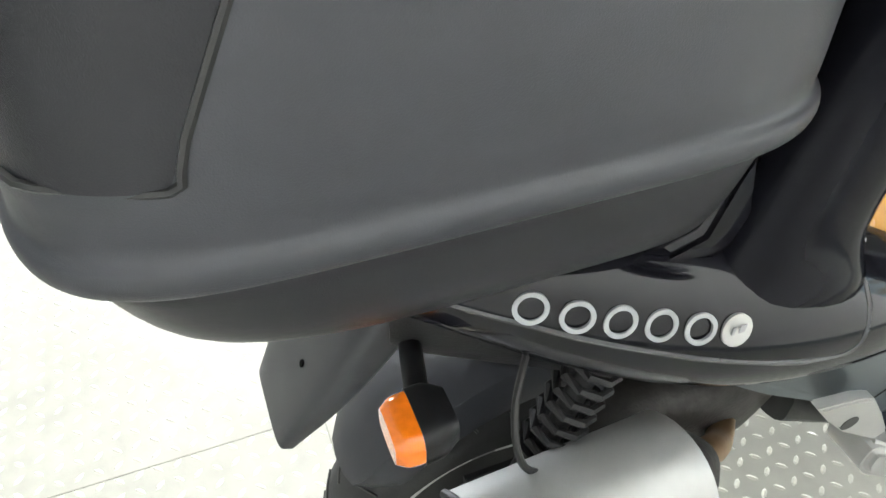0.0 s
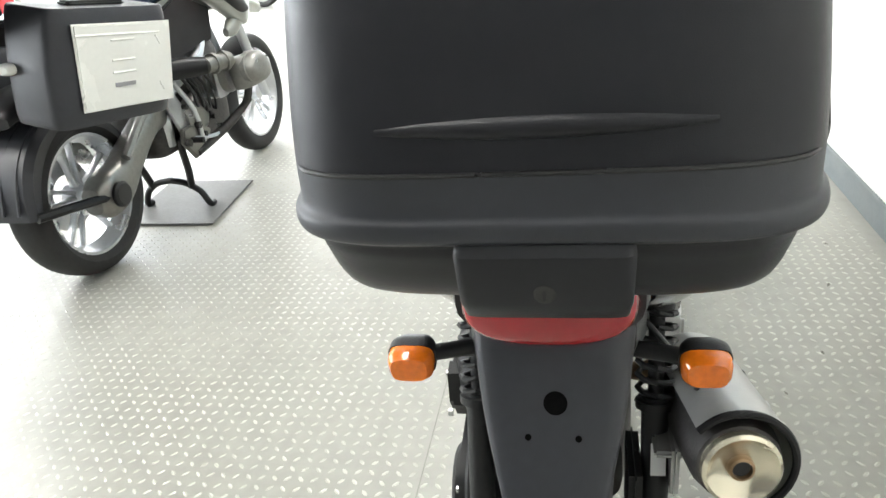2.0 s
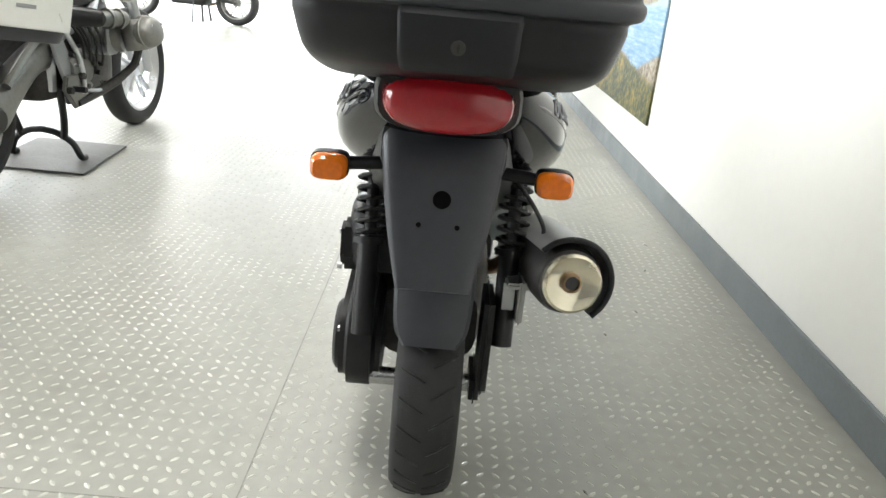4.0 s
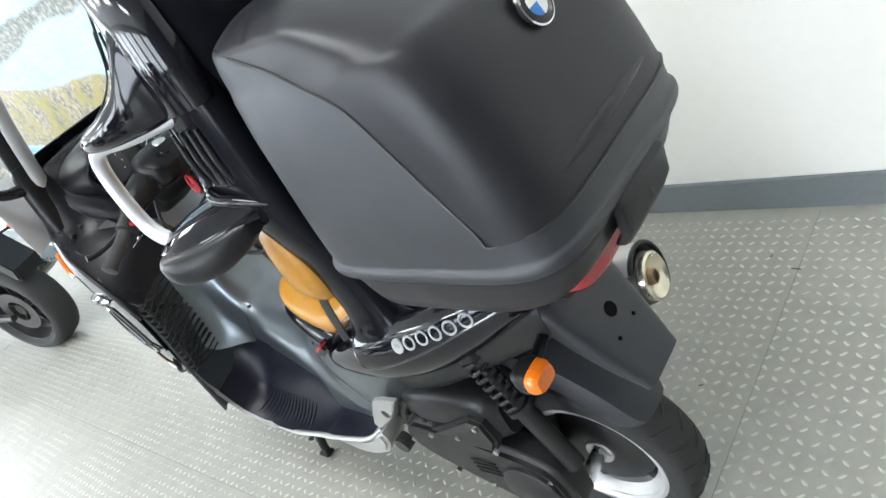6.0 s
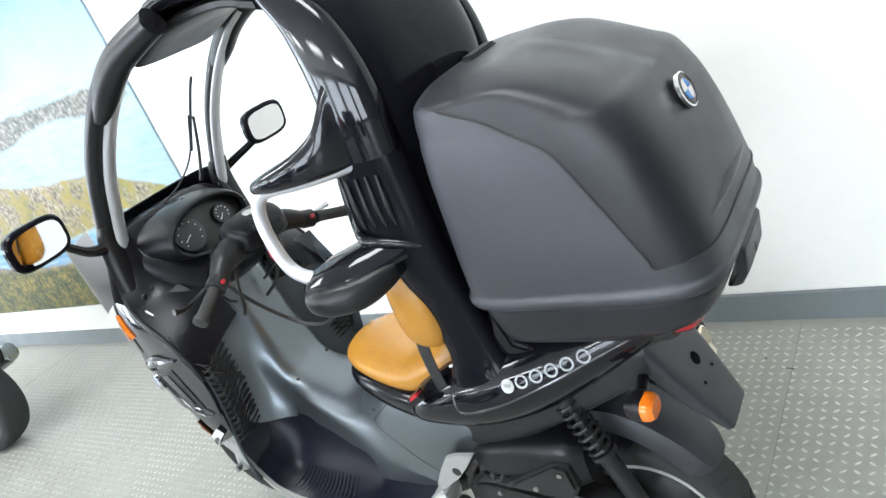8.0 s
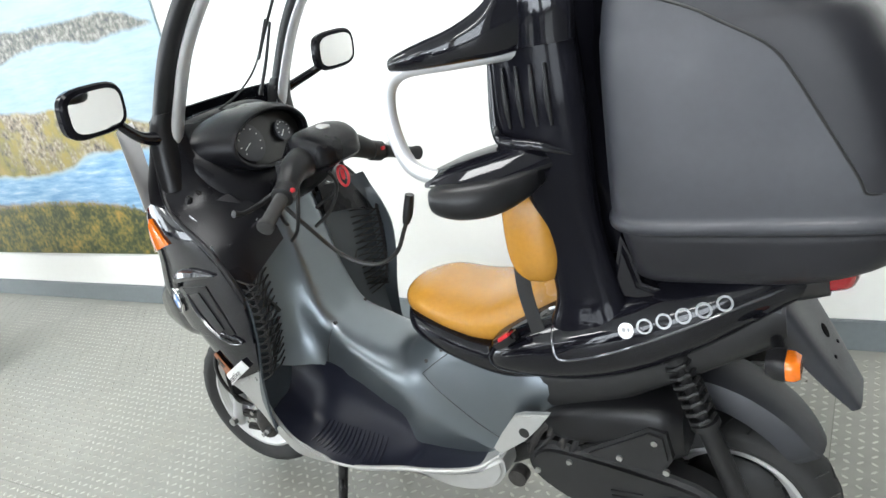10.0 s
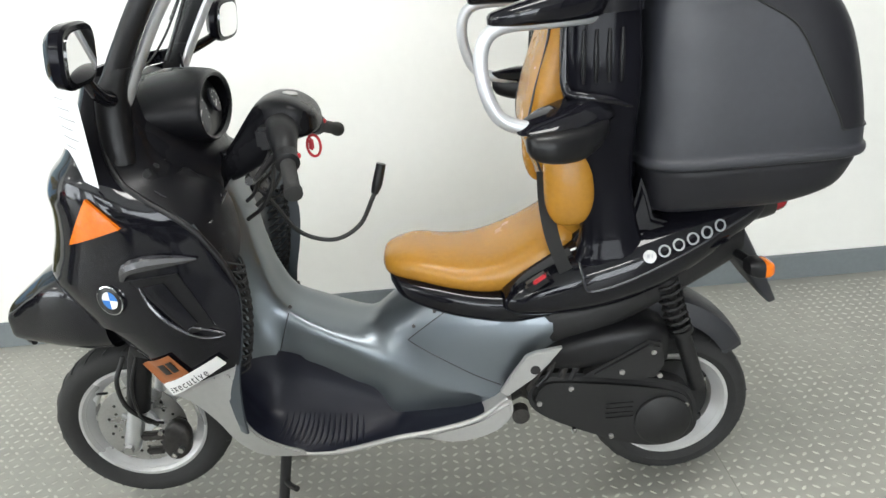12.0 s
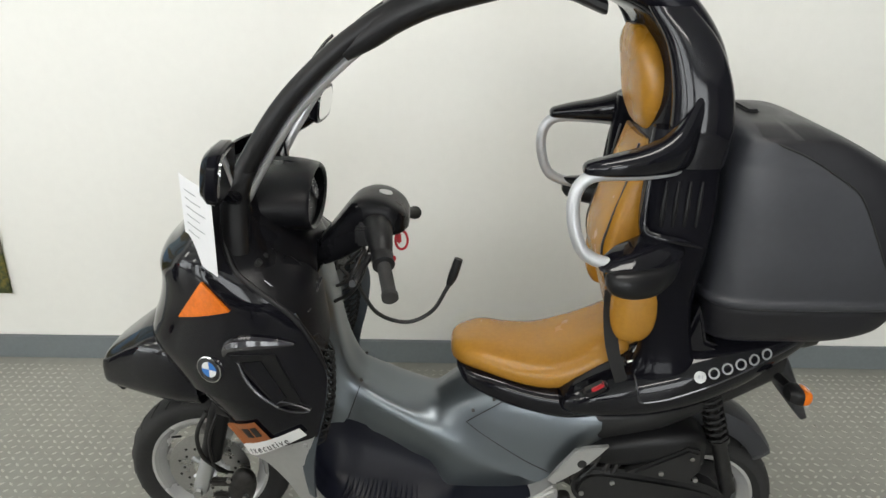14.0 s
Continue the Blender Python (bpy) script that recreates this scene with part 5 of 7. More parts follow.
for flip in (False, True):
    def lay(bm):
        return moved(bm, MIRROR) if flip else bm
    part("side_bolster", lay(hull([(-0.305, -0.152, 1.022, 0.028, 0.022), (-0.305, -0.156, 1.012, 0.046, 0.034), (-0.304, -0.16, 0.97, 0.054, 0.042), (-0.303, -0.162, 0.905, 0.056, 0.044), (-0.303, -0.161, 0.862, 0.051, 0.04), (-0.303, -0.156, 0.832, 0.037, 0.03), (-0.303, -0.152, 0.822, 0.02, 0.02)], 2.6, 24, 4, "xy")), M_TAN, scooter, "tan leather side bolster")
    part("shoulder_wing", lay(hull([(-0.474, -0.264, 1.288, 0.012, 0.008), (-0.462, -0.265, 1.29, 0.024, 0.015), (-0.41, -0.264, 1.296, 0.034, 0.023), (-0.34, -0.252, 1.304, 0.038, 0.032), (-0.285, -0.232, 1.318, 0.04, 0.046),
                                   (-0.255, -0.215, 1.34, 0.04, 0.066), (-0.23, -0.196, 1.365, 0.038, 0.088), (-0.2, -0.182, 1.375, 0.032, 0.085), (-0.18, -0.17, 1.375, 0.016, 0.05)], 2.5, 28, 5)), M_GLOSS, scooter, "glossy black shoulder wing")
    part("shoulder_fillet", lay(hull([(-0.225, -0.195, 1.28, 0.07, 0.036), (-0.215, -0.195, 1.36, 0.068, 0.038), (-0.222, -0.188, 1.45, 0.064, 0.034), (-0.252, -0.176, 1.54, 0.056, 0.026), (-0.305, -0.164, 1.61, 0.046, 0.016)], 2.4, 28, 5, "xy")), M_GLOSS, scooter, "glossy black shoulder fillet")
    part("protective_hoop", lay(tube([(-0.25, -0.2, 1.274), (-0.30, -0.24, 1.277), (-0.36, -0.262, 1.278), (-0.445, -0.27, 1.276), (-0.482, -0.274, 1.252), (-0.492, -0.279, 1.20), (-0.478, -0.286, 1.135), (-0.452, -0.289, 1.098), (-0.40, -0.288, 1.08), (-0.35, -0.28, 1.078)], 0.0145, 14, 5)), M_HOOP, scooter, "satin grey metal side hoop")
    part("wing_panel", lay(hull([(-0.235, -0.175, 1.36, 0.076, 0.04), (-0.238, -0.183, 1.25, 0.082, 0.038), (-0.238, -0.185, 1.14, 0.084, 0.04), (-0.228, -0.175, 1.04, 0.068, 0.04), (-0.225, -0.155, 0.92, 0.062, 0.034), (-0.21, -0.15, 0.80, 0.066, 0.036), (-0.205, -0.15, 0.74, 0.09, 0.05), (-0.205, -0.15, 0.71, 0.1, 0.05)], 2.8, 28, 5, "xy")), M_GLOSS_DIM, scooter, "glossy black tower side panel")
    for k in range(4):
        x = -0.283 + k * 0.026
        part("panel_slot", lay(tube([(x, -0.2235, 1.145), (x, -0.2255, 1.19), (x + 0.002, -0.2235, 1.25)], [0.003, 0.006, 0.003], 8, 3)), M_MATTE, scooter)
    part("panel_frame", lay(tube([(-0.312, -0.2, 1.262), (-0.316, -0.205, 1.2), (-0.316, -0.212, 1.138), (-0.29, -0.23, 1.122), (-0.235, -0.23, 1.112), (-0.18, -0.212, 1.09)], [0.006, 0.009, 0.011, 0.012, 0.01, 0.004], 10, 4)), M_GLOSS, scooter)
    part("tower_collar", lay(slab([(-0.178, 0.785), (-0.158, 0.835), (-0.137, 0.912), (-0.122, 0.87), (-0.108, 0.815), (-0.05, 0.792), (-0.08, 0.775)], -0.158, -0.1, 0.01, 3)), M_GLOSS, scooter, "glossy black collar at the tower foot")
    elbow = part("elbow_guard", lay(loft([ring(c, u, v, 2.8, 24) for c, u, v in (
        ((-0.235, -0.165, 1.115), (0.05, 0, 0), (0, 0.034, 0.055)), ((-0.26, -0.205, 1.096), (0.036, -0.016, 0), (0.008, 0.034, 0.032)), ((-0.31, -0.25, 1.092), (0.034, -0.026, 0), (0.014, 0.038, 0.028)),
        ((-0.37, -0.284, 1.089), (0.028, -0.026, 0), (0.012, 0.03, 0.022)), ((-0.415, -0.302, 1.086), (0.012, -0.012, 0), (0.008, 0.016, 0.012)))])), M_GLOSS, scooter, "glossy black elbow guard")
    part("elbow_pad", lay(hull([(-0.415, -0.318, 1.055, 0.01, 0.012), (-0.40, -0.322, 1.051, 0.026, 0.026), (-0.355, -0.314, 1.046, 0.036, 0.034), (-0.30, -0.288, 1.045, 0.038, 0.034), (-0.26, -0.256, 1.052, 0.032, 0.027), (-0.235, -0.23, 1.06, 0.02, 0.016)], 2.4, 24)), M_MATTE, elbow, "dark grey elbow pad")

# -- top case --
CASE = [(0.829, 0.03, 0.13, 0.165), (0.838, 0.05, 0.172, 0.193), (0.87, 0.088, 0.214, 0.215), (0.92, 0.099, 0.234, 0.227), (0.938, 0.1, 0.239, 0.228), (0.944, 0.1, 0.249, 0.241), (0.952, 0.1, 0.252, 0.2455), (0.962, 0.1, 0.2515, 0.245), (0.969, 0.1, 0.247, 0.2395), (0.985, 0.099, 0.2465, 0.239), (1.005, 0.099, 0.2455, 0.239), (1.05, 0.096, 0.241, 0.238), (1.1, 0.092, 0.235, 0.235), (1.15, 0.087, 0.228, 0.232), (1.2, 0.08, 0.219, 0.2285), (1.24, 0.072, 0.208, 0.224), (1.265, 0.064, 0.198, 0.22), (1.28, 0.052, 0.182, 0.216), (1.3, 0.035, 0.162, 0.213), (1.32, 0.018, 0.14, 0.209), (1.333, 0.006, 0.124, 0.205), (1.341, -0.001, 0.113, 0.196), (1.351, -0.009, 0.097, 0.172), (1.361, -0.017, 0.072, 0.137), (1.366, -0.02, 0.04, 0.087)]
CN = 5.5
CN_PTS = []
for i in range(4001):
    a = 2 * math.pi * i / 4000
    CN_PTS.append((math.copysign(abs(math.cos(a)) ** (2 / CN), math.cos(a)), math.copysign(abs(math.sin(a)) ** (2 / CN), math.sin(a))))
run = np.concatenate([[0], np.cumsum([math.dist(p, q) for p, q in zip(CN_PTS, CN_PTS[1:])])])
even = [CN_PTS[int(np.searchsorted(run, run[-1] * (i + 0.5) / 280))] for i in range(280)]
rows = [[(s[1] + s[2] * p, s[3] * q, s[0]) for p, q in even] for s in spline(CASE, 6)]
case = thing("top_case", "large dark grey plastic top case on the scooter tail", "top case", at=pose(0, 0.005, 0))
SEAM = [(1.005, 0.262), (1.03, 0.25), (1.12, 0.205), (1.2, 0.163), (1.235, 0.135), (1.27, 0.08), (1.3, 0.03), (1.325, -0.03), (1.34, -0.075)]


def case_side(x, z):
    cx, hx, hy = lerp_rows(CASE, z)
    f = min(0.999, abs(x - cx) / hx)
    return hy * (1 - f ** CN) ** (1 / CN)


whole = loft(rows)
for z in [0.942] + [q[0] for q in SEAM]:
    bmesh.ops.bisect_plane(whole, geom=whole.verts[:] + whole.edges[:] + whole.faces[:], plane_co=(0, 0, z), plane_no=(0, 0, 1), dist=1e-5)
for (z0, x0), (z1, x1) in zip(SEAM, SEAM[1:]):
    cut = [f for f in whole.faces if z0 < f.calc_center_median().z < z1 and min(x0, x1) - 0.02 < f.calc_center_median().x < max(x0, x1) + 0.02]
    bmesh.ops.bisect_plane(whole, geom=list({v for f in cut for v in f.verts}) + list({e for f in cut for e in f.edges}) + cut, plane_co=(x0, 0, z0), plane_no=(z1 - z0, 0, x0 - x1), dist=1e-5)
halves = []
for side in ("body", "lid", "base"):
    bm = whole.copy()
    drop = []
    for f in bm.faces:
        c = f.calc_center_median()
        sx = lerp_rows(SEAM, c.z)[0]
        kind = "base" if c.z < 0.942 else "lid" if c.z > 1.005 and c.x > sx else "body"
        if kind != side:
            drop.append(f)
    bmesh.ops.delete(bm, geom=drop, context="FACES")
    halves.append(bm)
whole.free()
part("case_body", halves[0], M_SOFT, case, "dark grey grained lower shell")
part("case_lid", halves[1], M_LID, case, "black grained lid")
part("case_base", halves[2], M_LID, case, "black case underside")
seam = [(x, -case_side(x, z) - 0.0005, z) for z, x in SEAM]
cx, hx, hy = lerp_rows(CASE, 1.005)
back = []
for i in range(25):
    y = -0.212 + 0.424 * i / 24
    f = min(0.999, abs(y) / hy)
    back.append((cx + hx * (1 - f ** CN) ** (1 / CN) + 0.0005, y, 1.0055))
part("lid_joint", tube(seam[::-1] + back + [(p[0], -p[1], p[2]) for p in seam], 0.0024, 6, 3), M_BLACKPRINT, case)
part("lid_top_rib", tube([(-0.07, -0.12, 1.356), (0.0, -0.14, 1.35), (0.1, -0.15, 1.318)], [0.004, 0.006, 0.003], 6), M_LID, case)
part("lid_top_rib", tube([(-0.07, 0.12, 1.356), (0.0, 0.14, 1.35), (0.1, 0.15, 1.318)], [0.004, 0.006, 0.003], 6), M_LID, case)
part("lid_handle", box((-0.045, 0, 1.368), (0.03, 0.1, 0.012), 0.005), M_MATTE, case)
part("latch_grip", loft([ring((0.333 - 0.003 * abs(f) ** 2, f * 0.135, 1.041), (0.01 * (1 - 0.45 * f * f) + 0.002, 0, 0), (0, 0, 0.0105 * (1 - 0.5 * f * f)), 2.2, 16) for f in (i / 12 - 1 for i in range(25))]), M_LID, case, "grey raised lid grip")
lockflap = part("lock_flap", loft([ring((x, 0, z), (0, hy, 0), (0.012, 0, 0), 6, 20) for x, z, hy in ((0.336, 0.943, 0.076), (0.343, 0.934, 0.077), (0.338, 0.887, 0.075), (0.325, 0.866, 0.072), (0.318, 0.862, 0.07))]), M_LID, case, "black lock flap")
part("lock", turned([(0, 0), (0.0095, 0), (0.0095, 0.003), (0.006, 0.004), (0, 0.002)], (0.3485, 0.0, 0.898), (1, 0, -0.15), 20), M_GREASE, lockflap)
part("key_slot", box((0.3523, 0.0, 0.8975), (0.001, 0.0025, 0.011), 0), M_BLACKPRINT, lockflap)
n = Vector((0.96, 0, 0.27)).normalized()
o = Vector((0.303, 0.0, 1.209))
badge = part("round_badge", turned([(0.0, -0.004), (0.03, -0.004), (0.03, 0.002), (0.027, 0.004), (0.0, 0.004)], o, n, 32), M_BLACKPRINT, case, "round badge with blue and white quarters")
part("badge_rim", turned([(0.0295, -0.002), (0.032, -0.002), (0.032, 0.004), (0.0295, 0.005)], o, n, 32, True), M_CHROME, badge)
u = Vector((-0.27, 0, 0.96)).normalized()
v = n.cross(u)
for q in range(4):
    bm = bmesh.new()
    bm.faces.new([bm.verts.new(o + n * 0.0042)] + [bm.verts.new(o + n * 0.0042 + (u * math.cos(a) + v * math.sin(a)) * 0.019) for a in (math.pi / 2 * (q + i / 6) for i in range(7))])
    part("badge_quarter", shell(bm, 0.001), M_BLUEPRINT if q % 2 else M_WHITE, badge)
part("carrier", add(box((0.08, 0, 0.84), (0.3, 0.2, 0.02), 0.006), box((-0.08, 0, 0.83), (0.1, 0.22, 0.05), 0.015)), M_ENGINE, scooter, "black case carrier")

# ---- the other motorcycles: built heading for -x with the rear contact at the origin ----
def bike_wheel(name, cx, r, half, spokes, mat, parent, k=48):
    rim_r = r - 0.085
    w = part(name, turned([(0, -0.05), (0.04, -0.05), (0.045, 0), (0.04, 0.05), (0, 0.05)], (cx, 0, r), k=20), mat, parent)
    n = 10
    prof = [(rim_r, -half * 0.7)] + [(rim_r + (r - rim_r) * (0.35 + 0.65 * abs(math.cos(a)) ** 0.55), half * math.sin(a)) for a in (-math.pi / 2 + math.pi * i / n for i in range(n + 1))] + [(rim_r, half * 0.7), (rim_r - 0.004, 0)]
    part("tyre", turned(prof, (cx, 0, r), k=k, closed=True), M_RUBBER, w, "black road tyre")
    part("rim", turned([(rim_r + 0.006, -half * 0.75), (rim_r - 0.012, -half * 0.6), (rim_r - 0.022, 0), (rim_r - 0.012, half * 0.6), (rim_r + 0.006, half * 0.75), (rim_r - 0.006, half * 0.75), (rim_r - 0.032, 0), (rim_r - 0.006, -half * 0.75)], (cx, 0, r), k=k, closed=True), mat, w)
    for i in range(spokes):
        for s in (-1, 1):
            a = 2 * math.pi * (i + 0.2) / spokes
            u, v = Vector((math.cos(a), 0, math.sin(a))), Vector((-math.sin(a), 0, math.cos(a)))
            c = Vector((cx, 0, r))
            part("spoke", loft([ring(c + u * d + v * s * e, v * hw, (0, hy, 0), 3, 8) for d, e, hw, hy in ((0.03, 0.01, 0.012, 0.02), (0.1, 0.02, 0.008, 0.014), (rim_r - 0.02, 0.034, 0.01, 0.016))]), mat, w)
    part("brake_disc", turned([(0.075, -0.062), (0.14, -0.062), (0.14, -0.057), (0.075, -0.057)], (cx, 0, r), k=36, closed=True), M_GREASE if mat == M_ENGINE else M_STEEL, w, "steel brake disc")
    return w


def round_box(c, s, n=5, taper=0.85):
    """A box with soft corners, a little narrower at both ends of its height."""
    x, y, z = c
    return hull([(x, y, z - s[2] / 2, s[0] / 2 * taper, s[1] / 2 * taper), (x, y, z - s[2] * 0.42, s[0] / 2 * 0.97, s[1] / 2 * 0.97), (x, y, z, s[0] / 2, s[1] / 2), (x, y, z + s[2] * 0.42, s[0] / 2 * 0.97, s[1] / 2 * 0.97), (x, y, z + s[2] / 2, s[0] / 2 * taper, s[1] / 2 * taper)], n, 24, 2, "xy")


def motorcycle(name, label, at, paint, rims, wb=1.45, r=0.31, seat_z=0.8, group="motorcycles in the showroom", top_box=False, side_bags=False, tail_red=False, faired=False):
    b = thing(name, label, "motorcycle", group, at)
    bike_wheel("rear_wheel", 0, r, 0.092, 5, rims, b)
    bike_wheel("front_wheel", -wb, r, 0.06, 5, rims, b)
    for s in (-1, 1):
        part("fork_leg", rod((-wb, s * 0.1, r), (-wb + 0.28, s * 0.1, 0.98), 0.024, 0.028), M_STEEL if s else M_ENGINE, b)
        part("swingarm", tube([(0.02, s * 0.12, r), (-0.25, s * 0.11, r + 0.04), (-0.5, s * 0.09, r + 0.12)], [0.022, 0.03, 0.035], 8, 3), M_ENGINE, b)
        part("foot_peg", rod((-0.45, s * 0.12, 0.38), (-0.45, s * 0.24, 0.38), 0.012), M_MATTE, b)
        part("frame_tube", tube([(-wb + 0.32, s * 0.05, 0.9), (-0.75, s * 0.15, 0.72), (-0.5, s * 0.13, 0.6), (-0.48, s * 0.12, 0.4)], 0.024, 8, 4), M_ENGINE, b)
        mirror = part("mirror", tube([(-wb + 0.36, s * 0.2, 1.05), (-wb + 0.4, s * 0.3, 1.17), (-wb + 0.4, s * 0.33, 1.2)], 0.006, 6, 3), M_BLACKPRINT, b)
        part("mirror_head", hull([(-wb + 0.36, s * 0.35, 1.22, 0.03, 0.02), (-wb + 0.4, s * 0.35, 1.22, 0.06, 0.035), (-wb + 0.42, s * 0.35, 1.22, 0.06, 0.035)], 3, 14, 2), M_BLACKPRINT, mirror)
        ind = part("indicator", rod((0.2, s * 0.06, seat_z - 0.05), (0.22, s * 0.15, seat_z - 0.06), 0.008), M_BLACKPRINT, b)
        part("lens", hull([(0.2, s * 0.17, seat_z - 0.06, 0.025, 0.018), (0.235, s * 0.17, seat_z - 0.06, 0.03, 0.02), (0.25, s * 0.17, seat_z - 0.06, 0.018, 0.012)], 2.5, 12, 2), M_ORANGE, ind)
    bar = part("handlebar", tube([(-wb + 0.4, -0.36, 1.0), (-wb + 0.33, -0.2, 1.04), (-wb + 0.3, 0, 1.02), (-wb + 0.33, 0.2, 1.04), (-wb + 0.4, 0.36, 1.0)], 0.012, 8, 4), M_STEEL, b)
    for s in (-1, 1):
        part("grip", rod((-wb + 0.37, s * 0.27, 1.02), (-wb + 0.405, s * 0.38, 0.995), 0.017), M_RUBBER, bar)
    part("tank", hull([(-0.98, 0, 0.86, 0.06, 0.06), (-0.92, 0, 0.88, 0.14, 0.11), (-0.78, 0, 0.9, 0.18, 0.13), (-0.62, 0, 0.87, 0.15, 0.1), (-0.5, 0, 0.82, 0.08, 0.05)], 2.6, 24), paint, b, "painted fuel tank")
    part("seat", hull([(-0.56, 0, 0.8, 0.08, 0.03), (-0.45, 0, seat_z - 0.01, 0.13, 0.05), (-0.25, 0, seat_z, 0.15, 0.05), (-0.1, 0, seat_z + 0.05, 0.14, 0.05), (0.1, 0, seat_z + 0.07, 0.1, 0.04), (0.16, 0, seat_z + 0.07, 0.05, 0.02)], 3, 20), M_SEATBLACK, b, "black seat")
    tail = part("tail", hull([(-0.2, 0, seat_z - 0.06, 0.12, 0.05), (0.05, 0, seat_z - 0.01, 0.11, 0.055), (0.2, 0, seat_z + 0.03, 0.07, 0.04), (0.26, 0, seat_z + 0.05, 0.04, 0.02)], 3, 20), paint if tail_red else M_GLOSS, b)
    part("tail_light", hull([(0.22, 0, seat_z + 0.0, 0.06, 0.025), (0.27, 0, seat_z + 0.01, 0.05, 0.02), (0.285, 0, seat_z + 0.012, 0.03, 0.01)], 3, 16, 2), M_RED, tail, "red tail light")
    part("seat_hump", hull([(-0.16, 0, seat_z + 0.05, 0.12, 0.02), (-0.08, 0, seat_z + 0.09, 0.13, 0.035), (0.05, 0, seat_z + 0.11, 0.12, 0.035), (0.14, 0, seat_z + 0.1, 0.08, 0.02)], 3, 16), M_SEATBLACK, b)
    part("mudguard", slab([(0.14, seat_z - 0.06), (0.22, seat_z - 0.04), (0.36, 0.58), (0.34, 0.5), (0.3, 0.52)], -0.09, 0.09, 0.01), M_MATTE, b)
    part("engine", add(round_box((-0.7, 0, 0.44), (0.56, 0.36, 0.4)), round_box((-0.76, 0, 0.66), (0.4, 0.3, 0.26)), round_box((-0.45, 0, 0.6), (0.3, 0.22, 0.3)), rod((-0.58, -0.19, 0.42), (-0.58, 0.19, 0.42), 0.1, k=20), rod((-0.8, -0.185, 0.4), (-0.8, 0.185, 0.4), 0.07, k=20)), M_ENGINE if top_box else M_GREASE, b, "dark metal engine")
    for i in range(6):
        part("cooling_fin", round_box((-0.78, 0, 0.58 + i * 0.03), (0.3, 0.31, 0.008)), M_ENGINE, b)
    part("header_pipe", tube([(-0.92, 0.1, 0.6), (-0.98, 0.12, 0.45), (-0.85, 0.13, 0.26), (-0.5, 0.13, 0.24), (-0.3, 0.16, 0.3)], 0.02, 8, 4), M_HOTSTEEL, b)
    part("silencer", tube([(-0.32, 0.16, 0.3), (-0.25, 0.18, 0.33), (0.15, 0.22, 0.46), (0.2, 0.225, 0.475)], [0.025, 0.055, 0.06, 0.05], 16, 3), M_STEEL, b, "steel silencer")
    part("headlight", hull([(-wb + 0.05, 0, 0.9, 0.06, 0.06), (-wb + 0.12, 0, 0.92, 0.1, 0.1), (-wb + 0.24, 0, 0.93, 0.08, 0.08)], 2.5, 20), paint if faired else M_GLOSS, b, "headlight shell")
    part("front_mudguard", shell(loft([[(-wb + (r + 0.02) * math.cos(a), y, r + (r + 0.02 - abs(y) * 0.25) * math.sin(a)) for y in (-0.07, -0.04, 0, 0.04, 0.07)] for a in (radians(40 + 12 * i) for i in range(10))], False, False), 0.004), paint if not faired else M_GLOSS, b)
    part("side_stand", rod((-0.6, -0.14, 0.34), (-0.56, -0.3, 0.008), 0.011), M_BLACKPRINT, b)
    if faired:
        for s in (-1, 1):
            bm = slab([(-1.12, 0.98), (-0.8, 0.86), (-0.55, 0.74), (-0.62, 0.62), (-0.85, 0.56), (-1.02, 0.6), (-1.16, 0.84)], s * 0.2 - 0.02, s * 0.2 + 0.02, 0.012)
            part("fairing_panel", bm, paint, b)
            part("belly_panel", slab([(-1.02, 0.5), (-0.6, 0.42), (-0.55, 0.27), (-0.95, 0.28), (-1.05, 0.4)], s * 0.16 - 0.02, s * 0.16 + 0.02, 0.012), M_ENGINE, b)
            part("tail_panel", slab([(-0.42, 0.78), (0.05, 0.86), (0.22, 0.84), (0.12, 0.74), (-0.2, 0.62), (-0.38, 0.62)], s * 0.12 - 0.02, s * 0.12 + 0.02, 0.012), M_GLOSS, b)
        part("fairing_screen", shell(loft([[(-wb + x, y, z) for y in (-0.13, -0.07, 0, 0.07, 0.13)] for x, z in ((0.12, 1.02), (0.2, 1.13), (0.28, 1.22))], False, False), 0.004), M_GLASS, b)
    if top_box:
        rack = part("rack", add(box((0.22, 0, seat_z + 0.16), (0.24, 0.16, 0.02), 0.006), rod((0.15, 0, seat_z + 0.02), (0.2, 0, seat_z + 0.16), 0.025)), M_BLACKPRINT, b)
        for s in (-1, 1):
            part("tail_panel", slab([(-0.22, seat_z - 0.02), (0.0, seat_z + 0.05), (0.26, seat_z + 0.1), (0.34, seat_z - 0.02), (0.3, seat_z - 0.16), (0.08, seat_z - 0.13)], s * 0.15 - 0.03, s * 0.15 + 0.03, 0.015), M_GLOSS_DIM, b, "black tail panel")
            part("frame_plate", slab([(-0.52, 0.66), (-0.4, 0.7), (-0.28, 0.56), (-0.3, 0.38), (-0.46, 0.36), (-0.5, 0.46)], s * 0.15 - 0.012, s * 0.15 + 0.012, 0.006), M_GREASE, b)
            part("side_cover", slab([(-0.62, 0.76), (-0.36, 0.78), (-0.1, 0.74), (-0.2, 0.6), (-0.42, 0.56), (-0.58, 0.62)], s * 0.155 - 0.015, s * 0.155 + 0.015, 0.01), M_SOFT, b, "dark grey side cover")
            part("radiator_shroud", slab([(-1.2, 0.9), (-0.98, 0.84), (-0.8, 0.62), (-0.86, 0.36), (-1.0, 0.3), (-1.06, 0.52)], s * 0.205 - 0.015, s * 0.205 + 0.015, 0.01), M_SOFT, b, "dark grey lower fairing")
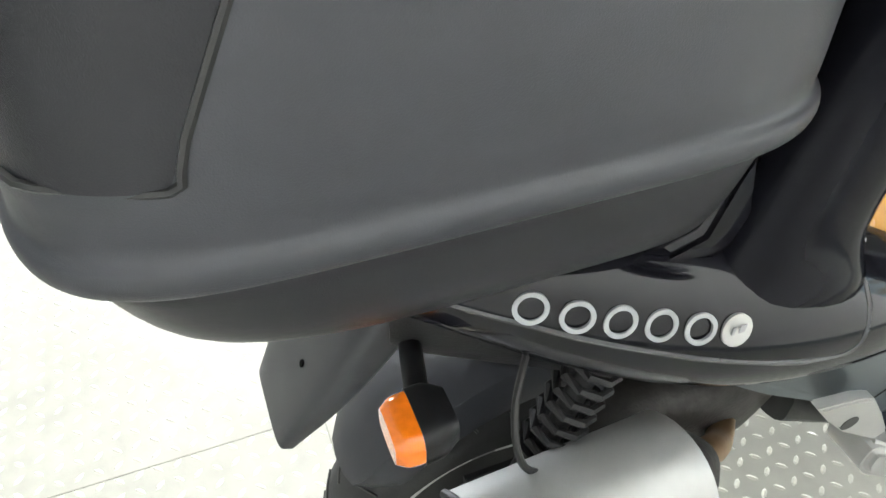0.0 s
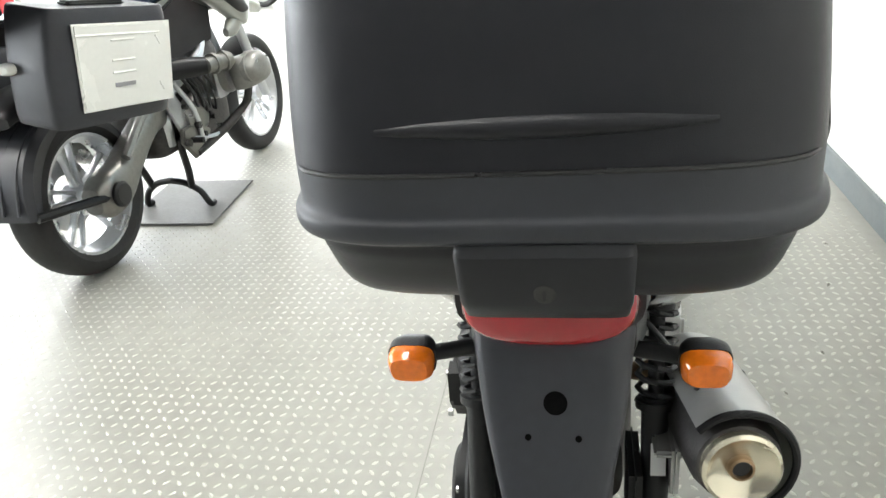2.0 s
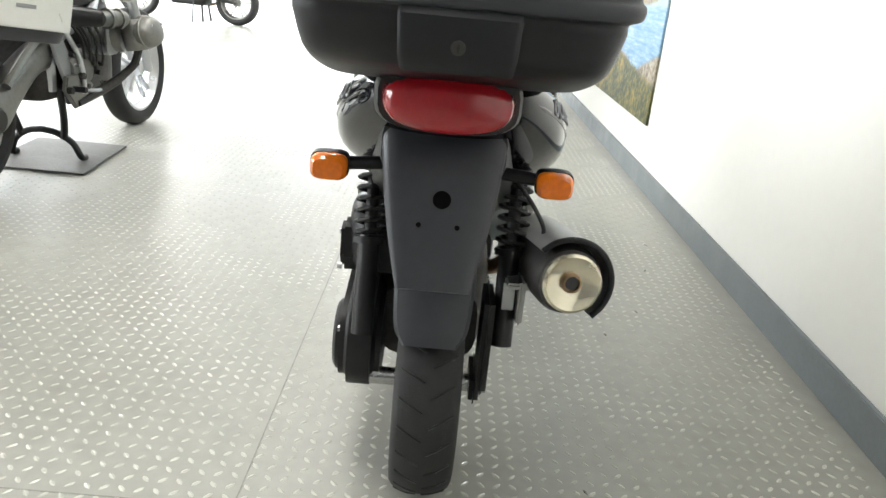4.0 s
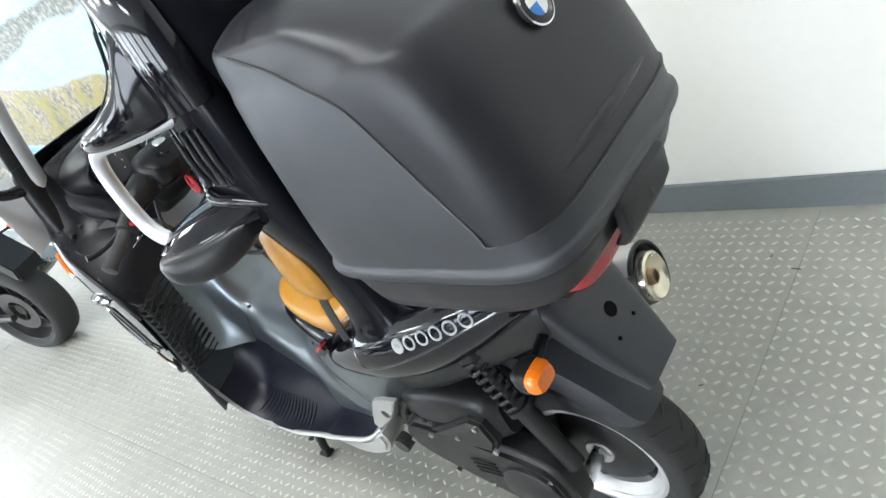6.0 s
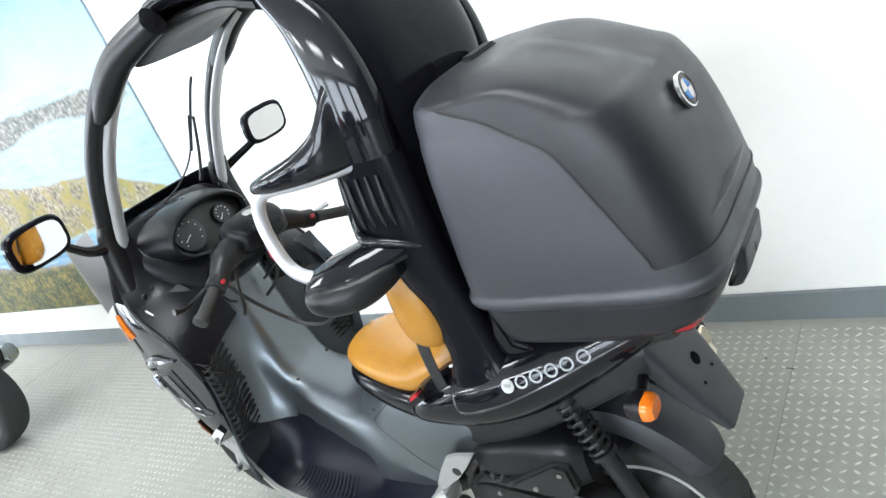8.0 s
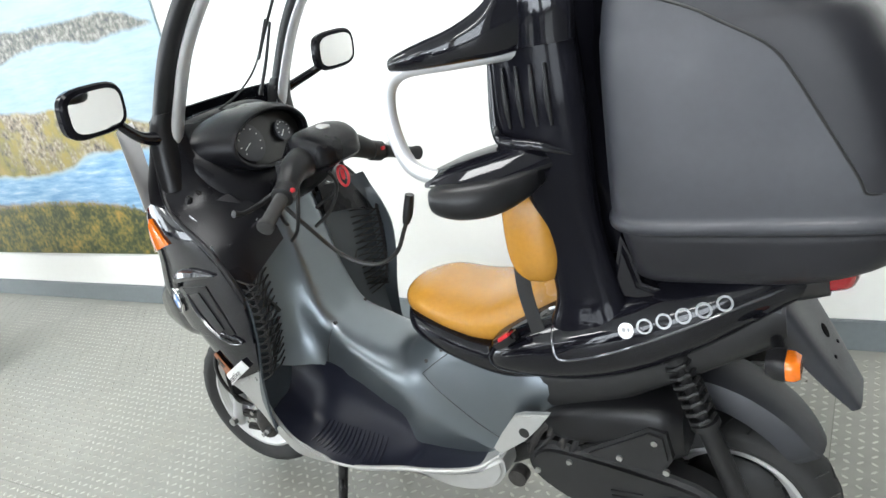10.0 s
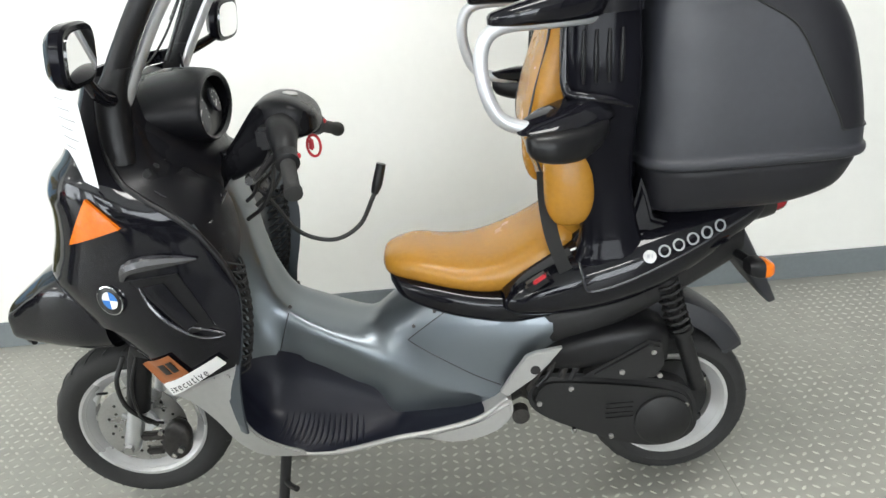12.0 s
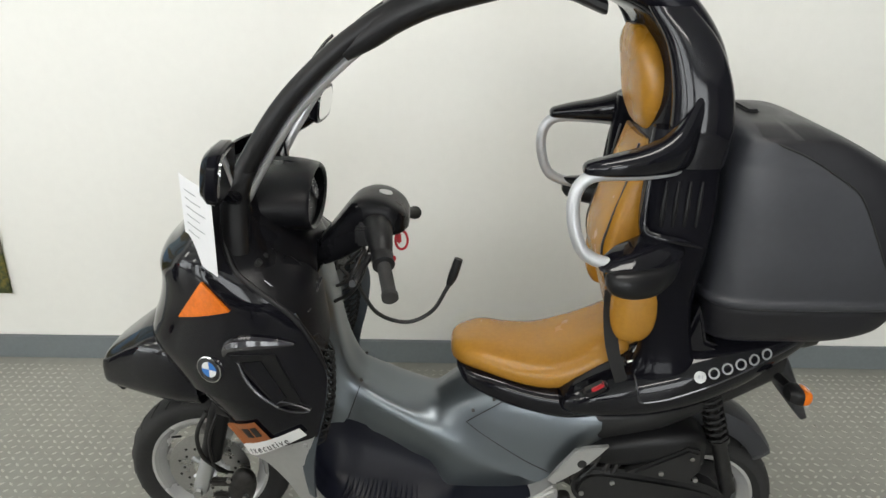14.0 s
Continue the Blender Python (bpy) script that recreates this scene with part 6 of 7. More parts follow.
            part("grab_rail", tube([(-0.12, s * 0.14, seat_z + 0.03), (0.08, s * 0.15, seat_z + 0.12), (0.26, s * 0.11, seat_z + 0.15), (0.34, 0, seat_z + 0.15)], 0.013, 8, 4), M_BLACKPRINT, b)
            part("pillion_peg", tube([(-0.3, s * 0.15, 0.52), (-0.22, s * 0.17, 0.42), (-0.2, s * 0.25, 0.4)], 0.013, 8, 3), M_ALU, b)
            for i in range(5):
                part("engine_bolt", rod((-0.88 + 0.1 * i, s * 0.18, 0.36 + 0.05 * (i % 3)), (-0.88 + 0.1 * i, s * 0.2, 0.36 + 0.05 * (i % 3)), 0.011, k=10), M_GREASE if i % 2 else M_CASTALU, b)
            part("seat_rail", tube([(-0.6, s * 0.16, 0.74), (-0.42, s * 0.16, 0.66), (-0.2, s * 0.15, 0.7), (0.05, s * 0.13, 0.78)], 0.02, 8, 3), M_GREASE, b)
            part("chain_guard", slab([(-0.4, 0.44), (-0.05, 0.4), (0.0, 0.36), (-0.1, 0.35), (-0.42, 0.39)], s * 0.13 - 0.008, s * 0.13 + 0.008, 0.004), M_CASTALU, b)
            part("stand_leg", rod((-0.5, s * 0.1, 0.34), (-0.47, s * 0.14, 0.012), 0.016, k=10), M_BLACKPRINT, b)
        part("top_box", hull([(0.24, 0, seat_z + 0.18, 0.14, 0.16), (0.24, 0, seat_z + 0.24, 0.19, 0.21), (0.24, 0, seat_z + 0.35, 0.2, 0.22), (0.235, 0, seat_z + 0.45, 0.17, 0.19), (0.23, 0, seat_z + 0.48, 0.1, 0.12)], 3.5, 24, 4, "xy"), M_GLOSS, b, "glossy black rounded top box")
    return b


motorcycle("naked_motorcycle", "black naked motorcycle with red tail light and orange indicators", pose(-3.98, 0.06, 0, 0, 0, 16), M_REDPAINT, M_ENGINE, wb=1.42)
motorcycle("touring_motorcycle", "black and grey touring motorcycle with glossy top box", pose(-9.85, -3.14, 0, 0, 0, 84), M_GLOSS_DIM, M_CASTALU, wb=1.5, top_box=True, faired=True)
motorcycle("street_motorcycle", "black street motorcycle with silver wheels behind the adventure bike", pose(-0.38, -3.93, 0, 0, 0, -3), M_GLOSS, M_ALU, wb=1.45)
motorcycle("red_motorcycle", "red and black motorcycle in the row by the windows", pose(-3.9, -5.1, 0, 0, 0, -8), M_REDPAINT, M_ALU, wb=1.45, tail_red=True, faired=True)

# ---- the white adventure motorcycle with side cases ----
GS_AT = pose(-1.46, -1.87, 0, 0, 0, -2.3)
gs = thing("adventure_motorcycle", "silver-white adventure motorcycle with side cases on its centre stand", "motorcycle", "motorcycles in the showroom", GS_AT)
RR = 0.315
bike_wheel("rear_wheel", 0, RR, 0.08, 5, M_ALU, gs, 64)
bike_wheel("front_wheel", -1.53, RR + 0.01, 0.058, 5, M_ALU, gs, 64)
part("hub_cover", turned([(0, 0), (0.05, 0), (0.05, 0.012), (0.04, 0.02), (0, 0.02)], (0, 0.18, RR), (0, 1, 0), 24), M_BLACKPRINT, gs)
part("final_drive", add(hull([(0.09, 0.12, RR, 0.04, 0.05), (0.03, 0.12, RR, 0.06, 0.085), (-0.08, 0.12, RR + 0.02, 0.06, 0.085), (-0.2, 0.115, RR + 0.09, 0.055, 0.07), (-0.35, 0.11, RR + 0.17, 0.05, 0.06), (-0.48, 0.1, RR + 0.2, 0.05, 0.07)], 3, 20), tube([(-0.1, 0.17, RR + 0.11), (-0.3, 0.16, RR + 0.24), (-0.42, 0.14, RR + 0.28)], 0.018, 8, 3)), M_CASTALU, gs, "cast aluminium shaft drive arm")
rows = []
for i in range(13):
    a = radians(6 + i * 5.4)
    c, u = Vector((0, 0, RR)), Vector((math.cos(a), 0, math.sin(a)))
    lift = 0.02 * math.sin(math.pi * i / 12)
    rows.append([c + u * r + Vector((0, y, 0)) for r, y in ((0.31, -0.1), (0.335 + lift, -0.105), (0.36 + lift, -0.085), (0.365 + lift, 0), (0.36 + lift, 0.085), (0.335 + lift, 0.105), (0.31, 0.1))])
hugger = part("rear_hugger", shell(loft(rows, False, False), 0.008), M_SOFT, gs, "black rear spray guard")
for y in (-0.06, 0.0, 0.06):
    part("guard_rib", tube([(0.378 * math.cos(radians(a)), y, RR + 0.378 * math.sin(radians(a))) for a in (10, 28, 46, 66)], 0.007, 6, 3), M_SOFT, hugger)
part("guard_bracket", tube([(0.34, 0.1, 0.36), (0.2, 0.14, 0.345), (0.02, 0.16, RR)], 0.018, 8, 3), M_MATTE, hugger)
part("tail_mudguard", hull([(0.0, 0, 0.72, 0.1, 0.05), (0.15, 0, 0.72, 0.1, 0.04), (0.26, 0, 0.7, 0.09, 0.03), (0.3, 0, 0.68, 0.08, 0.02)], 4), M_MATTE, gs)
for s in (-1, 1):
    turn = Matrix.Translation((0.1, s * 0.405, 0.812)) @ Matrix.Rotation(radians(-s * 10), 4, "Z") @ Matrix.Rotation(radians(-7), 4, "Y") @ Matrix.Rotation(radians(-s * 8), 4, "X")
    c = part("side_case", moved(round_box((0.0, -s * 0.115, 0.0), (0.52, 0.22, 0.37), 8, 0.93), turn), M_SOFT, gs, "dark grey side case with white lid plate")
    p = part("lid_plate", moved(slab([(-0.235, 0.135), (0.185, 0.14), (0.165, -0.135), (-0.24, -0.14)], -0.006, 0.008, 0.005), turn), M_WHITEPAINT, c, "white aluminium lid plate")
    for x0, z0, x1, z1 in ((-0.06, 0.085, 0.04, 0.085), (-0.06, 0.02, 0.04, 0.02), (-0.06, -0.02, 0.04, -0.02), (0.14, 0.09, 0.17, 0.06), (0.15, -0.06, 0.17, -0.1), (-0.16, 0.09, -0.18, 0.06), (-0.17, -0.07, -0.19, -0.1), (-0.18, 0.1, 0.18, 0.105)):
        part("plate_rib", moved(rod((x0, s * 0.0055, z0), (x1, s * 0.0055, z1), 0.005, k=8), turn), M_WHITEPAINT, p)
    part("plate_bar", moved(box((-0.01, s * 0.0085, -0.06), (0.09, 0.002, 0.014), 0), turn), M_GREYPRINT, p)
    part("case_handle", moved(box((0.0, -s * 0.1, 0.19), (0.24, 0.05, 0.02), 0.008), turn), M_BLACKPRINT, c)
    part("fork_leg", rod((-1.53, s * 0.09, RR), (-1.25, s * 0.09, 0.98), 0.024, 0.028), M_ALU, gs)
    cyl = part("cylinder", rod((-0.760, s * 0.12, 0.57), (-0.800, s * 0.3, 0.59), 0.085, k=20), M_CASTALU, gs, "cast aluminium boxer cylinder")
    head = part("cylinder_head", moved(round_box((0, 0, 0), (0.17, 0.11, 0.14), 3), Matrix.Translation((-0.840, s * 0.355, 0.585)) @ Matrix.Rotation(radians(s * 10), 4, "X")), M_CASTALU, cyl)
    part("valve_cover", moved(turned([(0, 0.062), (0.05, 0.06), (0.078, 0.05), (0.092, 0.03), (0.097, 0.0), (0.103, -0.004), (0.103, -0.03), (0.095, -0.034), (0.09, -0.07)], (0, 0, 0), (0, s, 0), 32), Matrix.Translation((-0.850, s * 0.405, 0.6)) @ Matrix.Rotation(radians(s * 10), 4, "X") @ Matrix.Diagonal((1.0, 0.8, 0.74, 1))), M_CASTALU, cyl)
    for dx, dz in ((0.05, 0.02), (-0.05, 0.02), (0.05, -0.045), (-0.05, -0.045)):
        part("bolt", rod((-0.850 + dx, s * 0.42, 0.615 + dz), (-0.850 + dx, s * 0.446, 0.615 + dz), 0.008, k=8), M_STEEL, cyl)
    for i in range(6):
        part("cooling_fin", moved(round_box((0, 0, 0), (0.18, 0.008, 0.17), 4), Matrix.Translation((-0.780, s * (0.17 + i * 0.022), 0.58))), M_ALU, cyl)
    part("header_pipe", tube([(-0.860, s * 0.35, 0.52), (-0.865, s * 0.31, 0.43), (-0.8, s * 0.22, 0.34), (-0.72, s * 0.14, 0.29), (-0.64, s * 0.1, 0.28)], 0.019, 8, 4), M_GREASE, gs)
    part("throttle_body", add(rod((-0.580, s * 0.31, 0.665), (-0.740, s * 0.34, 0.66), 0.034, k=16), rod((-0.630, s * 0.315, 0.663), (-0.650, s * 0.32, 0.663), 0.045, k=16), rod((-0.700, s * 0.33, 0.66), (-0.715, s * 0.335, 0.66), 0.045, k=16)), M_CASTALU, gs, "cast aluminium throttle body")
    part("intake", tube([(-0.590, s * 0.31, 0.665), (-0.55, s * 0.27, 0.67), (-0.44, s * 0.18, 0.68)], [0.036, 0.042, 0.046], 12, 3), M_MATTE, gs)
    part("footrest_plate", slab([(-0.4, 0.63), (-0.47, 0.64), (-0.56, 0.5), (-0.64, 0.4), (-0.6, 0.33), (-0.52, 0.36), (-0.46, 0.48)], s * 0.17 - 0.008, s * 0.17 + 0.008, 0.004), M_ALU, gs)
    part("brake_pedal", tube([(-0.55, s * 0.2, 0.36), (-0.7, s * 0.22, 0.33), (-0.82, s * 0.24, 0.35)], 0.009, 8, 3), M_ALU, gs)
    part("hose", tube([(-0.6, s * 0.2, 0.62), (-0.66, s * 0.22, 0.5), (-0.72, s * 0.2, 0.42), (-0.66, s * 0.17, 0.36)], 0.009, 8, 3), M_BLACKPRINT, gs)
    part("gear_cover", rod((-0.62, s * 0.12, 0.42), (-0.62, s * 0.165, 0.42), 0.085, k=20), M_GREASE, gs)
    part("gearbox_casting", hull([(-0.74, s * 0.15, 0.44, 0.03, 0.06), (-0.7, s * 0.16, 0.45, 0.045, 0.085), (-0.62, s * 0.165, 0.44, 0.045, 0.085), (-0.55, s * 0.16, 0.42, 0.035, 0.06)], 2.6, 20), M_CASTALU, gs, "grey gearbox casting")
    part("footrest_bracket", slab([(-0.6, 0.42), (-0.48, 0.42), (-0.46, 0.36), (-0.54, 0.27), (-0.64, 0.29), (-0.7, 0.36)], s * 0.19 - 0.012, s * 0.19 + 0.012, 0.006), M_CASTALU, gs, "cast footrest bracket")
    part("side_brace", tube([(-0.5, s * 0.19, 0.62), (-0.58, s * 0.21, 0.48), (-0.6, s * 0.21, 0.33)], 0.011, 8, 3), M_ALU, gs)
    part("exhaust_shield", tube([(-0.88, s * 0.33, 0.45), (-0.8, s * 0.25, 0.36), (-0.68, s * 0.2, 0.31), (-0.55, s * 0.2, 0.29)], [0.014, 0.022, 0.022, 0.014], 10, 3), M_GREASE, gs)
    for i in range(9):
        x, z = -0.76 + 0.035 * i, 0.36 + 0.05 * ((i * 5) % 4)
        part("bolt", rod((x, s * 0.2, z), (x, s * 0.222, z), 0.008 + 0.004 * (i % 3), k=10), (M_STEEL, M_BLACKPRINT, M_GREASE)[i % 3], gs)
    for i in range(4):
        part("cable", tube([(-0.48 - 0.05 * i, s * 0.19, 0.7), (-0.56 - 0.04 * i, s * (0.23 + 0.01 * i), 0.58), (-0.6 - 0.05 * i, s * 0.22, 0.5 - 0.02 * i), (-0.68 - 0.03 * i, s * 0.18, 0.47)], 0.007, 7, 3), M_BLACKPRINT, gs)
    part("tank_panel", hull([(-1.32, s * 0.17, 0.86, 0.012, 0.03), (-1.27, s * 0.195, 0.88, 0.03, 0.1), (-1.18, s * 0.21, 0.91, 0.042, 0.165), (-1.05, s * 0.205, 0.965, 0.048, 0.155), (-0.92, s * 0.185, 1.01, 0.045, 0.115), (-0.8, s * 0.16, 1.02, 0.036, 0.08), (-0.7, s * 0.13, 1.0, 0.022, 0.035)], 3.4, 28), M_SILVERPAINT, gs, "silver-white tank panel")
    part("panel_tip", hull([(-1.2, s * 0.2, 0.82, 0.03, 0.05), (-1.1, s * 0.2, 0.76, 0.03, 0.05), (-1.04, s * 0.19, 0.73, 0.015, 0.02)], 2.4, 16), M_SILVERPAINT, gs)
    part("panel_insert", hull([(-1.2, s * 0.248, 0.82, 0.004, 0.012), (-1.12, s * 0.25, 0.86, 0.008, 0.05), (-1.02, s * 0.247, 0.91, 0.009, 0.045), (-0.92, s * 0.226, 0.955, 0.005, 0.014)], 2.5, 16), M_BLACKPRINT, gs)
    part("side_cover", slab([(-0.98, 0.86), (-0.74, 0.95), (-0.52, 0.88), (-0.3, 0.72), (-0.42, 0.62), (-0.7, 0.7), (-0.95, 0.72)], s * 0.16 - 0.015, s * 0.15 + 0.015, 0.008), M_MATTE, gs)
    guard = part("hand_guard", hull([(-1.28, s * 0.38, 1.19, 0.09, 0.03), (-1.26, s * 0.38, 1.19, 0.11, 0.05), (-1.21, s * 0.4, 1.19, 0.09, 0.055)], 3, 16, 3), M_BLACKPRINT, gs, "black hand guard")
    part("guard_indicator", hull([(-1.2, s * 0.36, 1.15, 0.03, 0.016), (-1.17, s * 0.36, 1.148, 0.022, 0.012)], 2.5, 12, 1), M_ORANGE, guard)
    part("grip", rod((-1.14, s * 0.28, 1.2), (-1.09, s * 0.43, 1.195), 0.018), M_RUBBER, gs)
    part("stand_leg", tube([(-0.53, s * 0.13, 0.36), (-0.55, s * 0.125, 0.26), (-0.57, s * 0.115, 0.19), (-0.585, s * 0.1, 0.115)], 0.017, 8, 3), M_BLACKPRINT, gs, "black centre stand leg")
    mirror = part("mirror", tube([(-1.14, s * 0.24, 1.21), (-1.12, s * 0.26, 1.33), (-1.11, s * 0.28, 1.42)], 0.006, 6, 3), M_BLACKPRINT, gs)
    part("mirror_head", hull([(-1.14, s * 0.3, 1.45, 0.03, 0.02), (-1.11, s * 0.3, 1.45, 0.06, 0.04), (-1.095, s * 0.3, 1.45, 0.06, 0.04)], 3, 14, 2), M_BLACKPRINT, mirror)
    ind = part("rear_indicator", hull([(0.30, s * 0.17, 0.86, 0.03, 0.016), (0.33, s * 0.17, 0.86, 0.036, 0.02), (0.35, s * 0.17, 0.86, 0.022, 0.012)], 2.5, 14, 2), M_WHITEPAINT, gs, "clear rear indicator")
    part("frame_tube", tube([(-1.05, s * 0.06, 0.85), (-0.8, s * 0.16, 0.68), (-0.5, s * 0.14, 0.55), (-0.48, s * 0.12, 0.35)], 0.024, 8, 4), M_ALU, gs)
    part("foot_peg", rod((-0.52, s * 0.14, 0.36), (-0.52, s * 0.26, 0.36), 0.013), M_MATTE, gs)
for s in (-1, 1):
    part("stand_bar", tube([(-0.635, s * 0.165, 0.022), (-0.6, s * 0.165, 0.03), (-0.59, s * 0.135, 0.095), (-0.582, s * 0.07, 0.138), (-0.58, s * 0.012, 0.149), (-0.58, s * -0.012, 0.151)], 0.015, 10, 4), M_BLACKPRINT, gs)
part("engine_block", add(round_box((-0.84, 0, 0.5), (0.42, 0.3, 0.42)), round_box((-0.55, 0, 0.48), (0.3, 0.26, 0.34)), round_box((-0.7, 0, 0.74), (0.5, 0.2, 0.2))), M_GREASE, gs, "grey metal engine block")
part("tank_top", hull([(-1.2, 0, 1.0, 0.1, 0.08), (-1.08, 0, 1.05, 0.16, 0.115), (-0.92, 0, 1.06, 0.17, 0.115), (-0.76, 0, 1.02, 0.14, 0.1), (-0.64, 0, 0.95, 0.09, 0.06)], 2.6, 20), M_DARKBLUE, gs, "dark blue tank top")
part("seat", hull([(-0.64, 0, 0.88, 0.1, 0.05), (-0.45, 0, 0.84, 0.15, 0.05), (-0.25, 0, 0.87, 0.17, 0.06), (0.0, 0, 0.93, 0.15, 0.06), (0.12, 0, 0.94, 0.1, 0.04)], 3, 20), M_SEATBLACK, gs, "black seat")
part("front_mudguard", hull([(-1.78, 0, 0.74, 0.03, 0.015), (-1.7, 0, 0.78, 0.07, 0.03), (-1.5, 0, 0.83, 0.1, 0.035), (-1.3, 0, 0.86, 0.1, 0.05), (-1.18, 0, 0.88, 0.08, 0.06)], 3, 20), M_SILVERPAINT, gs, "silver-white beak mudguard")
part("handlebar", tube([(-1.09, -0.42, 1.195), (-1.15, -0.24, 1.205), (-1.2, -0.06, 1.15), (-1.2, 0.06, 1.15), (-1.15, 0.24, 1.205), (-1.09, 0.42, 1.195)], 0.013, 8, 4), M_ALU, gs)
part("instruments", round_box((-1.3, 0, 1.17), (0.1, 0.22, 0.12), 4), M_BLACKPRINT, gs)
part("headlight", hull([(-1.5, 0, 1.0, 0.08, 0.06), (-1.42, 0, 1.03, 0.13, 0.09), (-1.3, 0, 1.04, 0.12, 0.09)], 3, 20), M_BLACKPRINT, gs)
for y in (-0.07, 0.07):
    gauge = part("gauge", turned([(0, 0), (0.05, 0), (0.055, 0.01), (0.05, 0.02), (0.046, 0.012), (0, 0.01)], (-1.28, y, 1.235), (0.75, 0, 0.65), 24), M_CHROME, gs, "round gauge in a chrome ring")
    part("gauge_face", turned([(0, 0.011), (0.045, 0.011), (0.045, 0.014), (0, 0.014)], (-1.28, y, 1.235), (0.75, 0, 0.65), 24), M_PAPER, gauge)
part("screen", shell(loft([[(x, y, z) for y in (-0.16, -0.08, 0, 0.08, 0.16)] for x, z in ((-1.42, 1.12), (-1.37, 1.24), (-1.3, 1.36))], False, False), 0.004), M_GLASS, gs)
part("tail_light", hull([(0.26, 0, 0.86, 0.07, 0.03), (0.33, 0, 0.86, 0.065, 0.028), (0.345, 0, 0.86, 0.04, 0.016)], 3, 16, 2), M_RED, gs, "red tail light")
part("rear_rack", add(box((0.2, 0.0, 0.985), (0.36, 0.26, 0.022), 0.008), box((0.34, 0.08, 1.05), (0.16, 0.2, 0.11), 0.02)), M_MATTE, gs, "black luggage rack")
part("silencer", tube([(-0.4, -0.17, 0.32), (-0.3, -0.2, 0.4), (0.1, -0.24, 0.56), (0.2, -0.25, 0.6)], [0.03, 0.06, 0.065, 0.05], 16, 3), M_STEEL, gs, "steel silencer")

# its rear case, standing high on the rack
rc = thing("luggage_case", "dark luggage case with white lid plate on the motorcycle rack", "luggage case", at=pose(-1.0, -1.667, 1.122, 0, 0, -2.3))
part("case_body", hull([(-0.012, 0, 0.0, 0.165, 0.2), (-0.012, 0, 0.03, 0.195, 0.235), (-0.012, 0, 0.12, 0.208, 0.25), (-0.012, 0, 0.19, 0.208, 0.25), (-0.012, 0, 0.222, 0.203, 0.242), (-0.012, 0, 0.235, 0.192, 0.228)], 7, 40, 3, "xy"), M_MATTE, rc, "dark grey grained case shell")
lidp = part("lid_plate", slab([(-0.19, -0.2), (0.13, -0.2), (0.13, 0.235), (-0.19, 0.235)], 0.2365, 0.243, 0.004, axis="z"), M_SILVERPAINT, rc, "white aluminium lid plate")
for x in (0.085, -0.13):
    part("plate_rib", box((x, 0.03, 0.2435), (0.012, 0.3, 0.006), 0.002), M_SILVERPAINT, lidp)
# thin plate that paints the olive reflection on the case's end
part("end_sheen", box((0.153, 0.017, 0.2365), (0.04, 0.4, 0.004), 0.0015), M_OLIVE_SHEEN, rc, "case end coloured as an olive reflection, with a dark slot")
part("slot", box((0.153, 0.13, 0.2385), (0.018, 0.08, 0.003), 0.001), M_BLACKPRINT, rc)
structure("floor_mat_under_stand", slab([(-2.42, -2.08), (-1.86, -2.04), (-1.85, -1.575), (-2.40, -1.615)], 0.004, 0.012, 0.003, axis="z"), M_MAT, "grey rubber floor mat under the centre stand", "floor mat")
structure("floor_mat_by_window", slab([(-3.3, -5.3), (-2.7, -5.25), (-2.75, -4.6), (-3.35, -4.6)], 0.004, 0.012, 0.003, axis="z"), M_MAT, "grey rubber floor mat", "floor mat")

# price sheet hanging at the scooter's mirror
sheet = thing("price_sheet", "white printed price sheet hanging from the scooter mirror", "paper sheet")
A4 = [Vector(p) for p in ((-1.375, -0.155, 1.235), (-1.262, -0.29, 1.235), (-1.268, -0.283, 1.033), (-1.379, -0.15, 1.035))]
rows = []
for i in range(9):
    f = i / 8
    a, c = A4[0].lerp(A4[3], f), A4[1].lerp(A4[2], f)
    rows.append([a.lerp(c, g) + Vector((0, -0.006 * math.sin(math.pi * g), 0)) for g in (0, 0.25, 0.5, 0.75, 1)])
part("paper", shell(loft(rows, False, False), 0.0006), M_PAPER, sheet)
for i in range(6):
    f = 0.15 + i * 0.1
    a, c = A4[0].lerp(A4[3], f), A4[1].lerp(A4[2], f)
    end = 0.55 + 0.3 * ((i * 7) % 5) / 5
    bar = [a.lerp(c, g) + Vector((-0.0006, -0.0008 - 0.006 * math.sin(math.pi * g), 0)) for g in (0.18, 0.18 + (end - 0.18) / 3, end - (end - 0.18) / 3, end)]
    part("print_bar", tube(bar, 0.0009, 5, 3), M_GREYPRINT, sheet)

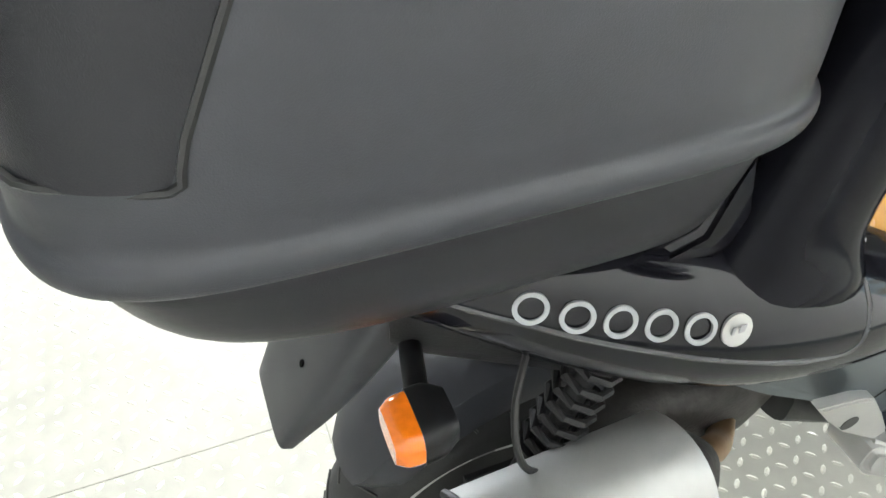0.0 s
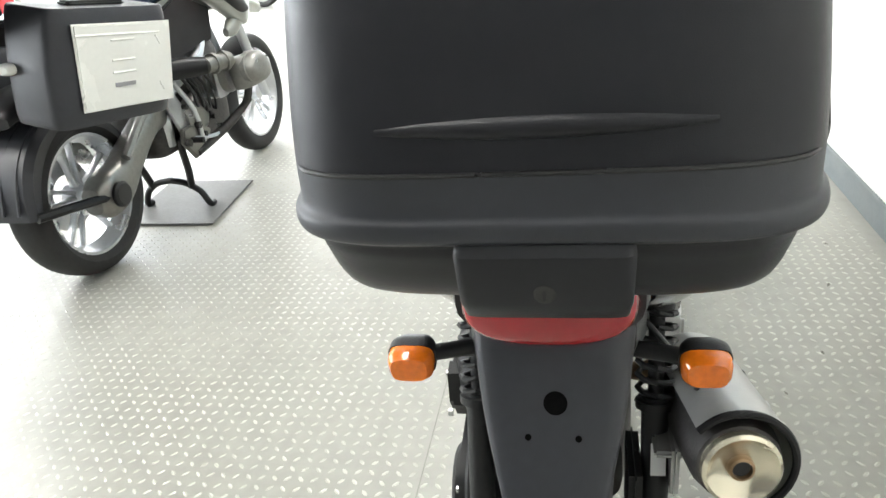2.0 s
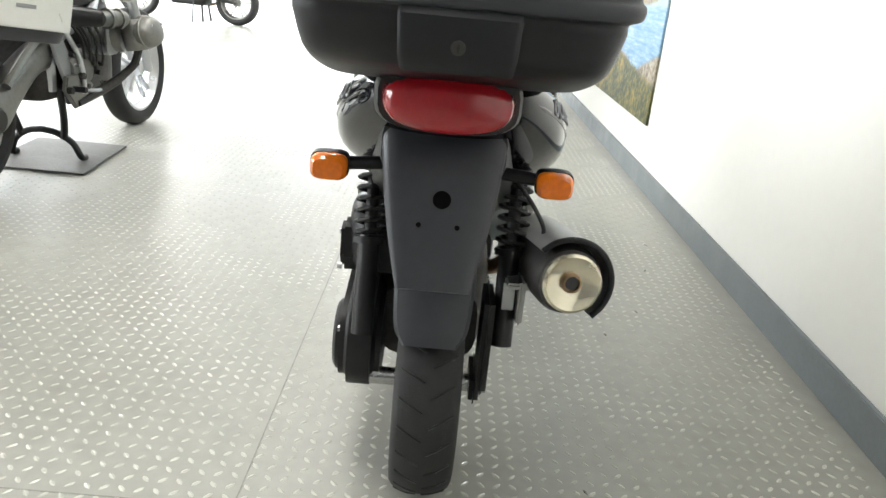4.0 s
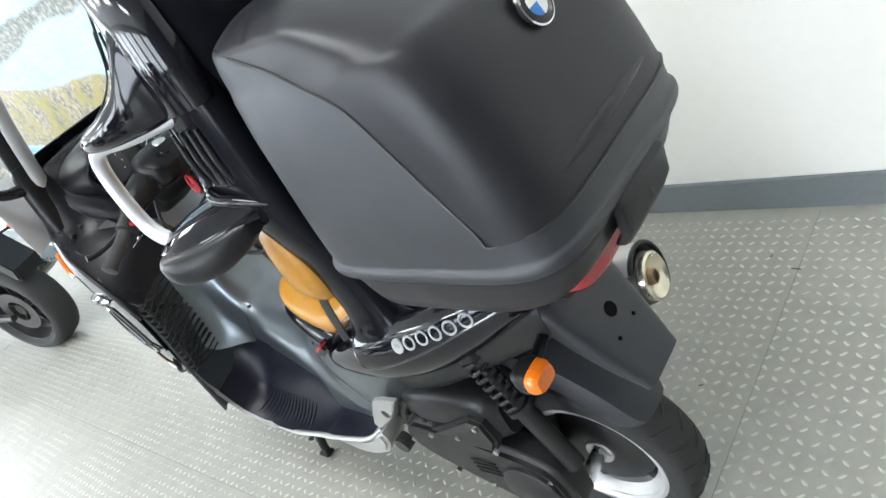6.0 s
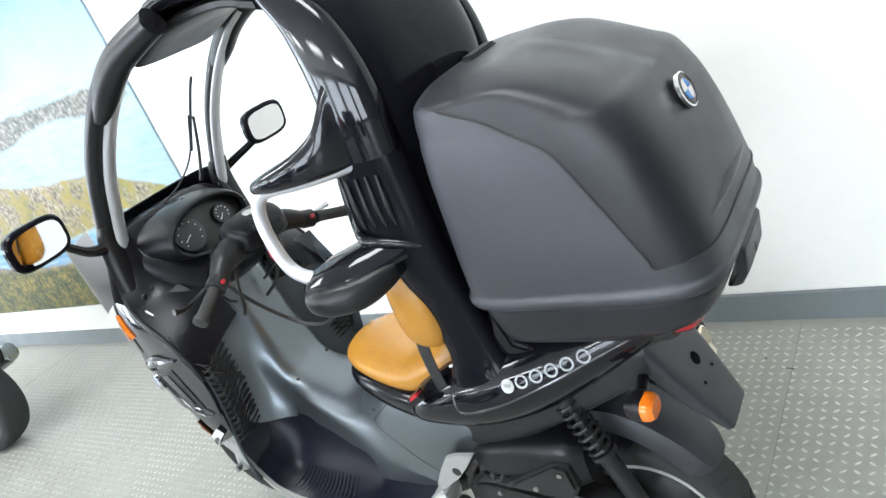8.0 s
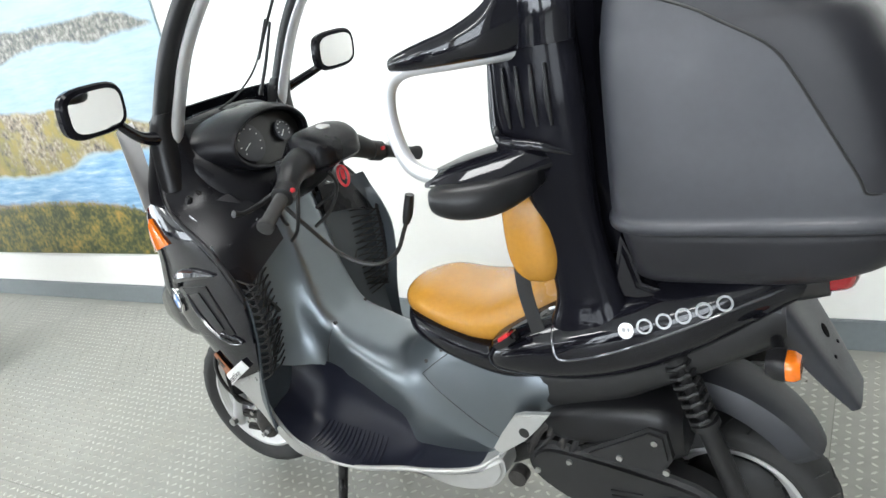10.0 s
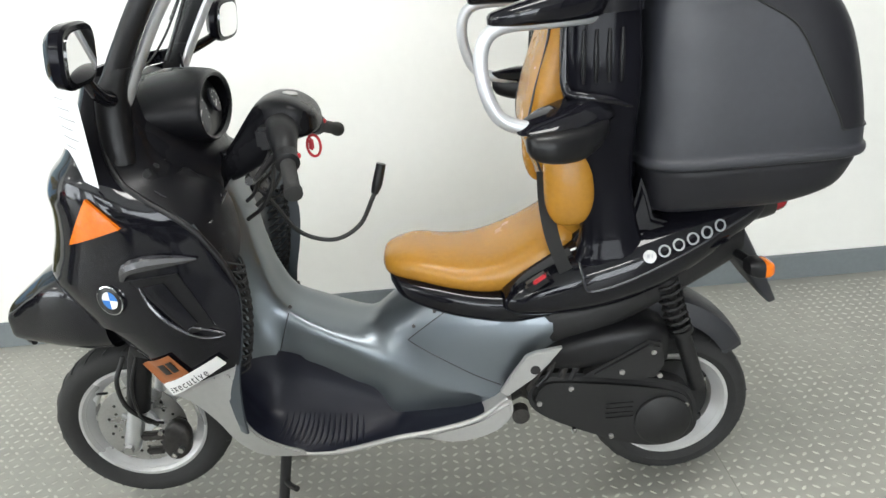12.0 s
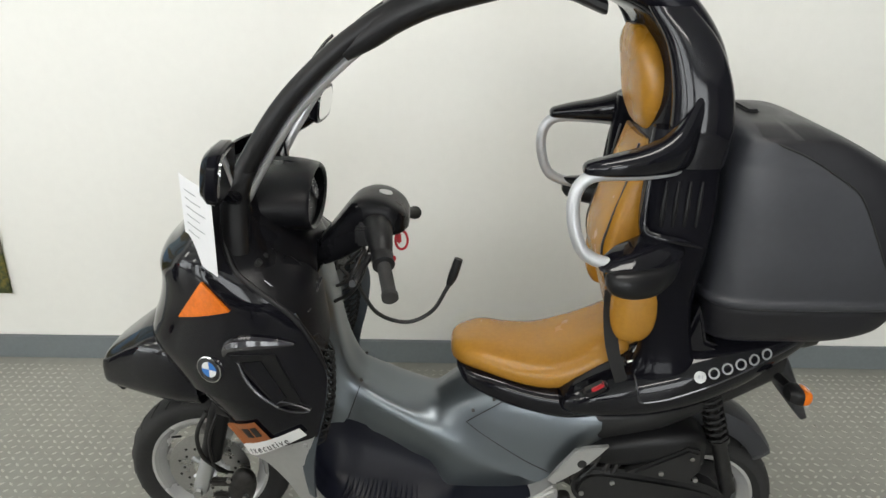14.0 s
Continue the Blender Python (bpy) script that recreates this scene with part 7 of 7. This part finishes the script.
# ---- coastal landscape banner on the wall ----
def banner_material():
    """A printed coast: sky, far shore, pale sea, headland, blue inlet, gorse in front; u runs along the banner, v up."""
    m = bpy.data.materials.new("printed_coast_banner")
    m.use_nodes = True
    nt = m.node_tree
    b = nt.nodes["Principled BSDF"]
    b.inputs["Roughness"].default_value = 0.55
    b.inputs["Specular IOR Level"].default_value = 0.3
    co = nt.nodes.new("ShaderNodeTexCoord")
    sep = nt.nodes.new("ShaderNodeSeparateXYZ")
    nt.links.new(co.outputs["Object"], sep.inputs[0])

    def noise_of(scale, detail=6, stretch=1.0, rough=0.6):
        mp = nt.nodes.new("ShaderNodeMapping")
        mp.inputs["Scale"].default_value = (1, 1, stretch)
        nt.links.new(co.outputs["Object"], mp.inputs["Vector"])
        n = nt.nodes.new("ShaderNodeTexNoise")
        n.inputs["Scale"].default_value, n.inputs["Detail"].default_value, n.inputs["Roughness"].default_value = scale, detail, rough
        nt.links.new(mp.outputs[0], n.inputs["Vector"])
        return n.outputs["Fac"]

    def calc(op, a, c=None):
        n = nt.nodes.new("ShaderNodeMath")
        n.operation = op
        for i, v in enumerate((a, c)):
            if v is None:
                continue
            if isinstance(v, (int, float)):
                n.inputs[i].default_value = v
            else:
                nt.links.new(v, n.inputs[i])
        return n.outputs[0]

    def curve(pts):
        """A height along the banner, through (u, v) points."""
        span = nt.nodes.new("ShaderNodeMapRange")
        span.inputs["From Min"].default_value, span.inputs["From Max"].default_value = -4.0, 0.0
        nt.links.new(sep.outputs["X"], span.inputs["Value"])
        ramp = nt.nodes.new("ShaderNodeFloatCurve")
        c = ramp.mapping.curves[0]
        c.points[0].location, c.points[1].location = (0, pts[0][1] / 3), (1, pts[-1][1] / 3)
        for u, v in pts[1:-1]:
            c.points.new((u + 4) / 4, v / 3)
        ramp.mapping.update()
        nt.links.new(span.outputs["Result"], ramp.inputs["Value"])
        return calc("MULTIPLY", ramp.outputs["Value"], 3.0)

    def below(line, wob, amount, soft=0.012):
        edge = calc("ADD", line, calc("MULTIPLY", calc("SUBTRACT", wob, 0.5), amount))
        gap = calc("SUBTRACT", edge, sep.outputs["Z"])
        n = nt.nodes.new("ShaderNodeMapRange")
        n.inputs["From Min"].default_value, n.inputs["From Max"].default_value = -soft, soft
        nt.links.new(gap, n.inputs["Value"])
        return n.outputs["Result"]

    def two(fac, c0, c1):
        n = nt.nodes.new("ShaderNodeMix")
        n.data_type = "RGBA"
        if isinstance(fac, (int, float)):
            n.inputs["Factor"].default_value = fac
        else:
            nt.links.new(fac, n.inputs["Factor"])
        for i, c in ((6, c0), (7, c1)):
            if isinstance(c, tuple):
                n.inputs[i].default_value = (*c, 1)
            else:
                nt.links.new(c, n.inputs[i])
        return n.outputs[2]

    def ramp(fac, stops):
        n = nt.nodes.new("ShaderNodeValToRGB")
        e = n.color_ramp.elements
        e[0].position, e[0].color = stops[0][0], (*stops[0][1], 1)
        e[1].position, e[1].color = stops[-1][0], (*stops[-1][1], 1)
        for p, c in stops[1:-1]:
            e.new(p).color = (*c, 1)
        nt.links.new(fac, n.inputs["Fac"])
        return n.outputs["Color"]

    broad, mid, fine, streak = noise_of(1.6), noise_of(7), noise_of(34, 8), noise_of(5, 5, 7.0)
    height = nt.nodes.new("ShaderNodeMapRange")
    height.inputs["From Min"].default_value, height.inputs["From Max"].default_value = 1.2, 2.6
    nt.links.new(sep.outputs["Z"], height.inputs["Value"])
    sky = ramp(calc("ADD", height.outputs["Result"], calc("MULTIPLY", calc("SUBTRACT", broad, 0.5), 0.5)), [(0.0, (0.5, 0.6, 0.65)), (0.35, (0.28, 0.43, 0.56)), (0.85, (0.07, 0.19, 0.37))])
    sea = ramp(calc("ADD", calc("MULTIPLY", streak, 0.5), calc("MULTIPLY", broad, 0.5)), [(0.3, (0.27, 0.40, 0.47)), (0.55, (0.40, 0.52, 0.57)), (0.75, (0.50, 0.59, 0.62))])
    inlet = ramp(streak, [(0.35, (0.15, 0.32, 0.52)), (0.55, (0.28, 0.46, 0.64)), (0.72, (0.52, 0.64, 0.72))])
    far_land = ramp(fine, [(0.35, (0.09, 0.10, 0.10)), (0.5, (0.20, 0.20, 0.17)), (0.65, (0.38, 0.37, 0.33))])
    rock = ramp(calc("ADD", calc("MULTIPLY", fine, 0.6), calc("MULTIPLY", mid, 0.4)), [(0.36, (0.07, 0.06, 0.05)), (0.48, (0.28, 0.23, 0.16)), (0.58, (0.48, 0.42, 0.33)), (0.7, (0.62, 0.57, 0.5))])
    grass = ramp(mid, [(0.35, (0.10, 0.10, 0.035)), (0.5, (0.25, 0.22, 0.06)), (0.65, (0.36, 0.27, 0.07))])
    land = two(ramp(calc("ADD", calc("MULTIPLY", broad, 0.5), calc("MULTIPLY", mid, 0.5)), [(0.46, (0, 0, 0)), (0.54, (1, 1, 1))]), rock, grass)
    bush = ramp(calc("ADD", calc("MULTIPLY", fine, 0.55), calc("MULTIPLY", mid, 0.45)), [(0.36, (0.02, 0.03, 0.015)), (0.47, (0.07, 0.085, 0.03)), (0.55, (0.2, 0.17, 0.04)), (0.66, (0.42, 0.26, 0.05))])
    hill = ramp(fine, [(0.35, (0.05, 0.05, 0.045)), (0.5, (0.13, 0.125, 0.11)), (0.66, (0.3, 0.29, 0.26))])
    pic = two(below(curve([(-4, 1.42), (-2.6, 1.40), (0, 1.36)]), broad, 0.02, 0.03), sky, sea)
    shore_top, shore_low = below(curve([(-4, 1.42), (-2.44, 1.36), (-1.36, 1.31), (-0.7, 1.29), (-0.25, 1.27), (-0.06, 1.2), (0, 1.16)]), mid, 0.07), below(curve([(-4, 1.18), (-2.7, 1.15), (-1.66, 1.13), (-0.75, 1.2), (-0.53, 1.16), (-0.26, 1.18), (0, 1.18)]), mid, 0.05)
    pic = two(calc("MULTIPLY", shore_top, calc("SUBTRACT", 1.0, shore_low)), pic, far_land)
    head_top, head_low = below(curve([(-4, 1.06), (-2.8, 1.02), (-2.33, 1.02), (-1.6, 0.9), (-1.28, 0.87), (-0.93, 0.86), (-0.65, 0.83), (-0.44, 0.77), (-0.07, 0.65), (0, 0.6)]), mid, 0.05), below(curve([(-4, 0.66), (-3.16, 0.64), (-1.94, 0.52), (-1.09, 0.53), (-0.82, 0.61), (-0.63, 0.6), (-0.31, 0.61), (-0.05, 0.65), (0, 0.66)]), mid, 0.05)
    pic = two(calc("MULTIPLY", head_top, calc("SUBTRACT", 1.0, head_low)), pic, land)
    pic = two(below(curve([(-4, 0.64), (-3.16, 0.62), (-1.94, 0.5), (-1.09, 0.51), (-0.82, 0.58), (-0.31, 0.59), (0, 0.6)]), mid, 0.05), pic, inlet)
    pic = two(below(curve([(-4, 1.6), (-3.5, 1.25), (-3.1, 0.95), (-2.9, 0.6), (-2.6, 0.3), (0, 0.2)]), mid, 0.18), pic, hill)
    pic = two(below(curve([(-4, 0.44), (-3.0, 0.42), (-2.0, 0.34), (-1.2, 0.33), (-0.76, 0.3), (-0.45, 0.25), (-0.2, 0.31), (0, 0.36)]), mid, 0.06), pic, rock)
    pic = two(below(curve([(-4, 0.42), (-3.0, 0.38), (-2.0, 0.31), (-1.2, 0.32), (-0.57, 0.27), (-0.3, 0.23), (0, 0.2)]), fine, 0.16), pic, bush)
    dim = nt.nodes.new("ShaderNodeVectorMath")
    dim.operation = "SCALE"
    dim.inputs["Scale"].default_value = 0.78
    nt.links.new(pic, dim.inputs[0])
    nt.links.new(dim.outputs["Vector"], b.inputs["Base Color"])
    return m


banner = tagged(part("wall_banner", box((-2.0, 0, 1.12), (4.0, 0.012, 2.24), 0.002), banner_material()), "large printed banner of a rocky sea coast on the wall", "banner")
banner.matrix_world = pose(-2.632, WALL_Y - 0.008, 0.315)

# ---- floor: plate joints and raised treads ----
for y in (-0.34, -2.78):
    structure("floor_joint", box((-5.5, y, 0.0004), (21, 0.0025, 0.0008), 0), M_JOINT, "thin joint between floor plates", "floor joint")
for x in (0.15, -4.73):
    structure("floor_joint", box((x, -3.45, 0.0004), (0.0025, 9.0, 0.0008), 0), M_JOINT, "thin joint between floor plates", "floor joint")
PITCH = 0.0333
verts, faces = [], []
unit = [(-0.0115, 0, 0), (-0.005, -0.0044, 0), (0.005, -0.0044, 0), (0.0115, 0, 0), (0.005, 0.0044, 0), (-0.005, 0.0044, 0), (-0.0055, 0, 0.0017), (0.0055, 0, 0.0017)]
fan = [(0, 1, 6), (1, 2, 7, 6), (2, 3, 7), (3, 4, 7), (4, 5, 6, 7), (5, 0, 6)]
for i in range(int(10.6 / PITCH)):
    for j in range(int(3.7 / PITCH)):
        x, y = -8.8 + i * PITCH, -2.66 + j * PITCH
        a = radians(42 if (i + j) % 2 else -42)
        c, s = math.cos(a), math.sin(a)
        n0 = len(verts)
        verts += [(x + px * c - py * s, y + px * s + py * c, pz) for px, py, pz in unit]
        faces += [tuple(n0 + q for q in f) for f in fan]
me = bpy.data.meshes.new("floor_tread")
me.from_pydata(verts, [], faces)
me.materials.append(M_TREAD)
tagged(new("floor_tread", me), "raised lozenge treads of the checker-plate floor", "floor tread", kind="stuff")

# dark scuffs on the floor by the wall
random.seed(5)
for i in range(9):
    x, y = random.uniform(-1.6, 1.2), random.uniform(0.35, 0.95)
    r = random.uniform(0.004, 0.01)
    a = random.uniform(0, math.pi)
    pts = [(x + r * q * (1.6 * math.cos(b) * math.cos(a) - 0.5 * math.sin(b) * math.sin(a)), y + r * q * (1.6 * math.cos(b) * math.sin(a) + 0.5 * math.sin(b) * math.cos(a))) for b, q in ((2 * math.pi * k / 9, random.uniform(0.6, 1.2)) for k in range(9))]
    structure("floor_scuff", slab(pts, 0.0, 0.0012, 0, axis="z"), M_SCUFF, "small dark scuff mark on the floor", "scuff mark")
